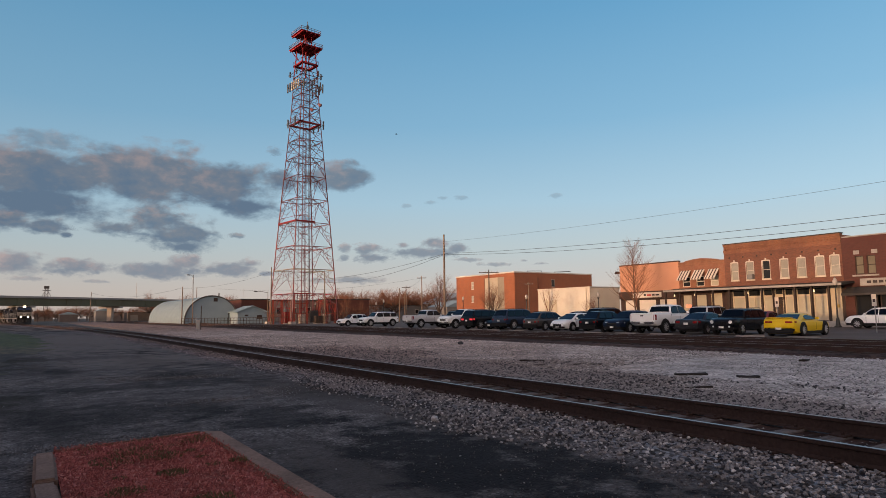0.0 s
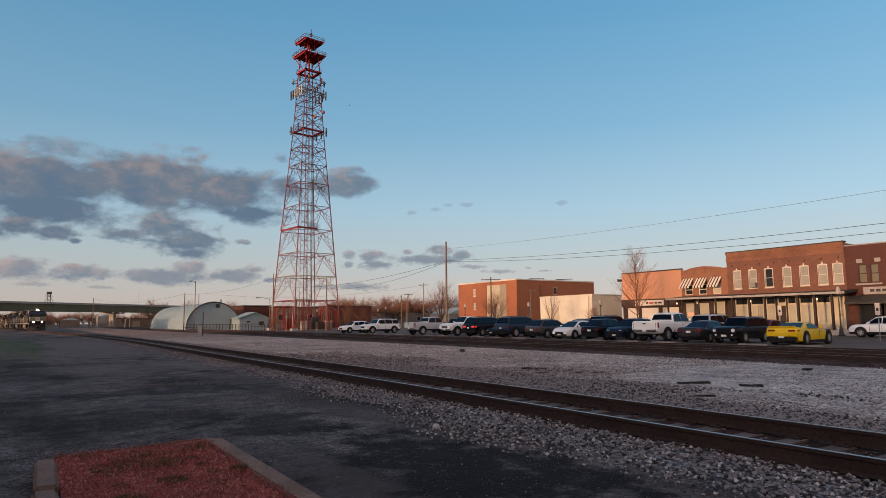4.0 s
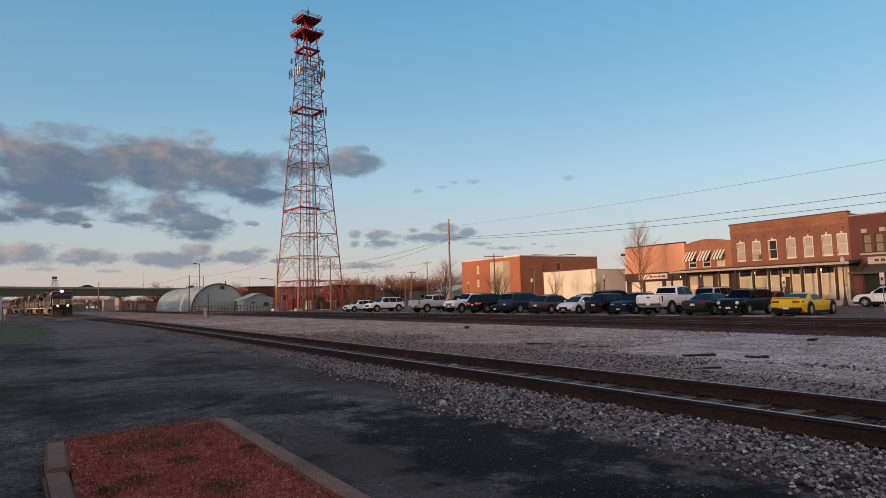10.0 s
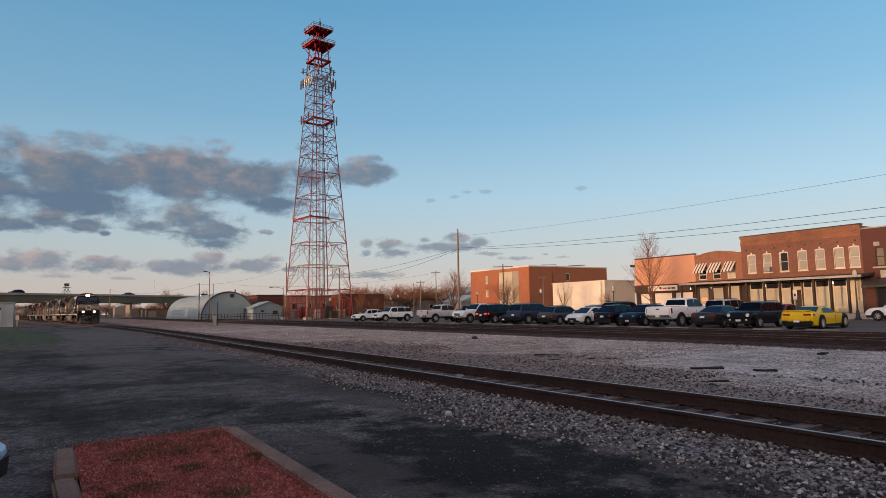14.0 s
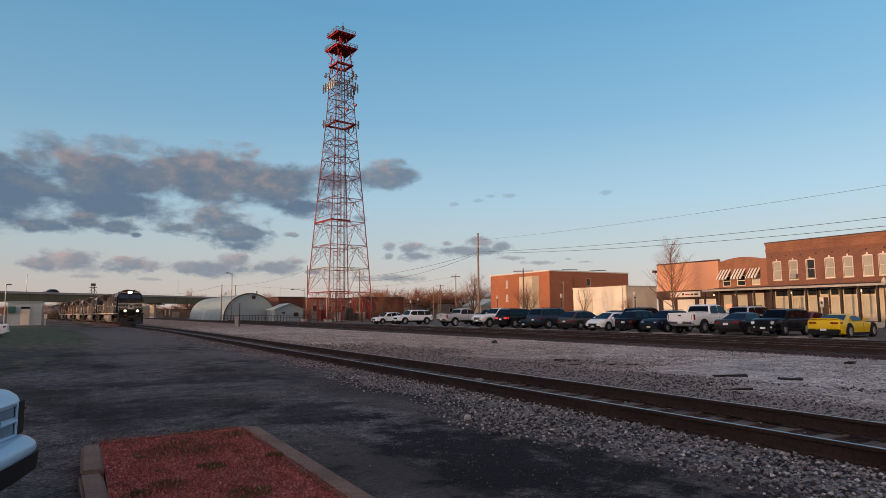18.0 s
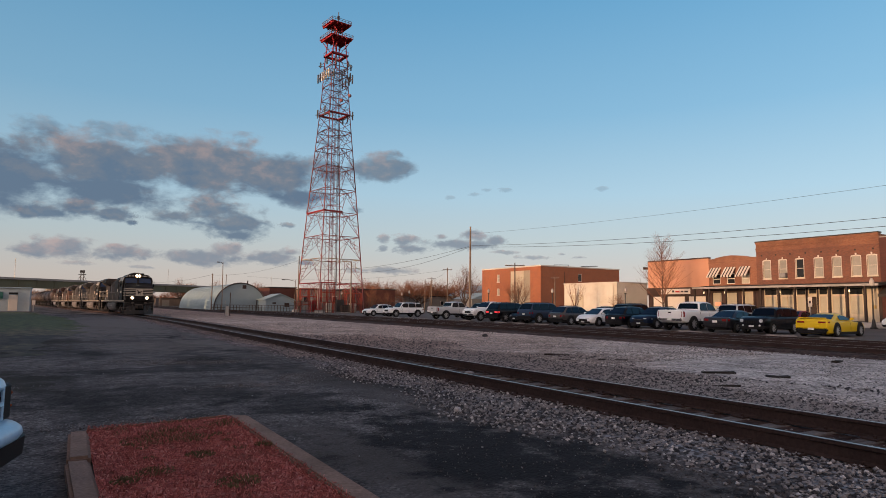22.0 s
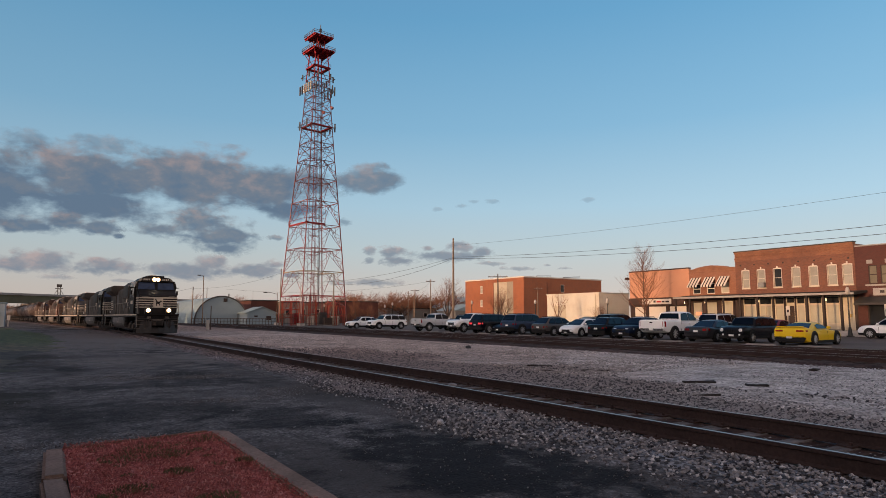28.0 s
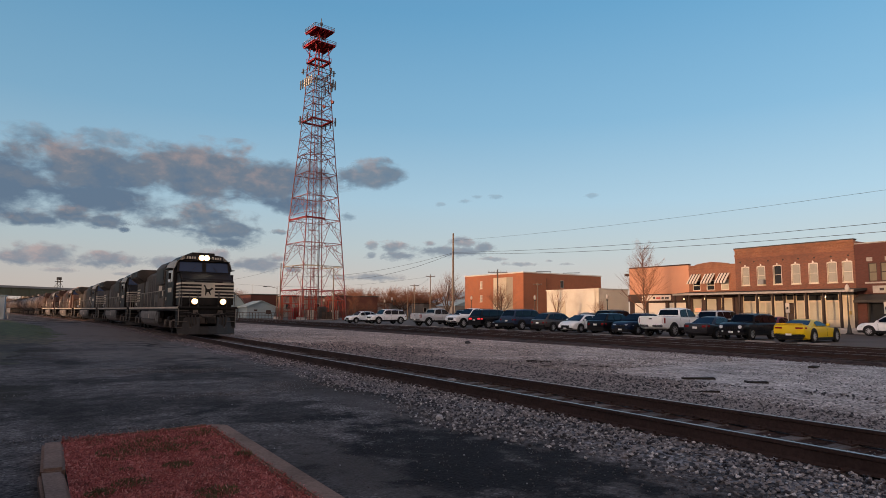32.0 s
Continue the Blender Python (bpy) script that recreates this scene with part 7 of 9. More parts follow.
hood_black = mat("dust-greyed black hood", (0.046, 0.038, 0.033), 0.68, spec=0.22, vary=0.6, scale=0.9, dirt=(0.105, 0.072, 0.056), dirt_amount=0.7)
loco_white = mat("dirty cream stripe", (0.58, 0.50, 0.40), 0.6, vary=0.15, scale=1.5, dirt=(0.3, 0.26, 0.22), dirt_amount=0.5)
loco_grey = mat("dusty grey loco paint", (0.075, 0.07, 0.068), 0.6, vary=0.3, scale=0.8, dirt=(0.09, 0.075, 0.062), dirt_amount=0.5)
loco_orange = mat("faded yellow loco paint", (0.15, 0.068, 0.034), 0.55, vary=0.25, scale=0.8, dirt=(0.16, 0.09, 0.05), dirt_amount=0.6)
loco_brown = mat("dusty brown loco paint", (0.060, 0.032, 0.025), 0.6, vary=0.3, scale=0.8, dirt=(0.07, 0.05, 0.04), dirt_amount=0.5)
iron = mat("oily running gear", (0.012, 0.011, 0.0105), 0.75, 0.1, spec=0.25, vary=0.45, scale=2.0, dirt=(0.045, 0.035, 0.028), dirt_amount=0.4)
tank_grey = mat("dusty white tank", (0.088, 0.064, 0.057), 0.5, vary=0.25, scale=0.6, dirt=(0.12, 0.08, 0.065), dirt_amount=0.6)
tank_brown = mat("dusty brown tank", (0.085, 0.055, 0.045), 0.6, vary=0.3, scale=0.6, dirt=(0.2, 0.15, 0.12), dirt_amount=0.5)
head_glow = mat("burning headlamp", (1, 0.95, 0.85), 0.4, glow=(1.0, 0.86, 0.64), glow_power=14.0)
# warm glow for the glare round the burning lamps
halo_glow = mat("warm lamp halo", (0.9, 0.7, 0.4), 0.4, glow=(1.0, 0.50, 0.16), glow_power=0.95)
tank_dark = mat("dusty fuel tank", (0.19, 0.175, 0.17), 0.6, vary=0.35, scale=0.9, dirt=(0.05, 0.04, 0.033), dirt_amount=0.6)
# pale colour carries the sky light on the cab's roof edges
roof_skylit = mat("roof paint pale with sky light", (0.26, 0.225, 0.185), 0.5, vary=0.3, scale=1.2)
rail_paint = mat("dull rail paint", (0.26, 0.235, 0.20), 0.7, vary=0.2)
cab_glass = glass("cab glass", (0.022, 0.042, 0.095), 0.08, 1.45)
truck_m = mat("dusty truck casting", (0.115, 0.095, 0.082), 0.8, vary=0.4, scale=1.5, dirt=(0.13, 0.10, 0.08), dirt_amount=0.5)
hose_m = mat("worn rubber hose", (0.05, 0.042, 0.038), 0.8, vary=0.3)
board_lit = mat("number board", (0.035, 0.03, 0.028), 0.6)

wheel_bm = bmesh.new()
rod(wheel_bm, (0, -0.07, 0), (0, 0.07, 0), 0.53, n=22)
rod(wheel_bm, (0, 0.07, 0), (0, 0.10, 0), 0.57, n=22)
rod(wheel_bm, (0, -0.16, 0), (0, -0.07, 0), 0.14, n=10)
WHEEL_ME = piece_mesh("wheel", wheel_bm, iron)


def bogie(parent, x, axles, half=0.80):
    """A truck under a car: side frames, springs and wheels."""
    ln = axles[-1] - axles[0]
    tr = part("truck", fixed(boxes((x - ln / 2 - 0.2, x + ln / 2 + 0.2, -0.55, 0.55, 0.45, 0.75))), iron, parent)
    for s in (-1, 1):
        y = s * (half + 0.28)
        bm = prism(bmesh.new(), [(x - ln / 2 - 0.75, 0.62), (x - ln / 2 - 0.6, 0.86), (x + ln / 2 + 0.6, 0.86), (x + ln / 2 + 0.75, 0.62), (x + ln / 2 - 0.35, 0.66), (x + ln / 4, 0.40), (x - ln / 4, 0.40), (x - ln / 2 + 0.35, 0.66)], y - 0.09, y + 0.09, "y")
        part("side_frame", fixed(bm, 0.02), truck_m, tr)
        for a in axles:
            shared("wheel", WHEEL_ME, tr, pose(x + a, s * 0.75, 0.53, 0, 0, 0 if s < 0 else 180))
            part("journal_box", fixed(boxes((x + a - 0.17, x + a + 0.17, y - 0.16, y + 0.16, 0.36, 0.70)), 0.03), truck_m, tr)
        for a in [(p + q) / 2 for p, q in zip(axles, axles[1:])]:
            part("spring", rod(bmesh.new(), (x + a, y + s * 0.10, 0.42), (x + a, y + s * 0.10, 0.78), 0.12, n=9), iron, tr)
        part("brake_cylinder", rod(bmesh.new(), (x - 0.55, y + s * 0.14, 0.92), (x + 0.1, y + s * 0.14, 0.92), 0.11, n=9), iron, tr)


def coupler(parent, x, d):
    part("coupler", fixed(boxes((x - 0.35, x + 0.35, -0.13, 0.13, 0.72, 1.0), (x + d * 0.35 - 0.14, x + d * 0.35 + 0.14, -0.2, 0.2, 0.68, 1.05)), 0.03), iron, parent)


def loco(label, body_m, cab_m, stripe_m, lit=False, nose=True):
    """A wide-nosed six-axle diesel. Its x runs forward; z counts from the rail head."""
    lo = thing("locomotive", label, "locomotive", "train")
    lo.scale = (1, 1, 0.945)
    part("frame", fixed(boxes((-10.6, 10.3, -1.5, 1.5, 1.38, 1.62), (-10.4, 10.1, -0.6, 0.6, 0.95, 1.38)), 0.01), iron, lo)
    for s in (-1, 1):
        part("sill_stripe", boxes((-10.6, 10.3, s * 1.503 - 0.004, s * 1.503 + 0.004, 1.50, 1.60)), stripe_m, lo)
    # cab and nose
    cab = part("cab", fixed(prism(bmesh.new(), [(-1.5, 1.62), (1.5, 1.62), (1.5, 3.72), (1.38, 4.22), (0.98, 4.62), (0.5, 4.68), (-0.5, 4.68), (-0.98, 4.62), (-1.38, 4.22), (-1.5, 3.72)], 6.1, 8.75), 0.04, 2), cab_m, lo)
    part("roof_cap", fixed(boxes((6.3, 8.6, -0.62, 0.62, 4.66, 4.80)), 0.03), cab_m, lo)
    part("nose", fixed(prism(bmesh.new(), [(8.75, 1.62), (10.2, 1.62), (10.2, 2.98), (10.08, 3.14), (9.35, 3.56), (8.75, 3.66)], -1.36, 1.36, "y"), 0.09, 2), cab_m, lo)
    # sloping window face, in two panes with a post between
    part("window_mask", fixed(prism(bmesh.new(), [(8.75, 3.55), (9.02, 3.55), (8.84, 4.30), (8.75, 4.30)], -1.40, 1.40, "y"), 0.02), loco_black, lo)
    for s in (-1, 1):
        part("windscreen", panel(bmesh.new(), [(9.02, s * 0.70 - 0.60, 3.63), (9.02, s * 0.70 + 0.60, 3.63), (8.87, s * 0.68 + 0.56, 4.20), (8.87, s * 0.68 - 0.56, 4.20)], (1, 0, 0.2)), cab_glass, lo)
        part("wiper", tube([(9.06, s * 0.7, 3.62), (9.0, s * 0.45, 3.95)], 0.012, 4), loco_black, lo)
        part("side_window", fixed(boxes((7.0, 7.75, s * 1.50 - 0.012, s * 1.50 + 0.012, 3.05, 3.75), (7.85, 8.45, s * 1.50 - 0.012, s * 1.50 + 0.012, 3.05, 3.75))), cab_glass, lo)
        part("sunshade", fixed(boxes((6.9, 8.5, s * 1.62 - 0.16, s * 1.62 + 0.16, 3.80, 3.84))), cab_m, lo)
        part("cab_mirror", fixed(boxes((8.3, 8.5, s * 1.66 - 0.06, s * 1.66 + 0.06, 3.2, 3.55)), 0.01), loco_black, lo)
        nb = part("number_board", fixed(boxes((8.72, 8.90, s * 0.68 - 0.33, s * 0.68 + 0.33, 4.34, 4.58)), 0.015), board_lit, lo, "dim number board")
        for i in range(4):
            part("digit_bar", boxes((8.902, 8.906, s * 0.68 - 0.24 + i * 0.13, s * 0.68 - 0.16 + i * 0.13, 4.39, 4.53)), loco_white, nb)
    hl = part("headlight_case", fixed(boxes((8.66, 8.88, -0.33, 0.33, 4.32, 4.62)), 0.03), loco_black, lo)
    for s in (-1, 1):
        # disc wider than the lens; when lit it stands in for lamp glare
        part("reflector", rod(bmesh.new(), (8.87, s * 0.13, 4.47), (8.895, s * 0.13, 4.47), 0.175, n=18), halo_glow if lit else lamp_clear, hl)
        part("headlight", rod(bmesh.new(), (8.86, s * 0.12, 4.47), (8.91, s * 0.12, 4.47), 0.135, n=16), head_glow if lit else lamp_clear, hl, "burning headlamp" if lit else "")
        dl = part("ditch_light_case", fixed(boxes((10.24, 10.50, s * 0.72 - 0.2, s * 0.72 + 0.2, 1.70, 2.08)), 0.03), loco_black, lo)
        part("ditch_light", rod(bmesh.new(), (10.5, s * 0.72, 1.9), (10.53, s * 0.72, 1.9), 0.125, n=16), head_glow if lit else lamp_clear, dl, "burning ditch lamp" if lit else "")
        part("reflector", rod(bmesh.new(), (10.49, s * 0.72, 1.9), (10.515, s * 0.72, 1.9), 0.17, n=18), halo_glow if lit else lamp_clear, dl)
    if nose:
        for k in range(5):
            z = 2.12 + k * 0.185
            tall = 0.075 if k < 4 else 0.11
            part("nose_stripe", fixed(boxes((10.19, 10.212, -1.34, 1.34, z, z + tall))), stripe_m, lo)
            for s in (-1, 1):
                part("nose_stripe", boxes((8.80, 10.14, s * 1.364 - 0.006, s * 1.364 + 0.006, z, z + tall)), stripe_m, lo)
        part("emblem_panel", fixed(boxes((10.19, 10.218, -0.34, 0.34, 2.12, 2.97)), 0.006), stripe_m, lo, "white panel with a black emblem")
        part("emblem", fixed(prism(bmesh.new(), [(-0.16, 2.26), (-0.13, 2.24), (-0.06, 2.44), (0.03, 2.42), (0.10, 2.28), (0.14, 2.30), (0.09, 2.48), (0.20, 2.60), (0.26, 2.58), (0.27, 2.63), (0.18, 2.70), (0.09, 2.63), (0.0, 2.60), (-0.09, 2.65), (-0.16, 2.82), (-0.24, 2.84), (-0.25, 2.78), (-0.17, 2.70), (-0.15, 2.5)], 10.2, 10.228)), loco_black, lo)
        part("door_outline", fixed(boxes((10.05, 10.205, 0.62, 0.64, 1.7, 2.95), (10.05, 10.205, 1.20, 1.22, 1.7, 2.95))), loco_black, lo)
        part("sill_stripe", boxes((10.34, 10.348, -1.5, 1.5, 1.50, 1.62)), stripe_m, lo)
    for s in (-1, 1):
        part("uncoupling_lever", tube([(10.38, s * 1.4, 1.25), (10.42, s * 0.9, 1.28), (10.44, s * 0.3, 1.12), (10.5, s * 0.1, 1.02)], 0.018, 4), loco_grey, lo)
        part("hose_bracket", fixed(boxes((10.33, 10.42, s * 0.78 - 0.26, s * 0.78 + 0.26, 1.12, 1.22)), 0.01), iron, lo)
        part("roof_eave", fixed(prism(bmesh.new(), [(s * 1.30, 4.34), (s * 1.43, 4.16), (s * 1.53, 3.80), (s * 1.50, 3.80), (s * 1.38, 4.15), (s * 1.26, 4.30)], 6.1, 8.9), 0.008), roof_skylit, lo)
    # front end: plough, steps, coupler, hoses, rails
    for s in (-1, 1):
        bm = prism(bmesh.new(), [(s * 1.46, 10.24), (s * 1.05, 10.46), (s * 0.42, 10.66), (s * 0.42, 10.2), (s * 1.46, 10.18)], 0.08, 1.02, "z")
        for v in bm.verts:
            v.co = Vector((v.co.y - 0.10 * (v.co.z - 0.08), v.co.x, v.co.z))
        part("plough_wing", fixed(bm, 0.03, 2), plough_m, lo, "scuffed dark plough plate")
    bm = prism(bmesh.new(), [(-0.45, 10.64), (0, 10.76), (0.45, 10.64), (0.45, 10.2), (-0.45, 10.2)], 0.08, 0.52, "z")
    for v in bm.verts:
        v.co = Vector((v.co.y, v.co.x, v.co.z))
    part("plough", fixed(bm, 0.03, 2), plough_m, lo)
    for s in (-1, 1):
        part("roof_corner", fixed(prism(bmesh.new(), [(s * 0.99, 4.62), (s * 1.43, 4.20), (s * 1.40, 4.10), (s * 0.99, 4.40)], 8.74, 8.84), 0.01), roof_skylit, lo, "roof corner with sky light in its colour")
        part("visor", fixed(boxes((8.72, 9.02, s * 0.70 - 0.66, s * 0.70 + 0.66, 4.26, 4.30)), 0.008), loco_black, lo)
        part("grab_iron", tube([(10.22, s * 1.15, 2.98), (10.30, s * 1.15, 3.02), (10.30, s * 0.75, 3.02), (10.22, s * 0.75, 2.98)], 0.018, 5), rail_paint, lo)
        part("window_frame", boxes((6.92, 6.99, s * 1.505 - 0.014, s * 1.505 + 0.014, 3.0, 3.8), (7.76, 7.84, s * 1.505 - 0.014, s * 1.505 + 0.014, 3.0, 3.8), (8.46, 8.53, s * 1.505 - 0.014, s * 1.505 + 0.014, 3.0, 3.8)), rail_paint, lo)
        for k in range(3):
            part("stanchion_front", rod(bmesh.new(), (10.38, s * (0.55 + 0.4 * k), 1.62), (10.38, s * (0.55 + 0.4 * k), 2.40), 0.018, n=5), loco_grey, lo)
    part("plough_lip", fixed(boxes((10.22, 10.36, -1.40, 1.40, 0.06, 0.13)), 0.01), truck_m, lo)
    part("pilot", fixed(boxes((10.2, 10.28, -1.46, 1.46, 0.70, 1.50)), 0.02), pilot_m, lo)
    part("anticlimber", fixed(boxes((10.2, 10.46, -1.5, 1.5, 1.50, 1.62)), 0.02), loco_black, lo)
    part("plough_edge", fixed(boxes((10.26, 10.40, -1.42, 1.42, 0.76, 0.80)), 0.01), truck_m, lo)
    part("draft_pocket", fixed(boxes((10.26, 10.42, -0.42, 0.42, 0.66, 1.20)), 0.04), truck_m, lo)
    part("mu_receptacle", fixed(boxes((10.28, 10.42, -0.75, -0.5, 1.22, 1.42)), 0.02), truck_m, lo)
    part("mu_receptacle", fixed(boxes((10.28, 10.42, 0.5, 0.75, 1.22, 1.42)), 0.02), truck_m, lo)
    part("mu_cable", tube([(10.44, -0.62, 1.30), (10.56, -0.3, 1.05), (10.58, 0.1, 1.02), (10.44, 0.62, 1.30)], 0.04, 6), hose_m, lo)
    coupler(lo, 10.75, 1)
    coupler(lo, -11.05, -1)
    for k in range(6):
        y = -0.95 + k * 0.16 if k < 3 else 0.6 + (k - 3) * 0.16
        part("air_hose", tube([(10.30, y, 1.22), (10.50, y * 1.02, 1.02), (10.54, y * 0.97, 0.68), (10.46, y * 0.9, 0.48)], 0.036, 6), hose_m, lo)
        part("hose_glad", rod(bmesh.new(), (10.47, y * 0.9, 0.44), (10.45, y * 0.9, 0.56), 0.05, n=6), truck_m, lo)
    for e, d in ((10.0, 1), (-10.3, -1)):
        for s in (-1, 1):
            st = part("step_well", fixed(boxes((e - 0.35, e + 0.3, s * 1.2 - 0.28, s * 1.2 + 0.26, 0.42, 1.38)), 0.02), iron, lo)
            for z in (0.45, 0.76, 1.07, 1.36):
                part("step", fixed(boxes((e - 0.36, e + 0.32, s * 1.22 - 0.28, s * 1.22 + 0.28, z, z + 0.035))), truck_m, st)
            part("grab_rail", tube([(e + 0.32, s * 1.45, 0.6), (e + 0.34, s * 1.45, 2.45), (e + 0.1, s * 1.45, 2.55)], 0.02, 5), rail_paint, lo)
    part("front_rail", tube([(10.36, -1.35, 1.62), (10.36, -1.35, 2.45), (10.36, -0.5, 2.45), (10.36, -0.5, 1.62)], 0.02, 5), loco_grey, lo)
    part("front_rail", tube([(10.36, 1.35, 1.62), (10.36, 1.35, 2.45), (10.36, 0.5, 2.45), (10.36, 0.5, 1.62)], 0.02, 5), loco_grey, lo)
    # hoods
    part("aux_cab", fixed(boxes((3.9, 6.1, -1.32, 1.32, 1.62, 4.12)), 0.04), body_m, lo)
    part("dynamic_brake", fixed(prism(bmesh.new(), [(-1.5, 3.0), (1.5, 3.0), (1.5, 4.05), (1.2, 4.42), (-1.2, 4.42), (-1.5, 4.05)], 2.6, 5.6), 0.03), body_m, lo)
    part("engine_hood", fixed(prism(bmesh.new(), [(-0.92, 1.62), (0.92, 1.62), (0.92, 3.95), (0.6, 4.22), (-0.6, 4.22), (-0.92, 3.95)], -6.4, 3.9), 0.03), body_m, lo)
    part("exhaust_stack", fixed(boxes((-1.6, -0.4, -0.35, 0.35, 4.2, 4.52)), 0.03), loco_black, lo)
    part("radiator_cab", fixed(boxes((-10.2, -6.4, -1.0, 1.0, 1.62, 3.9)), 0.03), body_m, lo)
    part("radiator_wing", fixed(prism(bmesh.new(), [(-1.0, 3.55), (1.0, 3.55), (1.52, 3.95), (1.52, 4.42), (1.3, 4.56), (-1.3, 4.56), (-1.52, 4.42), (-1.52, 3.95)], -10.1, -5.9), 0.03), body_m, lo)
    for s in (-1, 1):
        for k in range(11):
            x = -6.2 + k * 0.9
            part("hood_door", fixed(boxes((x, x + 0.82, s * 0.935 - 0.02, s * 0.935 + 0.02, 1.85, 3.7)), 0.01), body_m, lo)
        for k in range(4):
            part("louvre", fixed(boxes((-9.9 + k * 0.95, -9.1 + k * 0.95, s * 1.53 - 0.015, s * 1.53 + 0.015, 3.98, 4.38))), loco_black, lo)
            part("cab_panel", fixed(boxes((3.95 + k * 0.53, 4.42 + k * 0.53, s * 1.335 - 0.015, s * 1.335 + 0.015, 1.8, 2.9)), 0.01), body_m, lo)
        part("brake_grille", fixed(boxes((2.8, 5.4, s * 1.512 - 0.012, s * 1.512 + 0.012, 3.2, 3.95))), loco_black, lo)
        for k in range(5):
            part("hood_stripe", boxes((-9.9, -8.4, s * 1.006 - 0.006, s * 1.006 + 0.006, 2.1 + k * 0.22, 2.2 + k * 0.22)), stripe_m, lo)
        part("hood_grille", fixed(boxes((-6.0, -4.4, s * 0.96 - 0.012, s * 0.96 + 0.012, 2.6, 3.6), (-1.4, 0.0, s * 0.96 - 0.012, s * 0.96 + 0.012, 1.95, 2.5))), loco_grey, lo)
        part("data_plate", boxes((4.2, 4.6, s * 1.353 - 0.004, s * 1.353 + 0.004, 2.3, 2.6), (6.5, 6.7, s * 1.508 - 0.004, s * 1.508 + 0.004, 2.0, 2.2)), loco_white, lo)
        part("battery_box", fixed(boxes((3.6, 5.8, s * 1.44 - 0.07, s * 1.44 + 0.07, 1.64, 2.15)), 0.02), truck_m, lo)
        part("lettering_bar", boxes((0.2, 2.3, s * 0.965 - 0.005, s * 0.965 + 0.005, 2.7, 3.15)), stripe_m, lo)
        part("cab_number_bar", boxes((7.1, 8.2, s * 1.506 - 0.005, s * 1.506 + 0.005, 2.45, 2.72)), stripe_m, lo)
        posts = [-10.2 + i * 1.55 for i in range(12)]
        bm = bmesh.new()
        rod(bm, (posts[0], s * 1.46, 2.62), (6.0, s * 1.46, 2.62), 0.02, n=5)
        part("handrail", bm, rail_paint, lo)
        for x in posts:
            if x < 6.1:
                part("stanchion", rod(bmesh.new(), (x, s * 1.46, 1.62), (x, s * 1.46, 2.62), 0.02, n=5), rail_paint, lo)
        part("air_tank", rod(bmesh.new(), (-4.4, s * 1.15, 1.15), (-1.6, s * 1.15, 1.15), 0.19, n=10), iron, lo)
    part("fuel_tank", fixed(prism(bmesh.new(), [(-1.5, 1.36), (1.5, 1.36), (1.54, 1.0), (1.45, 0.62), (1.2, 0.34), (0.7, 0.24), (-0.7, 0.24), (-1.2, 0.34), (-1.45, 0.62), (-1.54, 1.0)], -3.4, 3.4), 0.05, 2), tank_dark, lo, smooth="auto")
    for s in (-1, 1):
        for k, (x0, x1, z0, z1) in enumerate(((-2.9, -0.4, 1.02, 1.36), (3.45, 4.05, 0.62, 1.30), (4.2, 4.6, 0.9, 1.3), (-4.5, -3.5, 0.7, 1.25))):
            part("equipment_box", fixed(boxes((x0, x1, s * 1.36 - 0.14, s * 1.36 + 0.14, z0, z1)), 0.03), loco_grey if k == 1 else iron, lo)
        part("sand_pipe", tube([(8.9, s * 1.2, 1.3), (8.9, s * 1.15, 0.6), (8.75, s * 0.8, 0.3)], 0.03, 4), iron, lo)
        part("drain_pipe", tube([(-3.2, s * 1.47, 1.3), (-3.0, s * 1.5, 0.8), (3.0, s * 1.5, 0.8), (3.3, s * 1.47, 1.3)], 0.035, 5), loco_grey, lo)
        part("fuel_filler", fixed(boxes((0.2, 0.6, s * 1.48 - 0.05, s * 1.48 + 0.05, 0.85, 1.15)), 0.02), stripe_m, lo)
        part("door_frame", fixed(boxes((6.25, 6.30, s * 1.505 - 0.01, s * 1.505 + 0.01, 1.7, 3.7), (6.80, 6.85, s * 1.505 - 0.01, s * 1.505 + 0.01, 1.7, 3.7))), loco_grey, lo)
    part("horn", tube([(5.2, 0.3, 4.42), (5.2, 0.3, 4.68), (5.7, 0.3, 4.72)], 0.05, 6), iron, lo)
    part("antenna_dome", fixed(boxes((6.9, 7.4, -0.25, 0.25, 4.80, 4.92)), 0.04), loco_white, lo)
    bogie(lo, 6.7, (-1.85, 0, 1.85))
    bogie(lo, -6.7, (-1.85, 0, 1.85))
    return lo


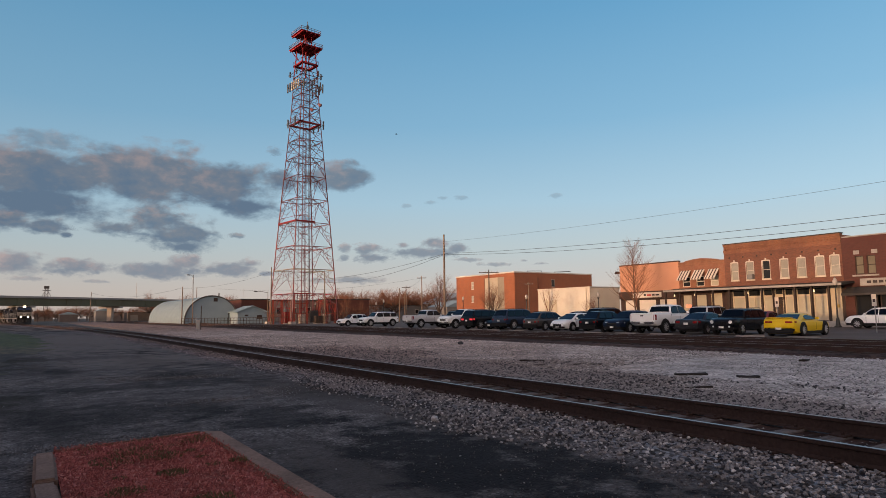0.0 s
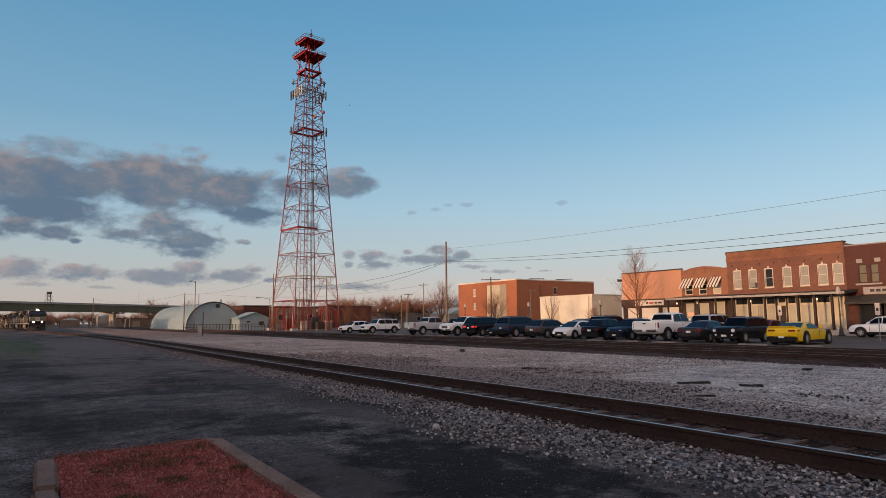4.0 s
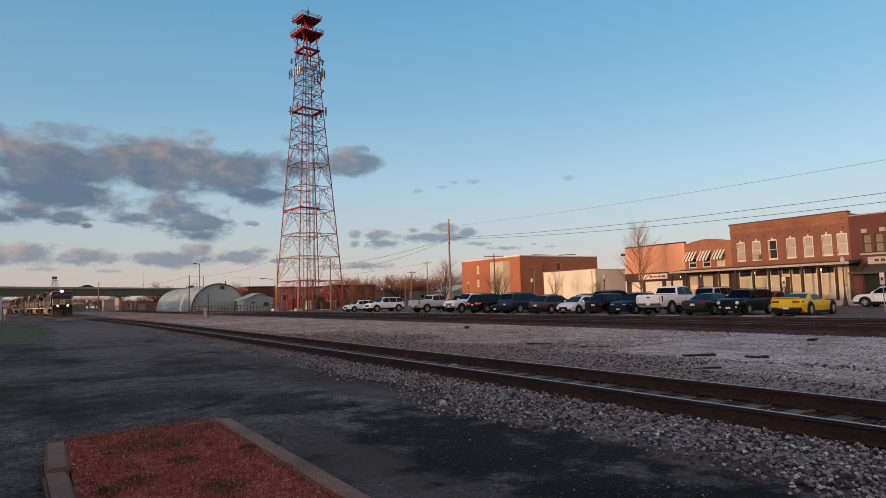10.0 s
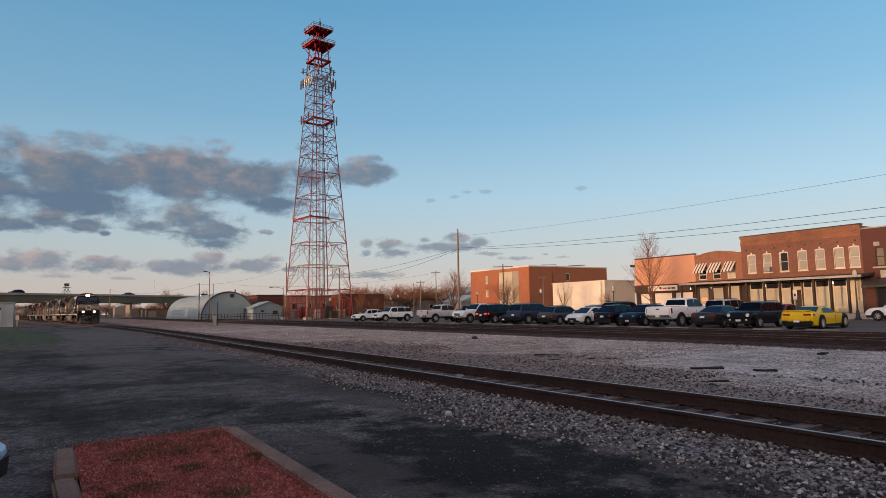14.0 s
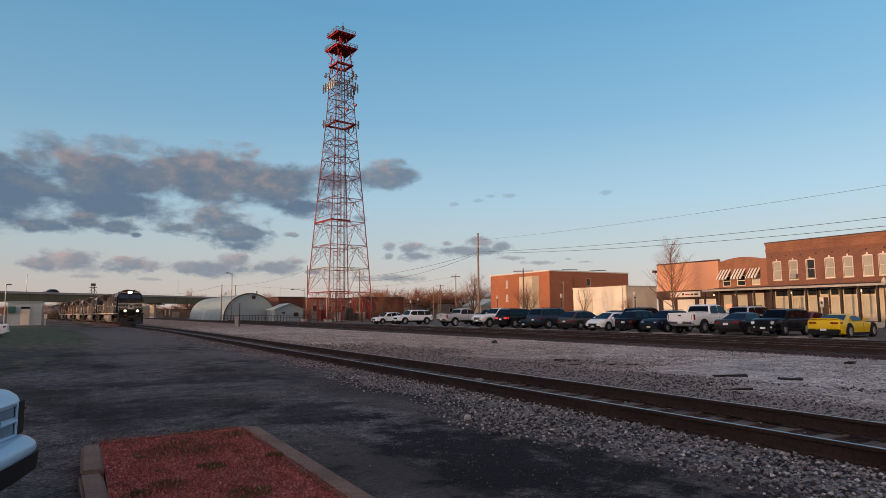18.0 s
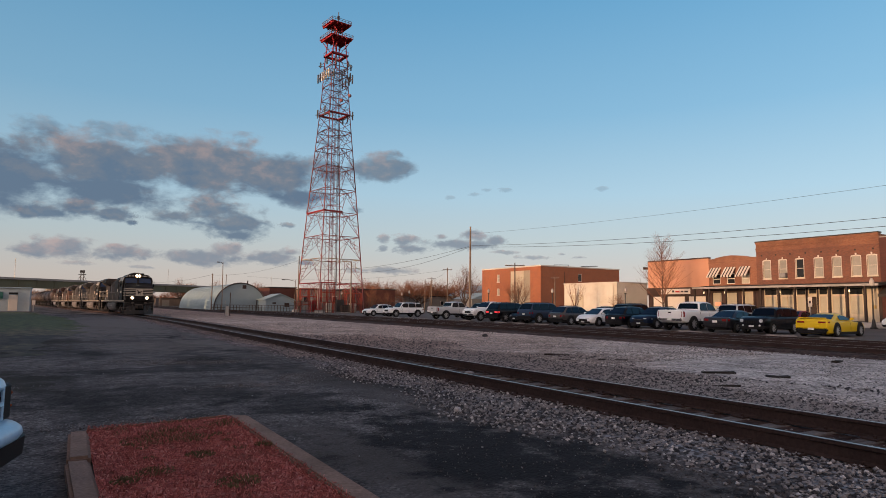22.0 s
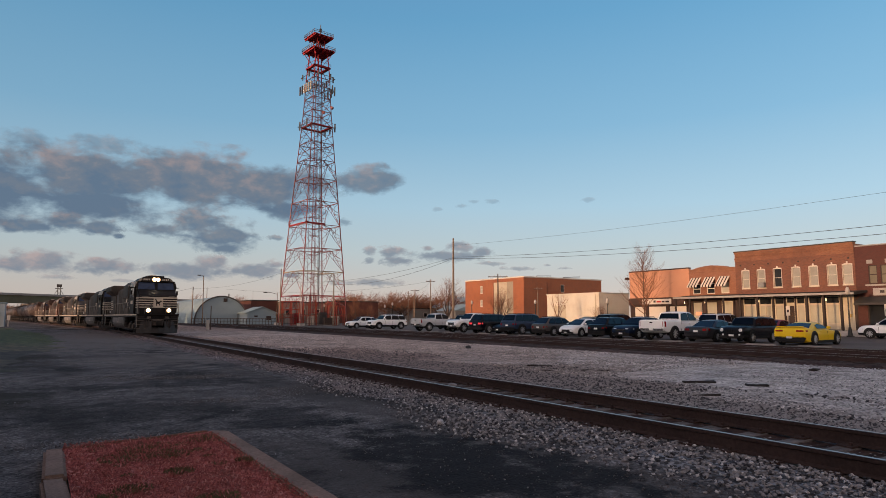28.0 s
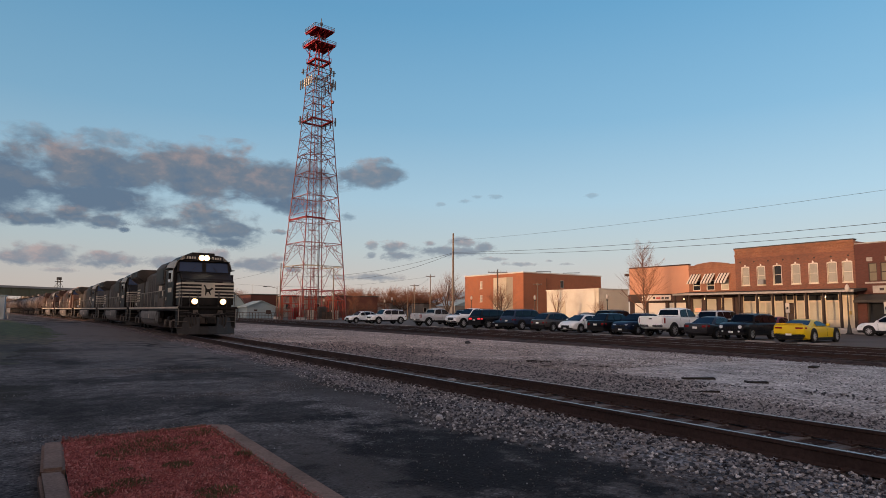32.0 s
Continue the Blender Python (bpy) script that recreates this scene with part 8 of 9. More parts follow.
def tank_car(label, shell_m):
    tk = thing("tank_car", label, "tank car", "train")
    bm = bmesh.new()
    n, rings = 24, []
    for x, r in ((-7.1, 0.35), (-7.0, 0.95), (-6.7, 1.32), (-6.3, 1.47), (-6.0, 1.5), (6.0, 1.5), (6.3, 1.47), (6.7, 1.32), (7.0, 0.95), (7.1, 0.35)):
        rings.append([bm.verts.new((x, r * math.cos(2 * math.pi * i / n), 2.75 + r * math.sin(2 * math.pi * i / n))) for i in range(n)])
    for a, b in zip(rings, rings[1:]):
        for i in range(n):
            bm.faces.new((a[i], a[(i + 1) % n], b[(i + 1) % n], b[i]))
    bm.faces.new(rings[0])
    bm.faces.new(rings[-1][::-1])
    part("shell", fixed(bm), shell_m, tk, smooth=True)
    for x in (-3.5, 0.0, 3.5):
        ring = bmesh.new()
        pts = [Vector((x, 1.515 * math.cos(2 * math.pi * i / 24), 2.75 + 1.515 * math.sin(2 * math.pi * i / 24))) for i in range(25)]
        for p, q in zip(pts, pts[1:]):
            rod(ring, p, q, 0.03, n=4)
        part("band", ring, iron, tk)
    part("sill", fixed(boxes((-7.6, 7.6, -0.35, 0.35, 0.95, 1.3), (-7.4, -4.6, -1.2, 1.2, 1.28, 1.5), (4.6, 7.4, -1.2, 1.2, 1.28, 1.5)), 0.02), iron, tk)
    part("valve_dome", rod(bmesh.new(), (0, 0, 4.2), (0, 0, 4.65), 0.55, n=16), shell_m, tk)
    part("walkway", fixed(boxes((-1.5, 1.5, -0.9, 0.9, 4.2, 4.26))), iron, tk)
    for s in (-1, 1):
        part("walk_rail", tube([(-1.5, s * 0.9, 4.26), (-1.5, s * 0.9, 5.0), (1.5, s * 0.9, 5.0), (1.5, s * 0.9, 4.26)], 0.03, 5), loco_grey, tk)
        part("ladder", tube([(-0.25, s * 1.58, 1.4), (-0.25, s * 1.62, 3.0), (-0.25, s * 0.95, 4.26)], 0.03, 5), loco_grey, tk)
        part("side_rail", tube([(-7.4, s * 1.3, 1.5), (-7.4, s * 1.3, 2.3), (-4.7, s * 1.3, 2.3), (-4.7, s * 1.3, 1.5)], 0.025, 5), loco_grey, tk)
    for x in (-5.2, 5.2):
        bogie(tk, x, (-0.89, 0.89))
    coupler(tk, 7.8, 1)
    coupler(tk, -7.8, -1)
    return tk


TRAIN = []      # vehicle, distance of its middle behind the lead unit's headlamp
at = 8.85
lead = loco("black diesel locomotive with white nose stripes and burning lamps", hood_black, loco_black, loco_white, lit=True)
TRAIN.append((lead, at))
mates = [loco("second black diesel locomotive with white hood stripes", hood_black, loco_black, loco_white)]
mates.append(loco("dark diesel locomotive with a pale grey cab", hood_black, loco_grey, loco_white))
mates.append(loco("dusty brown diesel locomotive with a faded orange cab", loco_brown, loco_orange, loco_white, nose=False))
mates.append(loco("dusty brown diesel locomotive, last of the engines", loco_brown, loco_brown, loco_white, nose=False))
for m in mates:
    at += 22.35
    TRAIN.append((m, at))
at += 11.2 + 8.2
tank_a = tank_car("dusty brown tank car behind the engines", tank_brown)
tank_b = tank_car("dusty white tank car in the train", tank_grey)
TRAIN.append((tank_a, at))
for k in range(1, 11):
    at += 16.3
    c = tank_b if k == 1 else copy_thing(tank_b if k % 4 else tank_a, pose(0, 0, 0))
    TRAIN.append((c, at))

# ---- bare trees ----
bark = mat("grey-brown bark", (0.105, 0.075, 0.06), 0.95, vary=0.3, scale=3)
twig_m = mat("bare twigs", (0.185, 0.085, 0.052), 0.95, vary=0.3, scale=2)


def branches(bm, p, way, length, r, depth, rs, spread, out, rise=0.2):
    """Grow a limb in bent steps, and smaller limbs from it."""
    steps_n = 3 if depth > 1 else 2
    for k in range(steps_n):
        way = (way + Vector((rs.uniform(-1, 1), rs.uniform(-1, 1), rs.uniform(rise - 0.5, rise + 0.5))) * 0.16).normalized()
        q = p + way * (length / steps_n)
        r2 = r * 0.80
        rod(out if depth < 3 else bm, p, q, r, r2, n=4 if depth > 1 else 3, caps=False)
        p, r = q, r2
        if depth > 0:
            for _ in range(rs.choice((1, 2, 2)) if k else rs.choice((0, 1))):
                turn = Vector((rs.uniform(-1, 1), rs.uniform(-1, 1), rs.uniform(rise - 0.35, rise + 0.4)))
                branches(bm, p, (way + turn * spread).normalized(), length * rs.uniform(0.55, 0.78), r * 0.62, depth - 1, rs, spread, out, rise)
    if depth > 0:
        branches(bm, p, way, length * 0.7, r * 0.8, depth - 1, rs, spread, out, rise)


def bare_tree(x, y, z, h, seed, label, depth=4, spread=0.8, trunk=0.11, group="bare trees", flare=0.42, limbs=4):
    rs = random.Random(seed)
    tr = thing("tree", label, "tree", group, pose(x, y, z))
    wood, twigs = bmesh.new(), bmesh.new()
    rod(wood, (0, 0, -0.1), (0, 0, h * 0.22), trunk * 1.25, trunk, n=8)
    for k in range(limbs):
        a = k * 6.283 / limbs + rs.uniform(-0.4, 0.4)
        branches(wood, Vector((0, 0, h * (0.18 + 0.05 * k / limbs))), Vector((flare * math.cos(a), flare * math.sin(a), 1)).normalized(), h * 0.27, trunk * 0.62, depth - 1, rs, spread, twigs)
    branches(wood, Vector((0, 0, h * 0.22)), Vector((0, 0, 1)), h * 0.30, trunk * 0.9, depth, rs, spread * 0.8, twigs)
    part("trunk", wood, bark, tr)
    tagged(part("crown", twigs, twig_m, tr, "bare branching twigs"), kind="stuff")
    return tr


def leader_tree(x, y, z, h, seed, label):
    """A young street tree: one straight stem with rising limbs that shorten toward the top."""
    rs = random.Random(seed)
    tr = thing("tree", label, "tree", "bare trees", pose(x, y, z))
    wood, twigs = bmesh.new(), bmesh.new()
    p, r = Vector((0, 0, -0.1)), 0.135
    for k in range(12):
        q = Vector((0.05 * rs.uniform(-1, 1), 0.05 * rs.uniform(-1, 1), h * (k + 1) / 12))
        rod(wood, p, q, r, r * 0.83, n=7, caps=False)
        p, r = q, r * 0.83
    for k in range(54):
        u = (k / 53) ** 0.9
        at, a = Vector((0, 0, h * (0.20 + 0.76 * u))), k * 2.4 + rs.uniform(-0.5, 0.5)
        way = Vector((math.cos(a), math.sin(a), 0.75 + 0.5 * u)).normalized()
        branches(wood, at, way, h * (0.235 - 0.15 * u) * rs.uniform(0.8, 1.2), 0.05 * (1 - 0.6 * u), 2, rs, 0.75, twigs, 0.3)
    part("trunk", wood, bark, tr)
    tagged(part("crown", twigs, twig_m, tr, "bare branching twigs"), kind="stuff")


leader_tree(56.6, 46.3, -0.05, 8.9, 23, "tall bare street tree in front of the salmon building")
bare_tree(61.0, 77.5, -0.05, 6.0, 6, "spreading bare tree in front of the brick hall", 5, 1.1, 0.17, flare=0.7, limbs=5)
bare_tree(60.0, 91.5, -0.05, 8.2, 7, "spreading bare tree beside the utility pole", 5, 1.0, 0.2, flare=0.7, limbs=5)
bare_tree(57.5, 61.2, -0.05, 5.8, 8, "slim bare tree by the cream metal building", 3, 0.5, 0.07)
bare_tree(58.0, 54.3, -0.05, 3.6, 9, "small bare tree by the cream metal building", 4, 1.0, 0.07)
for tx, ty, th, seed in ((54.4, 365.0, 15.0, 61), (60.0, 372.0, 13.0, 64), (73.0, 363.0, 13.5, 62), (99.0, 385.0, 14.0, 63), (106.0, 392.0, 14.0, 65)):
    bare_tree(tx, ty, 0.0, th, seed, "distant bare tree beyond the overpass", 5, 1.15, 0.6, flare=1.0, limbs=9)
for k, (tx, ty, th) in enumerate(((50.6, 108.5, 4.6), (52.4, 107.0, 3.8), (54.0, 110.0, 4.9), (47.6, 104.6, 3.2), (36.0, 108.6, 3.4), (55.8, 108.0, 3.6))):
    bare_tree(tx, ty, 0.0, th, 80 + k, "reddish bare shrub beside the tower yard", 4, 1.2, 0.06, "bare shrubs", 0.9, 6)
bare_tree(49.0, 106.0, 0.05, 6.0, 10, "bare shrub-like tree beside the tower", 4, 1.0, 0.1)

# far woods behind the town: one mesh of bare crowns
woods_b, woods_t = bmesh.new(), bmesh.new()
rs = random.Random(31)
for k in range(270):
    az = rs.uniform(23.8, 37.0) if k < 96 else rs.uniform(-7.0, 20.0)
    d = rs.uniform(190, 260) if k < 96 else rs.uniform(330, 480)
    h = d * math.tan(radians(rs.uniform(1.3, 2.75) if k < 96 else rs.uniform(0.45, 1.25))) + 1.5
    x, y = d * math.sin(radians(az)), d * math.cos(radians(az))
    w0, t0 = bmesh.new(), bmesh.new()
    rod(w0, (0, 0, 0), (0, 0, h * 0.3), h * 0.02, h * 0.016, n=5)
    for j in range(5):
        a = j * 1.257 + rs.uniform(-0.4, 0.4)
        branches(w0, Vector((0, 0, h * (0.20 + 0.05 * j))), Vector((math.cos(a), math.sin(a), 0.75)).normalized(), h * 0.30, h * 0.026, 3, rs, 1.25, t0, -0.05)
    branches(w0, Vector((0, 0, h * 0.3)), Vector((0, 0, 1)), h * 0.26, h * 0.018, 3, rs, 1.1, t0, -0.05)
    for src, dst in ((w0, woods_b), (t0, woods_t)):
        for v in src.verts:
            v.co += Vector((x, y, -0.1))
        me = bpy.data.meshes.new("tmp")
        src.to_mesh(me)
        src.free()
        dst.from_mesh(me)
        bpy.data.meshes.remove(me)
tagged(part("trees", woods_b, bark), "bare winter trees behind the town", "trees", kind="stuff")
tagged(part("trees", woods_t, twig_m), "bare winter crowns behind the town", "trees", kind="stuff")

# ---- poles, lamps, signs, wires ----
pole_wood = mat("weathered pole wood", (0.20, 0.15, 0.115), 0.9, vary=0.3, scale=2, fine=20)
pole_dark = mat("dark pole wood", (0.08, 0.06, 0.05), 0.9, vary=0.3, scale=2)
post_black = mat("black lamp post", (0.022, 0.022, 0.022), 0.5, 0.2, vary=0.2)
globe_m = mat("frosted lamp globe", (0.40, 0.37, 0.34), 0.4, vary=0.05)
wire_m = mat("black cable", (0.02, 0.02, 0.02), 0.6)


def utility_pole(x, y, h, label, arm=0.0, arm_turn=0.0, r=0.14, lamp=0.0, material=None, lean=0.0):
    po = thing("utility_pole", label, "utility pole", "utility poles", pose(x, y, 0, 0, lean, arm_turn))
    part("shaft", rod(bmesh.new(), (0, 0, -0.2), (0, 0, h), r, r * 0.65, n=9), material or pole_wood, po)
    if arm:
        part("crossarm", fixed(boxes((-arm / 2, arm / 2, -0.06, 0.06, h - 0.55, h - 0.42))), pole_dark, po)
        for k in (-0.45, -0.15, 0.15, 0.45):
            part("insulator", rod(bmesh.new(), (k * arm, 0, h - 0.42), (k * arm, 0, h - 0.22), 0.05, n=6), globe_m, po)
    if lamp:
        part("lamp_arm", tube([(0, 0, h - 0.3), (lamp * 0.6, 0, h), (lamp, 0, h)], 0.04, 5), pole_dark, po)
        part("lamp_head", fixed(boxes((lamp - 0.1, lamp + 0.5, -0.12, 0.12, h - 0.1, h + 0.06)), 0.03), loco_grey, po)
    return po


utility_pole(42.2, 63.1, 11.2, "tall weathered wooden pole behind the parked cars", 0, 0, 0.15)
utility_pole(79.0, 128.0, 10.6, "wooden pole with a crossarm beyond the lot", 2.2, -32)
utility_pole(86.0, 147.5, 9.2, "distant wooden pole with a crossarm", 2.4, -30)
utility_pole(37.0, 112.6, 10.4, "wooden pole at the corner of the tower yard", 0, 0, 0.13)
utility_pole(36.7, 113.5, 6.0, "short street light pole beside the tower", 0, 170, 0.07, 2.0)
utility_pole(43.0, 102.0, 9.0, "wooden pole in front of the tower", 0, 0, 0.13)
utility_pole(39.5, 109.0, 7.6, "thin steel pole inside the tower yard", 0, 0, 0.07, 0, globe_m)
utility_pole(44.0, -5.0, 10.0, "tall wooden pole beside the lot carrying cables", 0, 0, 0.15)
utility_pole(24.6, 118.0, 9.0, "slim street light pole beside the arched hut", 0, 200, 0.09, 0.7, None, 0.8)
utility_pole(24.6, 127.5, 7.3, "wooden pole in front of the arched hut", 0, 0, 0.12)
utility_pole(66.5, 85.5, 9.0, "wooden pole with a crossarm before the brick hall", 3.4, -38, 0.14, 0, pole_dark)
utility_pole(76.0, 86.0, 6.0, "short wooden pole before the brick hall", 0, 0, 0.1)
utility_pole(92.0, 104.0, 8.2, "pole with a small crossarm at the brick hall's end", 1.8, -42, 0.1)
utility_pole(59.5, 104.6, 6.5, "thin wooden pole beyond the white suvs", 0, 0, 0.09)
utility_pole(80.0, 138.0, 7.0, "thin wooden pole beyond the pickup", 0, 0, 0.09)
utility_pole(-8.8, 109.0, 6.0, "grey pole with a lamp beside the small shed", 0, 0, 0.09, 0.15, globe_m)
utility_pole(16.0, 220.0, 9.5, "distant wooden pole near the overpass", 0, 0, 0.13)
utility_pole(32.0, 150.0, 8.2, "wooden pole behind the arched hut", 0, 0, 0.1)


def street_lamp(x, y, h, label="black street lamp post with a frosted acorn globe"):
    la = thing("street_lamp", label, "street lamp", "street lamps", pose(x, y, -0.05))
    part("base", fixed(boxes((-0.22, 0.22, -0.22, 0.22, 0, 0.12)), 0.02), post_black, la)
    part("foot", rod(bmesh.new(), (0, 0, 0.1), (0, 0, 0.8), 0.19, 0.10, n=10), post_black, la)
    part("shaft", rod(bmesh.new(), (0, 0, 0.7), (0, 0, h - 0.75), 0.075, 0.05, n=8), post_black, la)
    part("collar", rod(bmesh.new(), (0, 0, h - 0.8), (0, 0, h - 0.65), 0.09, 0.16, n=10), post_black, la)
    bm = bmesh.new()
    prof = [(0.10, -0.6), (0.17, -0.47), (0.18, -0.3), (0.12, -0.1), (0.04, 0.0)]
    for (a, b), (c, d) in zip(prof, prof[1:]):
        rod(bm, (0, 0, h + b), (0, 0, h + d), a, c, n=12, caps=False)
    part("globe", bm, globe_m, la, "frosted acorn globe")
    part("finial", rod(bmesh.new(), (0, 0, h), (0, 0, h + 0.12), 0.03, 0.01, n=6), post_black, la)


for x, y, h in ((56.5, 25.3, 4.15), (56.2, 21.3, 3.75), (57.0, 80.0, 4.2), (57.0, 52.0, 3.9), (57.0, 109.5, 4.0), (57.0, 106.4, 4.4), (57.0, 65.0, 4.0), (49.0, 121.0, 4.2)):
    street_lamp(x, y, h)


def road_sign(x, y, h, w, turn, label, face):
    sg = thing("road_sign", label, "sign", "signs", pose(x, y, -0.05, 0, 0, turn))
    part("post", rod(bmesh.new(), (0, 0, 0), (0, 0, h), 0.035, n=6), mat("galvanised post", (0.3, 0.3, 0.3), 0.5, 0.5), sg)
    pl = part("plate", fixed(boxes((-0.035, -0.02, -w / 2, w / 2, h - 0.75, h)), 0.004), face, sg)
    part("lettering_bar", boxes((-0.04, -0.036, -w * 0.25, w * 0.25, h - 0.5, h - 0.3)), ink, pl)


road_sign(45.0, 17.9, 2.45, 0.34, -20, "white sign on a post at the lot's edge", white_paint)
road_sign(48.5, 26.0, 2.5, 0.4, -20, "small white sign behind the black suv", white_paint)
road_sign(22.3, 104.5, 1.9, 0.35, -10, "white marker post beside the far track", white_paint)


mast = thing("signal_post", "thin dark post with a pale box beside the far track", "post", "", pose(16.4, 75.5, 0.03))
part("post", rod(bmesh.new(), (0.25, 0, 0), (0.25, 0, 2.75), 0.05, n=6), pole_dark, mast)
part("box", fixed(boxes((-0.22, 0.10, -0.15, 0.15, 0.0, 1.15)), 0.02), globe_m, mast, "pale weathered box")
part("bracket", boxes((0.1, 0.26, -0.03, 0.03, 0.75, 0.82)), pole_dark, mast)


def cable(points_list, sag, label, r=0.02):
    a, b = (Vector(p) for p in points_list[0])
    pts = [a.lerp(b, i / 14) - Vector((0, 0, sag * 4 * (i / 14) * (1 - i / 14))) for i in range(15)]
    tagged(part("overhead_cable", tube(pts, r, 4), wire_m), label, "cable", "overhead cables")


cable([((42.2, 63.1, 8.85), (44.0, -5.0, 7.5))], 0.8, "black overhead cable above the parked cars")
cable([((42.2, 63.1, 8.7), (44.0, -5.0, 6.95))], 0.95, "lower black overhead cable above the parked cars")
cable([((42.2, 63.1, 10.3), (41.0, -5.0, 9.0))], 0.6, "thin overhead cable high above the lot", 0.010)
cable([((42.2, 63.1, 8.8), (37.0, 112.6, 8.2))], 1.3, "cable from the tall pole to the tower yard")
cable([((42.2, 63.1, 8.7), (43.0, 102.0, 7.2))], 1.0, "lower cable from the tall pole to the tower yard")
cable([((37.0, 112.6, 9.6), (24.6, 127.5, 7.0))], 0.8, "cable from the tower yard to the arched hut", 0.016)
cable([((24.6, 127.5, 7.1), (16.0, 220.0, 9.2))], 1.5, "cable from the arched hut toward the overpass", 0.02)
cable([((79.0, 128.0, 10.1), (40.0, 165.0, 8.6))], 1.6, "cable from the far poles past the tower", 0.02)
cable([((79.0, 128.0, 10.1), (86.0, 147.5, 8.8))], 0.6, "cable between the far poles", 0.02)

# ---- arched huts, small house, fence, yard ----
hut_m = mat("pale blue-white arched metal", (0.255, 0.33, 0.36), 0.6, 0.0, vary=0.12, scale=0.5, dirt=(0.22, 0.27, 0.28), dirt_amount=0.4)
hut_end = mat("pale blue hut end", (0.25, 0.32, 0.355), 0.7, vary=0.1, scale=0.5)
hut = thing("arched_hut", "long pale arched metal hut with a small gable vent", "hut")
HX, HY, HR = 31.7, 134.0, 5.35


def arch_pts(r, n=24):
    return [(HX - r * math.cos(math.pi * i / n), 5.72 * (r / HR) * math.sin(math.pi * i / n) ** 0.92) for i in range(n + 1)]


bm = bmesh.new()
for k in range(36):
    y0, y1 = HY + k * 1.25, HY + (k + 1) * 1.25
    for rr, a, b in ((HR + 0.012, y0, y0 + 0.12), (HR, y0 + 0.12, y1)):
        p = arch_pts(rr)
        lo = [bm.verts.new((x, a, z)) for x, z in p]
        hi = [bm.verts.new((x, b, z)) for x, z in p]
        for i in range(len(p) - 1):
            bm.faces.new((lo[i], lo[i + 1], hi[i + 1], hi[i]))
part("shell", bm, hut_m, hut, "ribbed arched shell")
part("end_wall", fixed(prism(bmesh.new(), arch_pts(HR - 0.02), HY + 0.15, HY + 0.3, "y")), hut_end, hut)
part("end_wall", fixed(prism(bmesh.new(), arch_pts(HR - 0.02), HY + 44.7, HY + 44.9, "y")), hut_end, hut)
rim = bmesh.new()
p = arch_pts(HR + 0.06)
for a, b in zip(p, p[1:]):
    rod(rim, (a[0], HY, a[1]), (b[0], HY, b[1]), 0.13, n=5)
part("rim", rim, loco_grey, hut, "dark rim round the arched end")
part("vent", fixed(boxes((HX + 0.3, HX + 1.1, HY + 0.08, HY + 0.15, 4.6, 5.35)), 0.02), dark_trim, hut)
part("door", fixed(boxes((HX + 3.4, HX + 4.3, HY + 0.09, HY + 0.15, 0, 2.1)), 0.02), hut_m, hut)
part("door_frame", fixed(boxes((HX + 3.3, HX + 3.4, HY + 0.06, HY + 0.15, 0, 2.2), (HX + 4.3, HX + 4.4, HY + 0.06, HY + 0.15, 0, 2.2), (HX + 3.4, HX + 4.3, HY + 0.06, HY + 0.15, 2.1, 2.2))), dark_trim, hut)
part("flue", rod(bmesh.new(), (HX + 1.8, HY + 2, 5.1), (HX + 1.8, HY + 2, 6.4), 0.12, n=7), dark_trim, hut)

house = thing("small_house", "small white gabled outbuilding with a dark window", "house")
part("wall", fixed(prism(bmesh.new(), [(35.3, 0), (41.2, 0), (41.2, 2.35), (38.3, 3.5), (35.3, 2.35)], 128.0, 134.0, "y")), hut_end, house)
for s, (xa, za), (xb, zb) in ((0, (38.3, 3.52), (34.9, 2.22)), (1, (38.3, 3.52), (41.6, 2.22))):
    part("roof", fixed(prism(bmesh.new(), [(xa, za), (xb, zb), (xb, zb + 0.12), (xa, za + 0.12)], 127.7, 134.3, "y")), hut_m, house)
part("window", fixed(boxes((39.2, 40.2, 127.9, 128.0, 0.9, 1.7)), 0.01), dark_trim, house)
part("window", fixed(boxes((36.7, 37.4, 127.9, 128.0, 1.5, 1.8)), 0.01), dark_trim, house)

fence = thing("fence", "low dark pipe fence along the far track", "fence")
for k in range(30):
    a = k / 29
    part("post", rod(bmesh.new(), (24 + 15.5 * a, 124.5 - 7 * a, 0), (24 + 15.5 * a, 124.5 - 7 * a, 1.25), 0.05, n=5), pole_dark, fence)
for z in (0.7, 1.2):
    part("rail", rod(bmesh.new(), (24, 124.5, z), (39.5, 117.5, z), 0.04, n=5), pole_dark, fence)
yard = thing("fence", "wire fence round the tower yard on thin posts", "fence")
for k in range(26):
    part("post", rod(bmesh.new(), (34.5 + k * 0.75, 105.5 - k * 0.12, 0), (34.5 + k * 0.75, 105.5 - k * 0.12, 2.0), 0.03, n=5), pole_dark, yard)
for z in (0.4, 1.2, 1.95):
    part("rail", rod(bmesh.new(), (34.5, 105.5, z), (53.3, 102.5, z), 0.02, n=5), pole_dark, yard)

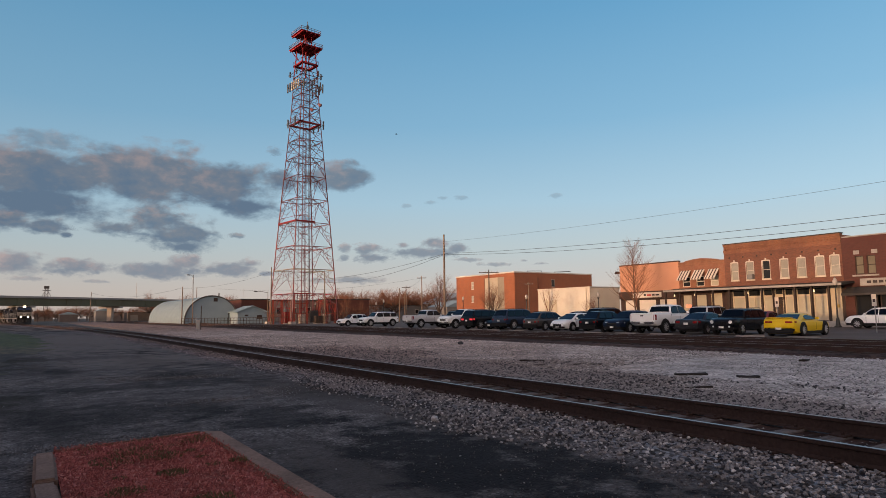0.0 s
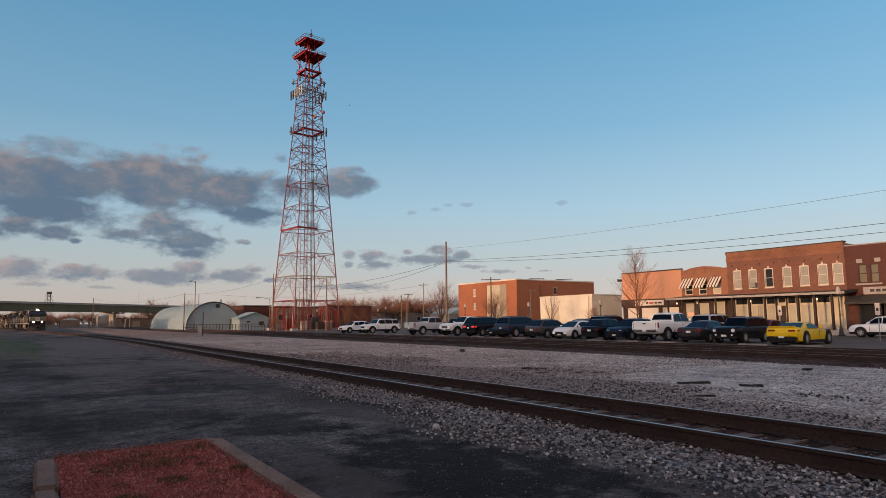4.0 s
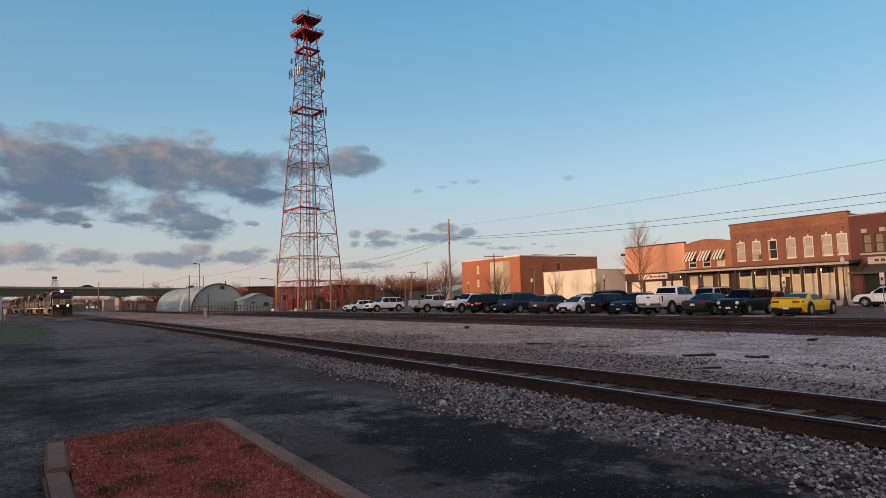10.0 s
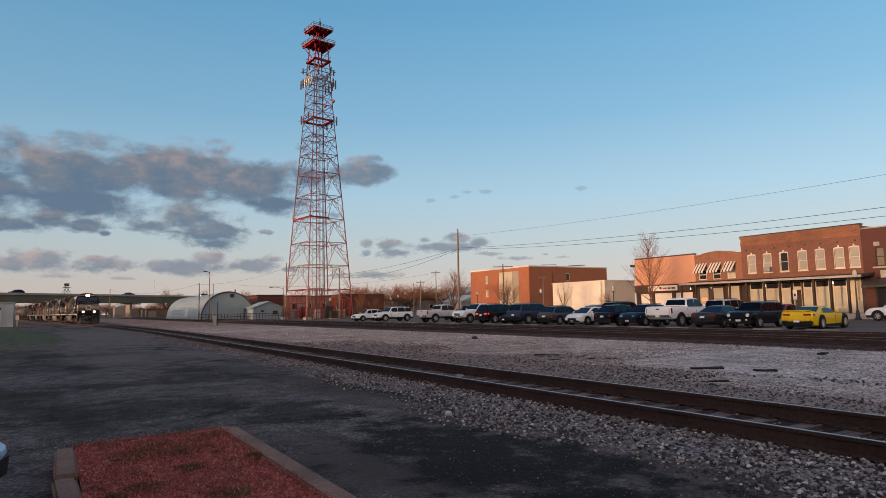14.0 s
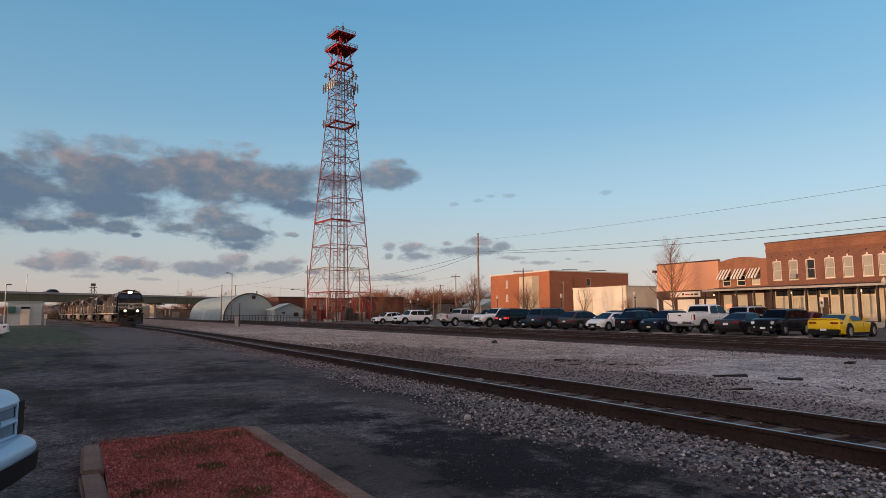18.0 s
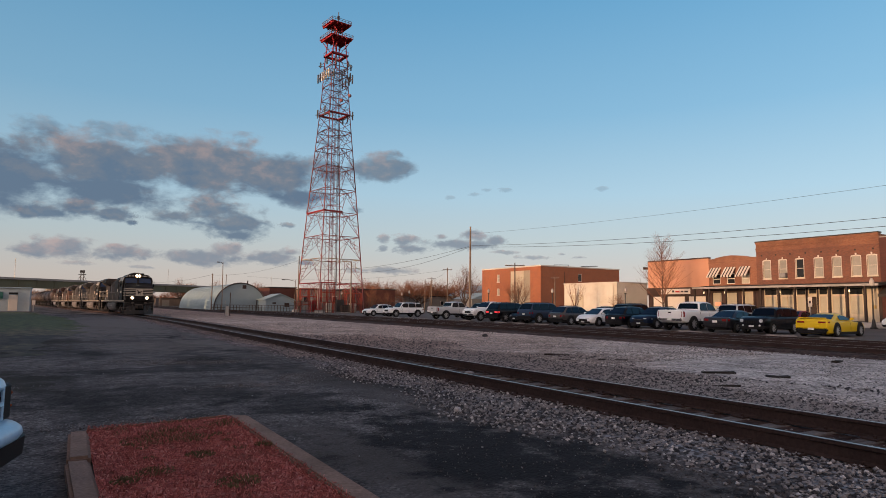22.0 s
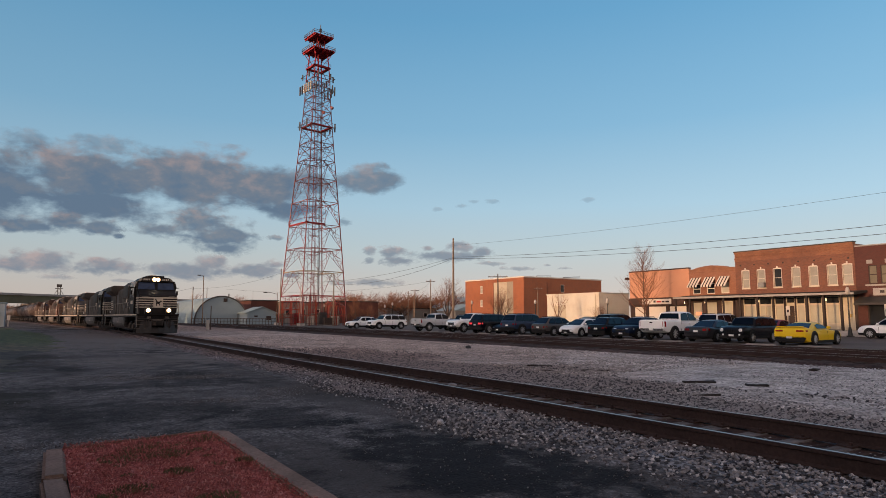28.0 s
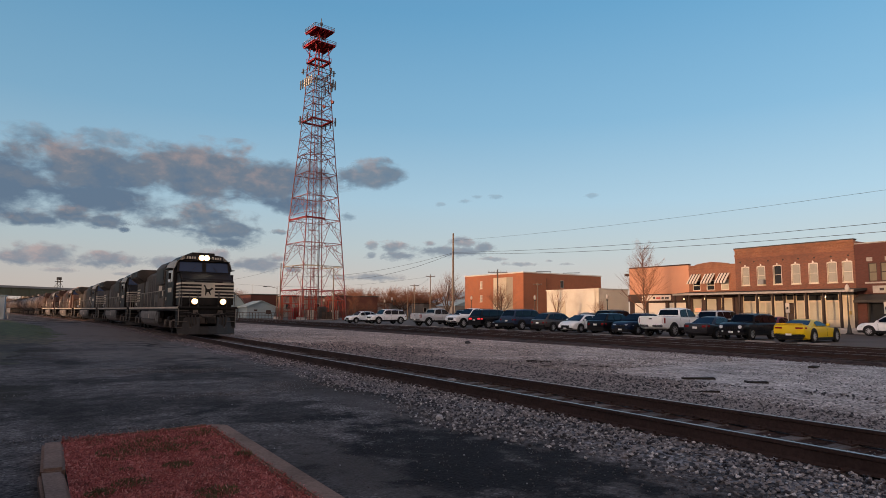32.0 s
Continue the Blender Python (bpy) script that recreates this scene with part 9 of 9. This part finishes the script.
# equipment among the tower's feet
for k, (x, y, w, h, m_) in enumerate(((42.0, 110.0, 1.0, 1.9, white_paint), (44.5, 108.0, 1.6, 1.4, dark_trim), (47.0, 110.5, 1.2, 1.7, white_paint), (40.0, 112.0, 1.4, 2.2, tower_red), (45.6, 113.0, 2.0, 2.4, loco_grey))):
    eq = thing("equipment_cabinet", "%s equipment cabinet at the foot of the tower" % ("white", "dark", "white", "red", "grey")[k], "cabinet", "tower equipment", pose(x, y, 0))
    part("case", fixed(boxes((-w / 2, w / 2, -0.5, 0.5, 0.1, h)), 0.03), m_, eq)
    part("plinth", boxes((-w / 2 - 0.1, w / 2 + 0.1, -0.6, 0.6, 0, 0.1)), concrete, eq)
    part("cabinet_door", fixed(boxes((-w / 2 + 0.08, w / 2 - 0.08, -0.53, -0.5, 0.2, h - 0.1)), 0.01), m_, eq)

# ---- low buildings behind the tower ----
brown_wall = mat("brown brick far off", (0.10, 0.042, 0.034), 0.9, vary=0.2, scale=0.3)
tan_wall = mat("tan siding far off", (0.22, 0.17, 0.14), 0.9, vary=0.2, scale=0.3)
grey_wall = mat("pale grey siding far off", (0.24, 0.225, 0.21), 0.8, vary=0.2, scale=0.3)


def far_building(x0, x1, y0, y1, h, wall_m, label, windows=0, gable=False, door=False):
    bd = thing("low_building", label, "building", "far buildings")
    part("wall", boxes((x0, x1, y0, y1, -0.1, h)), wall_m, bd)
    if gable:
        xm = (x0 + x1) / 2
        part("roof", fixed(prism(bmesh.new(), [(x0 - 0.3, h), (x1 + 0.3, h), (xm, h + (x1 - x0) * 0.18)], y0 - 0.3, y1 + 0.3, "y")), hut_m, bd)
    else:
        part("roof", fixed(boxes((x0 - 0.25, x1 + 0.25, y0 - 0.25, y1 + 0.25, h, h + 0.25)), 0.03), roof_tar, bd)
    for k in range(windows):
        x = x0 + (x1 - x0) * (k + 0.5) / windows
        w = part("window", boxes((x - 0.7, x + 0.7, y0 - 0.06, y0, h * 0.35, h * 0.7)), white_paint, bd)
        part("pane", boxes((x - 0.55, x + 0.55, y0 - 0.09, y0 - 0.06, h * 0.38, h * 0.67)), win_glass, w)
    if door:
        part("door", fixed(boxes((x0 + 1, x0 + 4, y0 - 0.08, y0, 0, h * 0.75)), 0.02), grey_wall, bd)


far_building(64, 76, 150, 175, 5.4, brown_wall, "long low brown brick building behind the tower", 0)
far_building(52, 64, 158, 175, 5.2, tan_wall, "tan building with dark openings behind the tower", 3, door=True)
far_building(45, 52, 160, 180, 5.6, brown_wall, "brown building beside the arched hut", 0)
far_building(92, 120, 175, 190, 4.2, grey_wall, "pale low building beyond the white suvs", 3)
far_building(101, 112, 150, 160, 3.4, grey_wall, "pale gabled shed beyond the silver pickup", 1, True)
far_building(108, 128, 164, 176, 4.6, tan_wall, "tan gabled building beyond the parked cars", 2, True)
dull_wall = mat("dull brown-grey siding far off", (0.15, 0.12, 0.105), 0.9, vary=0.3, scale=0.3)
far_building(24, 30, 302, 312, 4.4, grey_wall, "small white shed below the overpass", 0, True)
far_building(36, 47, 300, 318, 3.4, dull_wall, "low brown-grey shed below the overpass", 0, door=True)
far_building(48.5, 54, 306, 320, 4.6, grey_wall, "pale boxy shed below the overpass", 0)
far_building(56, 68, 320, 345, 4.8, brown_wall, "brown warehouse below the overpass", 0)
far_building(12, 19, 330, 345, 3.2, dull_wall, "small brown-grey building below the overpass", 0, True)
far_building(3, 12, 420, 440, 5.5, tan_wall, "distant tan building past the overpass", 0)
far_building(26, 40, 350, 365, 4.0, tan_wall, "long tan building past the overpass", 0)

# ---- overpass ----
girder_m = mat("dull green girder", (0.13, 0.122, 0.075), 0.6, vary=0.2, scale=0.2, dirt=(0.13, 0.08, 0.05), dirt_amount=0.4)
deck_m = mat("bridge concrete", (0.34, 0.30, 0.27), 0.85, vary=0.2, scale=0.2, dirt=(0.2, 0.16, 0.13), dirt_amount=0.4)
over = thing("overpass", "long road overpass with green steel girders on concrete piers", "bridge", "", pose(-20.6, 238.8, 0, 0, 0, 37.5))
part("girder", fixed(boxes((-460, 420, -5.2, -4.95, 6.0, 8.25), (-460, 420, -5.4, -4.75, 5.88, 6.0), (-460, 420, -5.4, -4.75, 8.25, 8.32))), girder_m, over, "green plate girder")
part("girder", fixed(boxes((-460, 420, 4.95, 5.2, 5.95, 8.3))), girder_m, over)
for k in range(95):
    part("stiffener", boxes((-168 + k * 6, -167.9 + k * 6, -5.32, -5.2, 6.0, 8.25)), girder_m, over)
part("deck", boxes((-460, 420, -5.8, 5.8, 8.32, 8.52)), deck_m, over)
part("parapet", fixed(boxes((-460, 420, -5.8, -5.6, 8.52, 9.0)), 0.02), deck_m, over)
part("parapet", fixed(boxes((-460, 420, 5.6, 5.8, 8.52, 9.0)), 0.02), deck_m, over)
for u in (-430, -390, -350, -310, -270, -220, -175, -130, -90, -50, -13, 23.6, 59.7, 97, 136, 175, 215, 255, 295, 335, 380):
    pr = part("pier_cap", fixed(boxes((u - 0.8, u + 0.8, -5.5, 5.5, 5.2, 5.88)), 0.05), deck_m, over)
    part("column", fixed(boxes((u - 0.6, u + 0.6, -1.2, 1.2, -0.1, 5.2)), 0.1), deck_m, pr)
for u in (-90, 12, 78, 150, 230):
    part("light_pole", tube([(u, 5.7, 8.5), (u, 5.7, 16.0)], 0.07, 6), globe_m, over)

# dark cars that cross the overpass, each with the second at which it passes the bridge's own zero
TRAFFIC = []
for kind, label, coat, when in (("sedan", "dark sedan driving over the overpass", dgrey_p, 12.05), ("crossover", "dark suv driving over the overpass", black_p, 14.6), ("sedan", "dark blue sedan driving over the overpass", navy_p, 16.7), ("crossover", "dark grey suv driving over the overpass", dgrey_p, 18.7)):
    TRAFFIC.append((car("suv" if kind == "crossover" else "sedan", kind, label, coat, pose(0, 0, 0)), when))
    tagged(TRAFFIC[-1][0], group="cars on the overpass")

# grain elevator leg, far behind the overpass
leg = thing("elevator_tower", "distant thin grain elevator tower with guy struts", "tower", "", pose(11, 560, 0))
for a in (-1, 1):
    for b in (-1, 1):
        part("mast_leg", rod(bmesh.new(), (a * 1.6, b * 1.6, 0), (a * 0.9, b * 0.9, 24), 0.22, n=5), loco_grey, leg)
for k in range(8):
    part("mast_brace", tube([(-1.5 + 0.08 * k, -1.5, 3.0 * k), (1.5 - 0.08 * k, -1.5, 3.0 * k + 3.0)], 0.14, 4), loco_grey, leg)
    part("mast_brace", tube([(1.5 - 0.08 * k, -1.5, 3.0 * k), (-1.5 + 0.08 * k, -1.5, 3.0 * k + 3.0)], 0.14, 4), loco_grey, leg)
part("head", fixed(boxes((-1.7, 1.7, -1.2, 1.2, 24, 26.0)), 0.1), loco_grey, leg)
part("platform", fixed(boxes((-2.6, 2.6, -2.0, 2.0, 22.6, 22.9))), loco_grey, leg)
for s in (-1, 1):
    part("strut", rod(bmesh.new(), (s * 1.0, 0, 22), (s * 5.5, 0, 13), 0.16, n=5), loco_grey, leg)

# red steel frames with cables at the foot of the tower
frame_red = mat("rusty red frame steel", (0.26, 0.05, 0.035), 0.7, vary=0.35, scale=1.0, dirt=(0.12, 0.05, 0.035), dirt_amount=0.5)


def equipment_frame(x, y, w, h, tiers, label):
    fr = thing("cable_rack", label, "steel frame", "tower equipment", pose(x, y, 0, 0, 0, -8))
    for u in (0, 0.5, 1):
        for v in (-0.5, 0.5):
            part("post", boxes((w * (u - 0.5) - 0.07, w * (u - 0.5) + 0.07, v - 0.07, v + 0.07, -0.05, h)), frame_red, fr)
    for k in range(tiers):
        z = h * (k + 1) / tiers - 0.1
        for v in (-0.5, 0.5):
            part("beam", boxes((-w / 2 - 0.15, w / 2 + 0.15, v - 0.06, v + 0.06, z, z + 0.12)), frame_red, fr)
        part("tray", boxes((-w / 2, w / 2, -0.42, 0.42, z + 0.03, z + 0.06)), loco_grey, fr)
    for k in range(4):
        part("conduit", tube([(w * (k / 3 - 0.5) * 0.8, -0.55, 0), (w * (k / 3 - 0.5) * 0.8, -0.55, h * 0.6), (w * (k / 3 - 0.5) * 0.5, -0.3, h)], 0.05, 5), frame_red if k % 2 else tower_dark, fr)


equipment_frame(38.6, 111.2, 3.2, 4.4, 3, "red steel cable frame in the tower yard")
equipment_frame(41.6, 109.8, 2.4, 5.6, 3, "tall red steel cable frame in the tower yard")
equipment_frame(46.4, 108.8, 3.0, 3.6, 2, "low red steel frame beneath the tower")

# ---- small shed, grass and oddments by the near track ----
shed_wall = mat("grey-blue shed siding", (0.34, 0.40, 0.43), 0.75, vary=0.12, scale=0.8, dirt=(0.2, 0.2, 0.2), dirt_amount=0.3)
hut2 = thing("utility_shed", "small flat grey-blue shed with a white door", "shed")
part("wall", boxes((-8.9, -4.5, 114.6, 118.6, -0.05, 3.45)), shed_wall, hut2)
part("roof", fixed(boxes((-9.05, -4.35, 114.4, 118.8, 3.45, 3.65)), 0.03), hut_m, hut2)
part("door", fixed(boxes((-7.2, -6.05, 114.52, 114.6, 0.1, 2.45)), 0.02), white_paint, hut2)
part("door_light", fixed(boxes((-7.2, -6.05, 114.5, 114.6, 2.55, 2.85)), 0.01), win_glass, hut2)
part("green_awning", fixed(prism(bmesh.new(), [(114.6, 2.9), (113.9, 2.2), (113.9, 1.9), (114.6, 1.9)], -8.8, -7.9)), mat("green canvas", (0.03, 0.10, 0.085), 0.8), hut2)
meter = thing("relay_post", "short pale post with a box beside the shed", "post", "", pose(-4.0, 114.8, 0))
part("post", rod(bmesh.new(), (0, 0, 0), (0, 0, 1.5), 0.1, n=7), globe_m, meter)
part("box", fixed(boxes((-0.22, 0.22, -0.15, 0.15, 1.0, 1.7)), 0.02), white_paint, meter)

rs = random.Random(5)


def verge_reach(a):
    square = 1 / (abs(math.cos(a)) ** 3 + abs(math.sin(a)) ** 3) ** (1 / 3)
    return square + 0.22 * noise.noise(Vector((math.cos(a) * 1.5, math.sin(a) * 1.5, 4))) + 0.09 * noise.noise(Vector((math.cos(a) * 9, math.sin(a) * 9, 1))) + 0.05 * noise.noise(Vector((math.cos(a) * 30, math.sin(a) * 30, 2)))


def verge_material():
    """Soil with worn straw near by and green farther on, breaking up into bare asphalt toward its edge."""
    m = bpy.data.materials.new("patchy verge")
    m.use_nodes = True
    n, l = m.node_tree.nodes, m.node_tree.links
    b = n["Principled BSDF"]
    b.inputs["Roughness"].default_value = 0.95
    tc = n.new("ShaderNodeTexCoord")

    def speck(scale, stretch):
        mp = n.new("ShaderNodeMapping")
        mp.inputs["Scale"].default_value = stretch
        l.new(tc.outputs["Object"], mp.inputs["Vector"])
        t = n.new("ShaderNodeTexNoise")
        t.inputs["Scale"].default_value = scale
        t.inputs["Detail"].default_value = 8
        t.inputs["Roughness"].default_value = 0.65
        l.new(mp.outputs[0], t.inputs["Vector"])
        return t.outputs["Fac"]

    def blend(fac, lo, hi, a, c):
        r = n.new("ShaderNodeMapRange")
        r.inputs["From Min"].default_value, r.inputs["From Max"].default_value = lo, hi
        l.new(fac, r.inputs["Value"])
        mx = n.new("ShaderNodeMix")
        mx.data_type = "RGBA"
        l.new(r.outputs[0], mx.inputs["Factor"])
        for key, v in (("A", a), ("B", c)):
            if isinstance(v, tuple):
                mx.inputs[key].default_value = (*v, 1)
            else:
                l.new(v, mx.inputs[key])
        return mx.outputs["Result"]

    def madd(a, k, c):
        q = n.new("ShaderNodeMath")
        q.operation = "MULTIPLY_ADD"
        q.inputs[1].default_value = k
        l.new(a, q.inputs[0])
        l.new(c, q.inputs[2])
        return q.outputs[0]
    sep = n.new("ShaderNodeSeparateXYZ")
    l.new(tc.outputs["Object"], sep.inputs[0])
    uv = n.new("ShaderNodeSeparateXYZ")
    l.new(tc.outputs["UV"], uv.inputs[0])
    blot, grain = speck(0.45, (1.2, 0.6, 1)), speck(1.7, (1.3, 0.8, 1))
    straw = blend(grain, 0.42, 0.60, (0.050, 0.041, 0.023), (0.135, 0.105, 0.056))
    green = blend(grain, 0.42, 0.60, (0.032, 0.042, 0.014), (0.092, 0.104, 0.034))
    soil = blend(grain, 0.42, 0.60, (0.016, 0.0135, 0.012), (0.052, 0.041, 0.033))
    far = madd(blot, 26.0, sep.outputs["Y"])
    worn = blend(blot, 0.50, 0.62, soil, straw)
    olive = blend(grain, 0.42, 0.60, (0.022, 0.024, 0.011), (0.080, 0.074, 0.034))
    worn = blend(far, 31.0, 36.0, olive, worn)
    turf = blend(far, 45.0, 49.0, worn, straw)
    turf = blend(far, 51.0, 56.0, turf, green)
    bare = blend(blot, 0.60, 0.76, turf, (0.046, 0.037, 0.031))
    reach = madd(blot, 1.1, uv.outputs["X"])
    col = blend(reach, 1.50, 1.72, bare, (0.050, 0.043, 0.040))
    l.new(col, b.inputs["Base Color"])
    bp = n.new("ShaderNodeBump")
    bp.inputs["Strength"].default_value = 0.6
    bp.inputs["Distance"].default_value = 0.05
    l.new(grain, bp.inputs["Height"])
    l.new(bp.outputs["Normal"], b.inputs["Normal"])
    return m


verge = bmesh.new()
n_v = 160
uvl = verge.loops.layers.uv.new("uv")
levels = []
for q in (0.0, 0.35, 0.6, 0.8, 1.0):
    levels.append([verge.verts.new((-9.3 + 9.2 * q * verge_reach(2 * math.pi * k / n_v) * math.cos(2 * math.pi * k / n_v), 55 + 52 * q * verge_reach(2 * math.pi * k / n_v) * math.sin(2 * math.pi * k / n_v), 0.050 - 0.060 * q ** 7)) for k in range(n_v)])
for (qa, a), (qb, b2) in zip(zip((0.0, 0.35, 0.6, 0.8), levels), zip((0.35, 0.6, 0.8, 1.0), levels[1:])):
    for k in range(n_v):
        fc = verge.faces.new((a[k], b2[k], b2[(k + 1) % n_v], a[(k + 1) % n_v]))
        for lp, v in zip(fc.loops, (qa, qb, qb, qa)):
            lp[uvl].uv = (v, 0)
bmesh.ops.remove_doubles(verge, verts=verge.verts, dist=0.0005)
bmesh.ops.recalc_face_normals(verge, faces=verge.faces)
tagged(part("ground_verge", verge, verge_material(), smooth=True), "patchy grass verge, worn to straw and bare soil", "grass", kind="structure")
gverts, gfaces = [], []
for k in range(130000):
    a, d = rs.uniform(0, 6.283), rs.random() ** 0.5
    rr = verge_reach(a)
    x, y = -9.3 + 9.2 * rr * d * math.cos(a), 55 + 52 * rr * d * math.sin(a)
    if noise.noise(Vector((x * 0.35, y * 0.16, 0))) < -0.45 + 0.55 * d * d + max(0.0, (44 - y) / 16):
        continue
    b, h, w = rs.uniform(0, 6.28), rs.uniform(0.008, 0.026), rs.uniform(0.006, 0.014)
    q = len(gverts)
    gverts += [(x - w * math.sin(b), y + w * math.cos(b), 0.02), (x + w * math.sin(b), y - w * math.cos(b), 0.02), (x + 0.05 * math.cos(b), y + 0.05 * math.sin(b), 0.02 + h)]
    gfaces.append((q, q + 1, q + 2))
me = bpy.data.meshes.new("grass")
me.from_pydata(gverts, [], gfaces)
me.materials.append(mat("grass blades", (0.088, 0.098, 0.036), 0.9, vary=0.8, scale=1.1))
tagged(new("grass", me), "short patchy grass", "grass", kind="stuff")

# ---- a bird crossing the sky at the start ----
bird = thing("bird", "small dark bird flying high over the tracks", "bird")
bm = bmesh.new()
bmesh.ops.create_icosphere(bm, subdivisions=2, radius=0.1)
for v in bm.verts:
    v.co.x *= 1.9
part("body", bm, loco_black, bird)
for s in (-1, 1):
    part("wing", fixed(prism(bmesh.new(), [(-0.10, 0), (0.10, 0), (0.02, s * 0.34), (-0.06, s * 0.34)], 0.03, 0.05, "z")), loco_black, bird)
bird.scale = (0.6, 0.6, 0.6)
part("tail", fixed(prism(bmesh.new(), [(-0.16, -0.04), (-0.16, 0.04), (-0.34, 0.07), (-0.34, -0.07)], 0.0, 0.015, "z")), loco_black, bird)

# ---- everything that moves ----
def track_point(back, y_head):
    """The place and turn on the near track of a point so far behind the headlamp, measured along the line."""
    y, left = y_head, back
    while left > 0:
        step = min(1.0, left)
        slope = centre(y + 0.5) - centre(y - 0.5)
        y += step / math.hypot(1, slope)
        left -= step
    slope = centre(y + 4) - centre(y - 4)
    return centre(y), y, math.degrees(math.atan2(slope, 8))


def motions():
    for c, speed in CLOUDS:
        walk(c, [(0, pose(0, 0, 0)), (32, pose(0, 0, 0, 0, 0, -32 * speed))])
    walk(bird, [(0, pose(*on_dome(29.4, 11.6 + 4.8, 75), 0, 0, 160)), (1, pose(*on_dome(28.0, 17.3, 80), 0, 0, 160)), (6, pose(*on_dome(21.0, 21.0, 170), 0, 0, 160)), (32, pose(*on_dome(-20, 40, 600), 0, 0, 160))])
    for v, when in TRAFFIC:
        walk(v, [(t, over.matrix_basis @ pose(-21.0 * (t - when), -2.5, 8.52, 0, 0, 180)) for t in (0, 32)])
    for v, back in TRAIN:
        rows = []
        for k in range(17):
            t = 2.0 * k
            x, y, turn = track_point(back, 178.32 + t * (-6.6652 + t * (0.14209 + t * -0.002270)))
            rows.append((t, pose(x, y, RAIL_TOP, 0, 0, -90 - turn)))
        walk(v, rows)


motions()
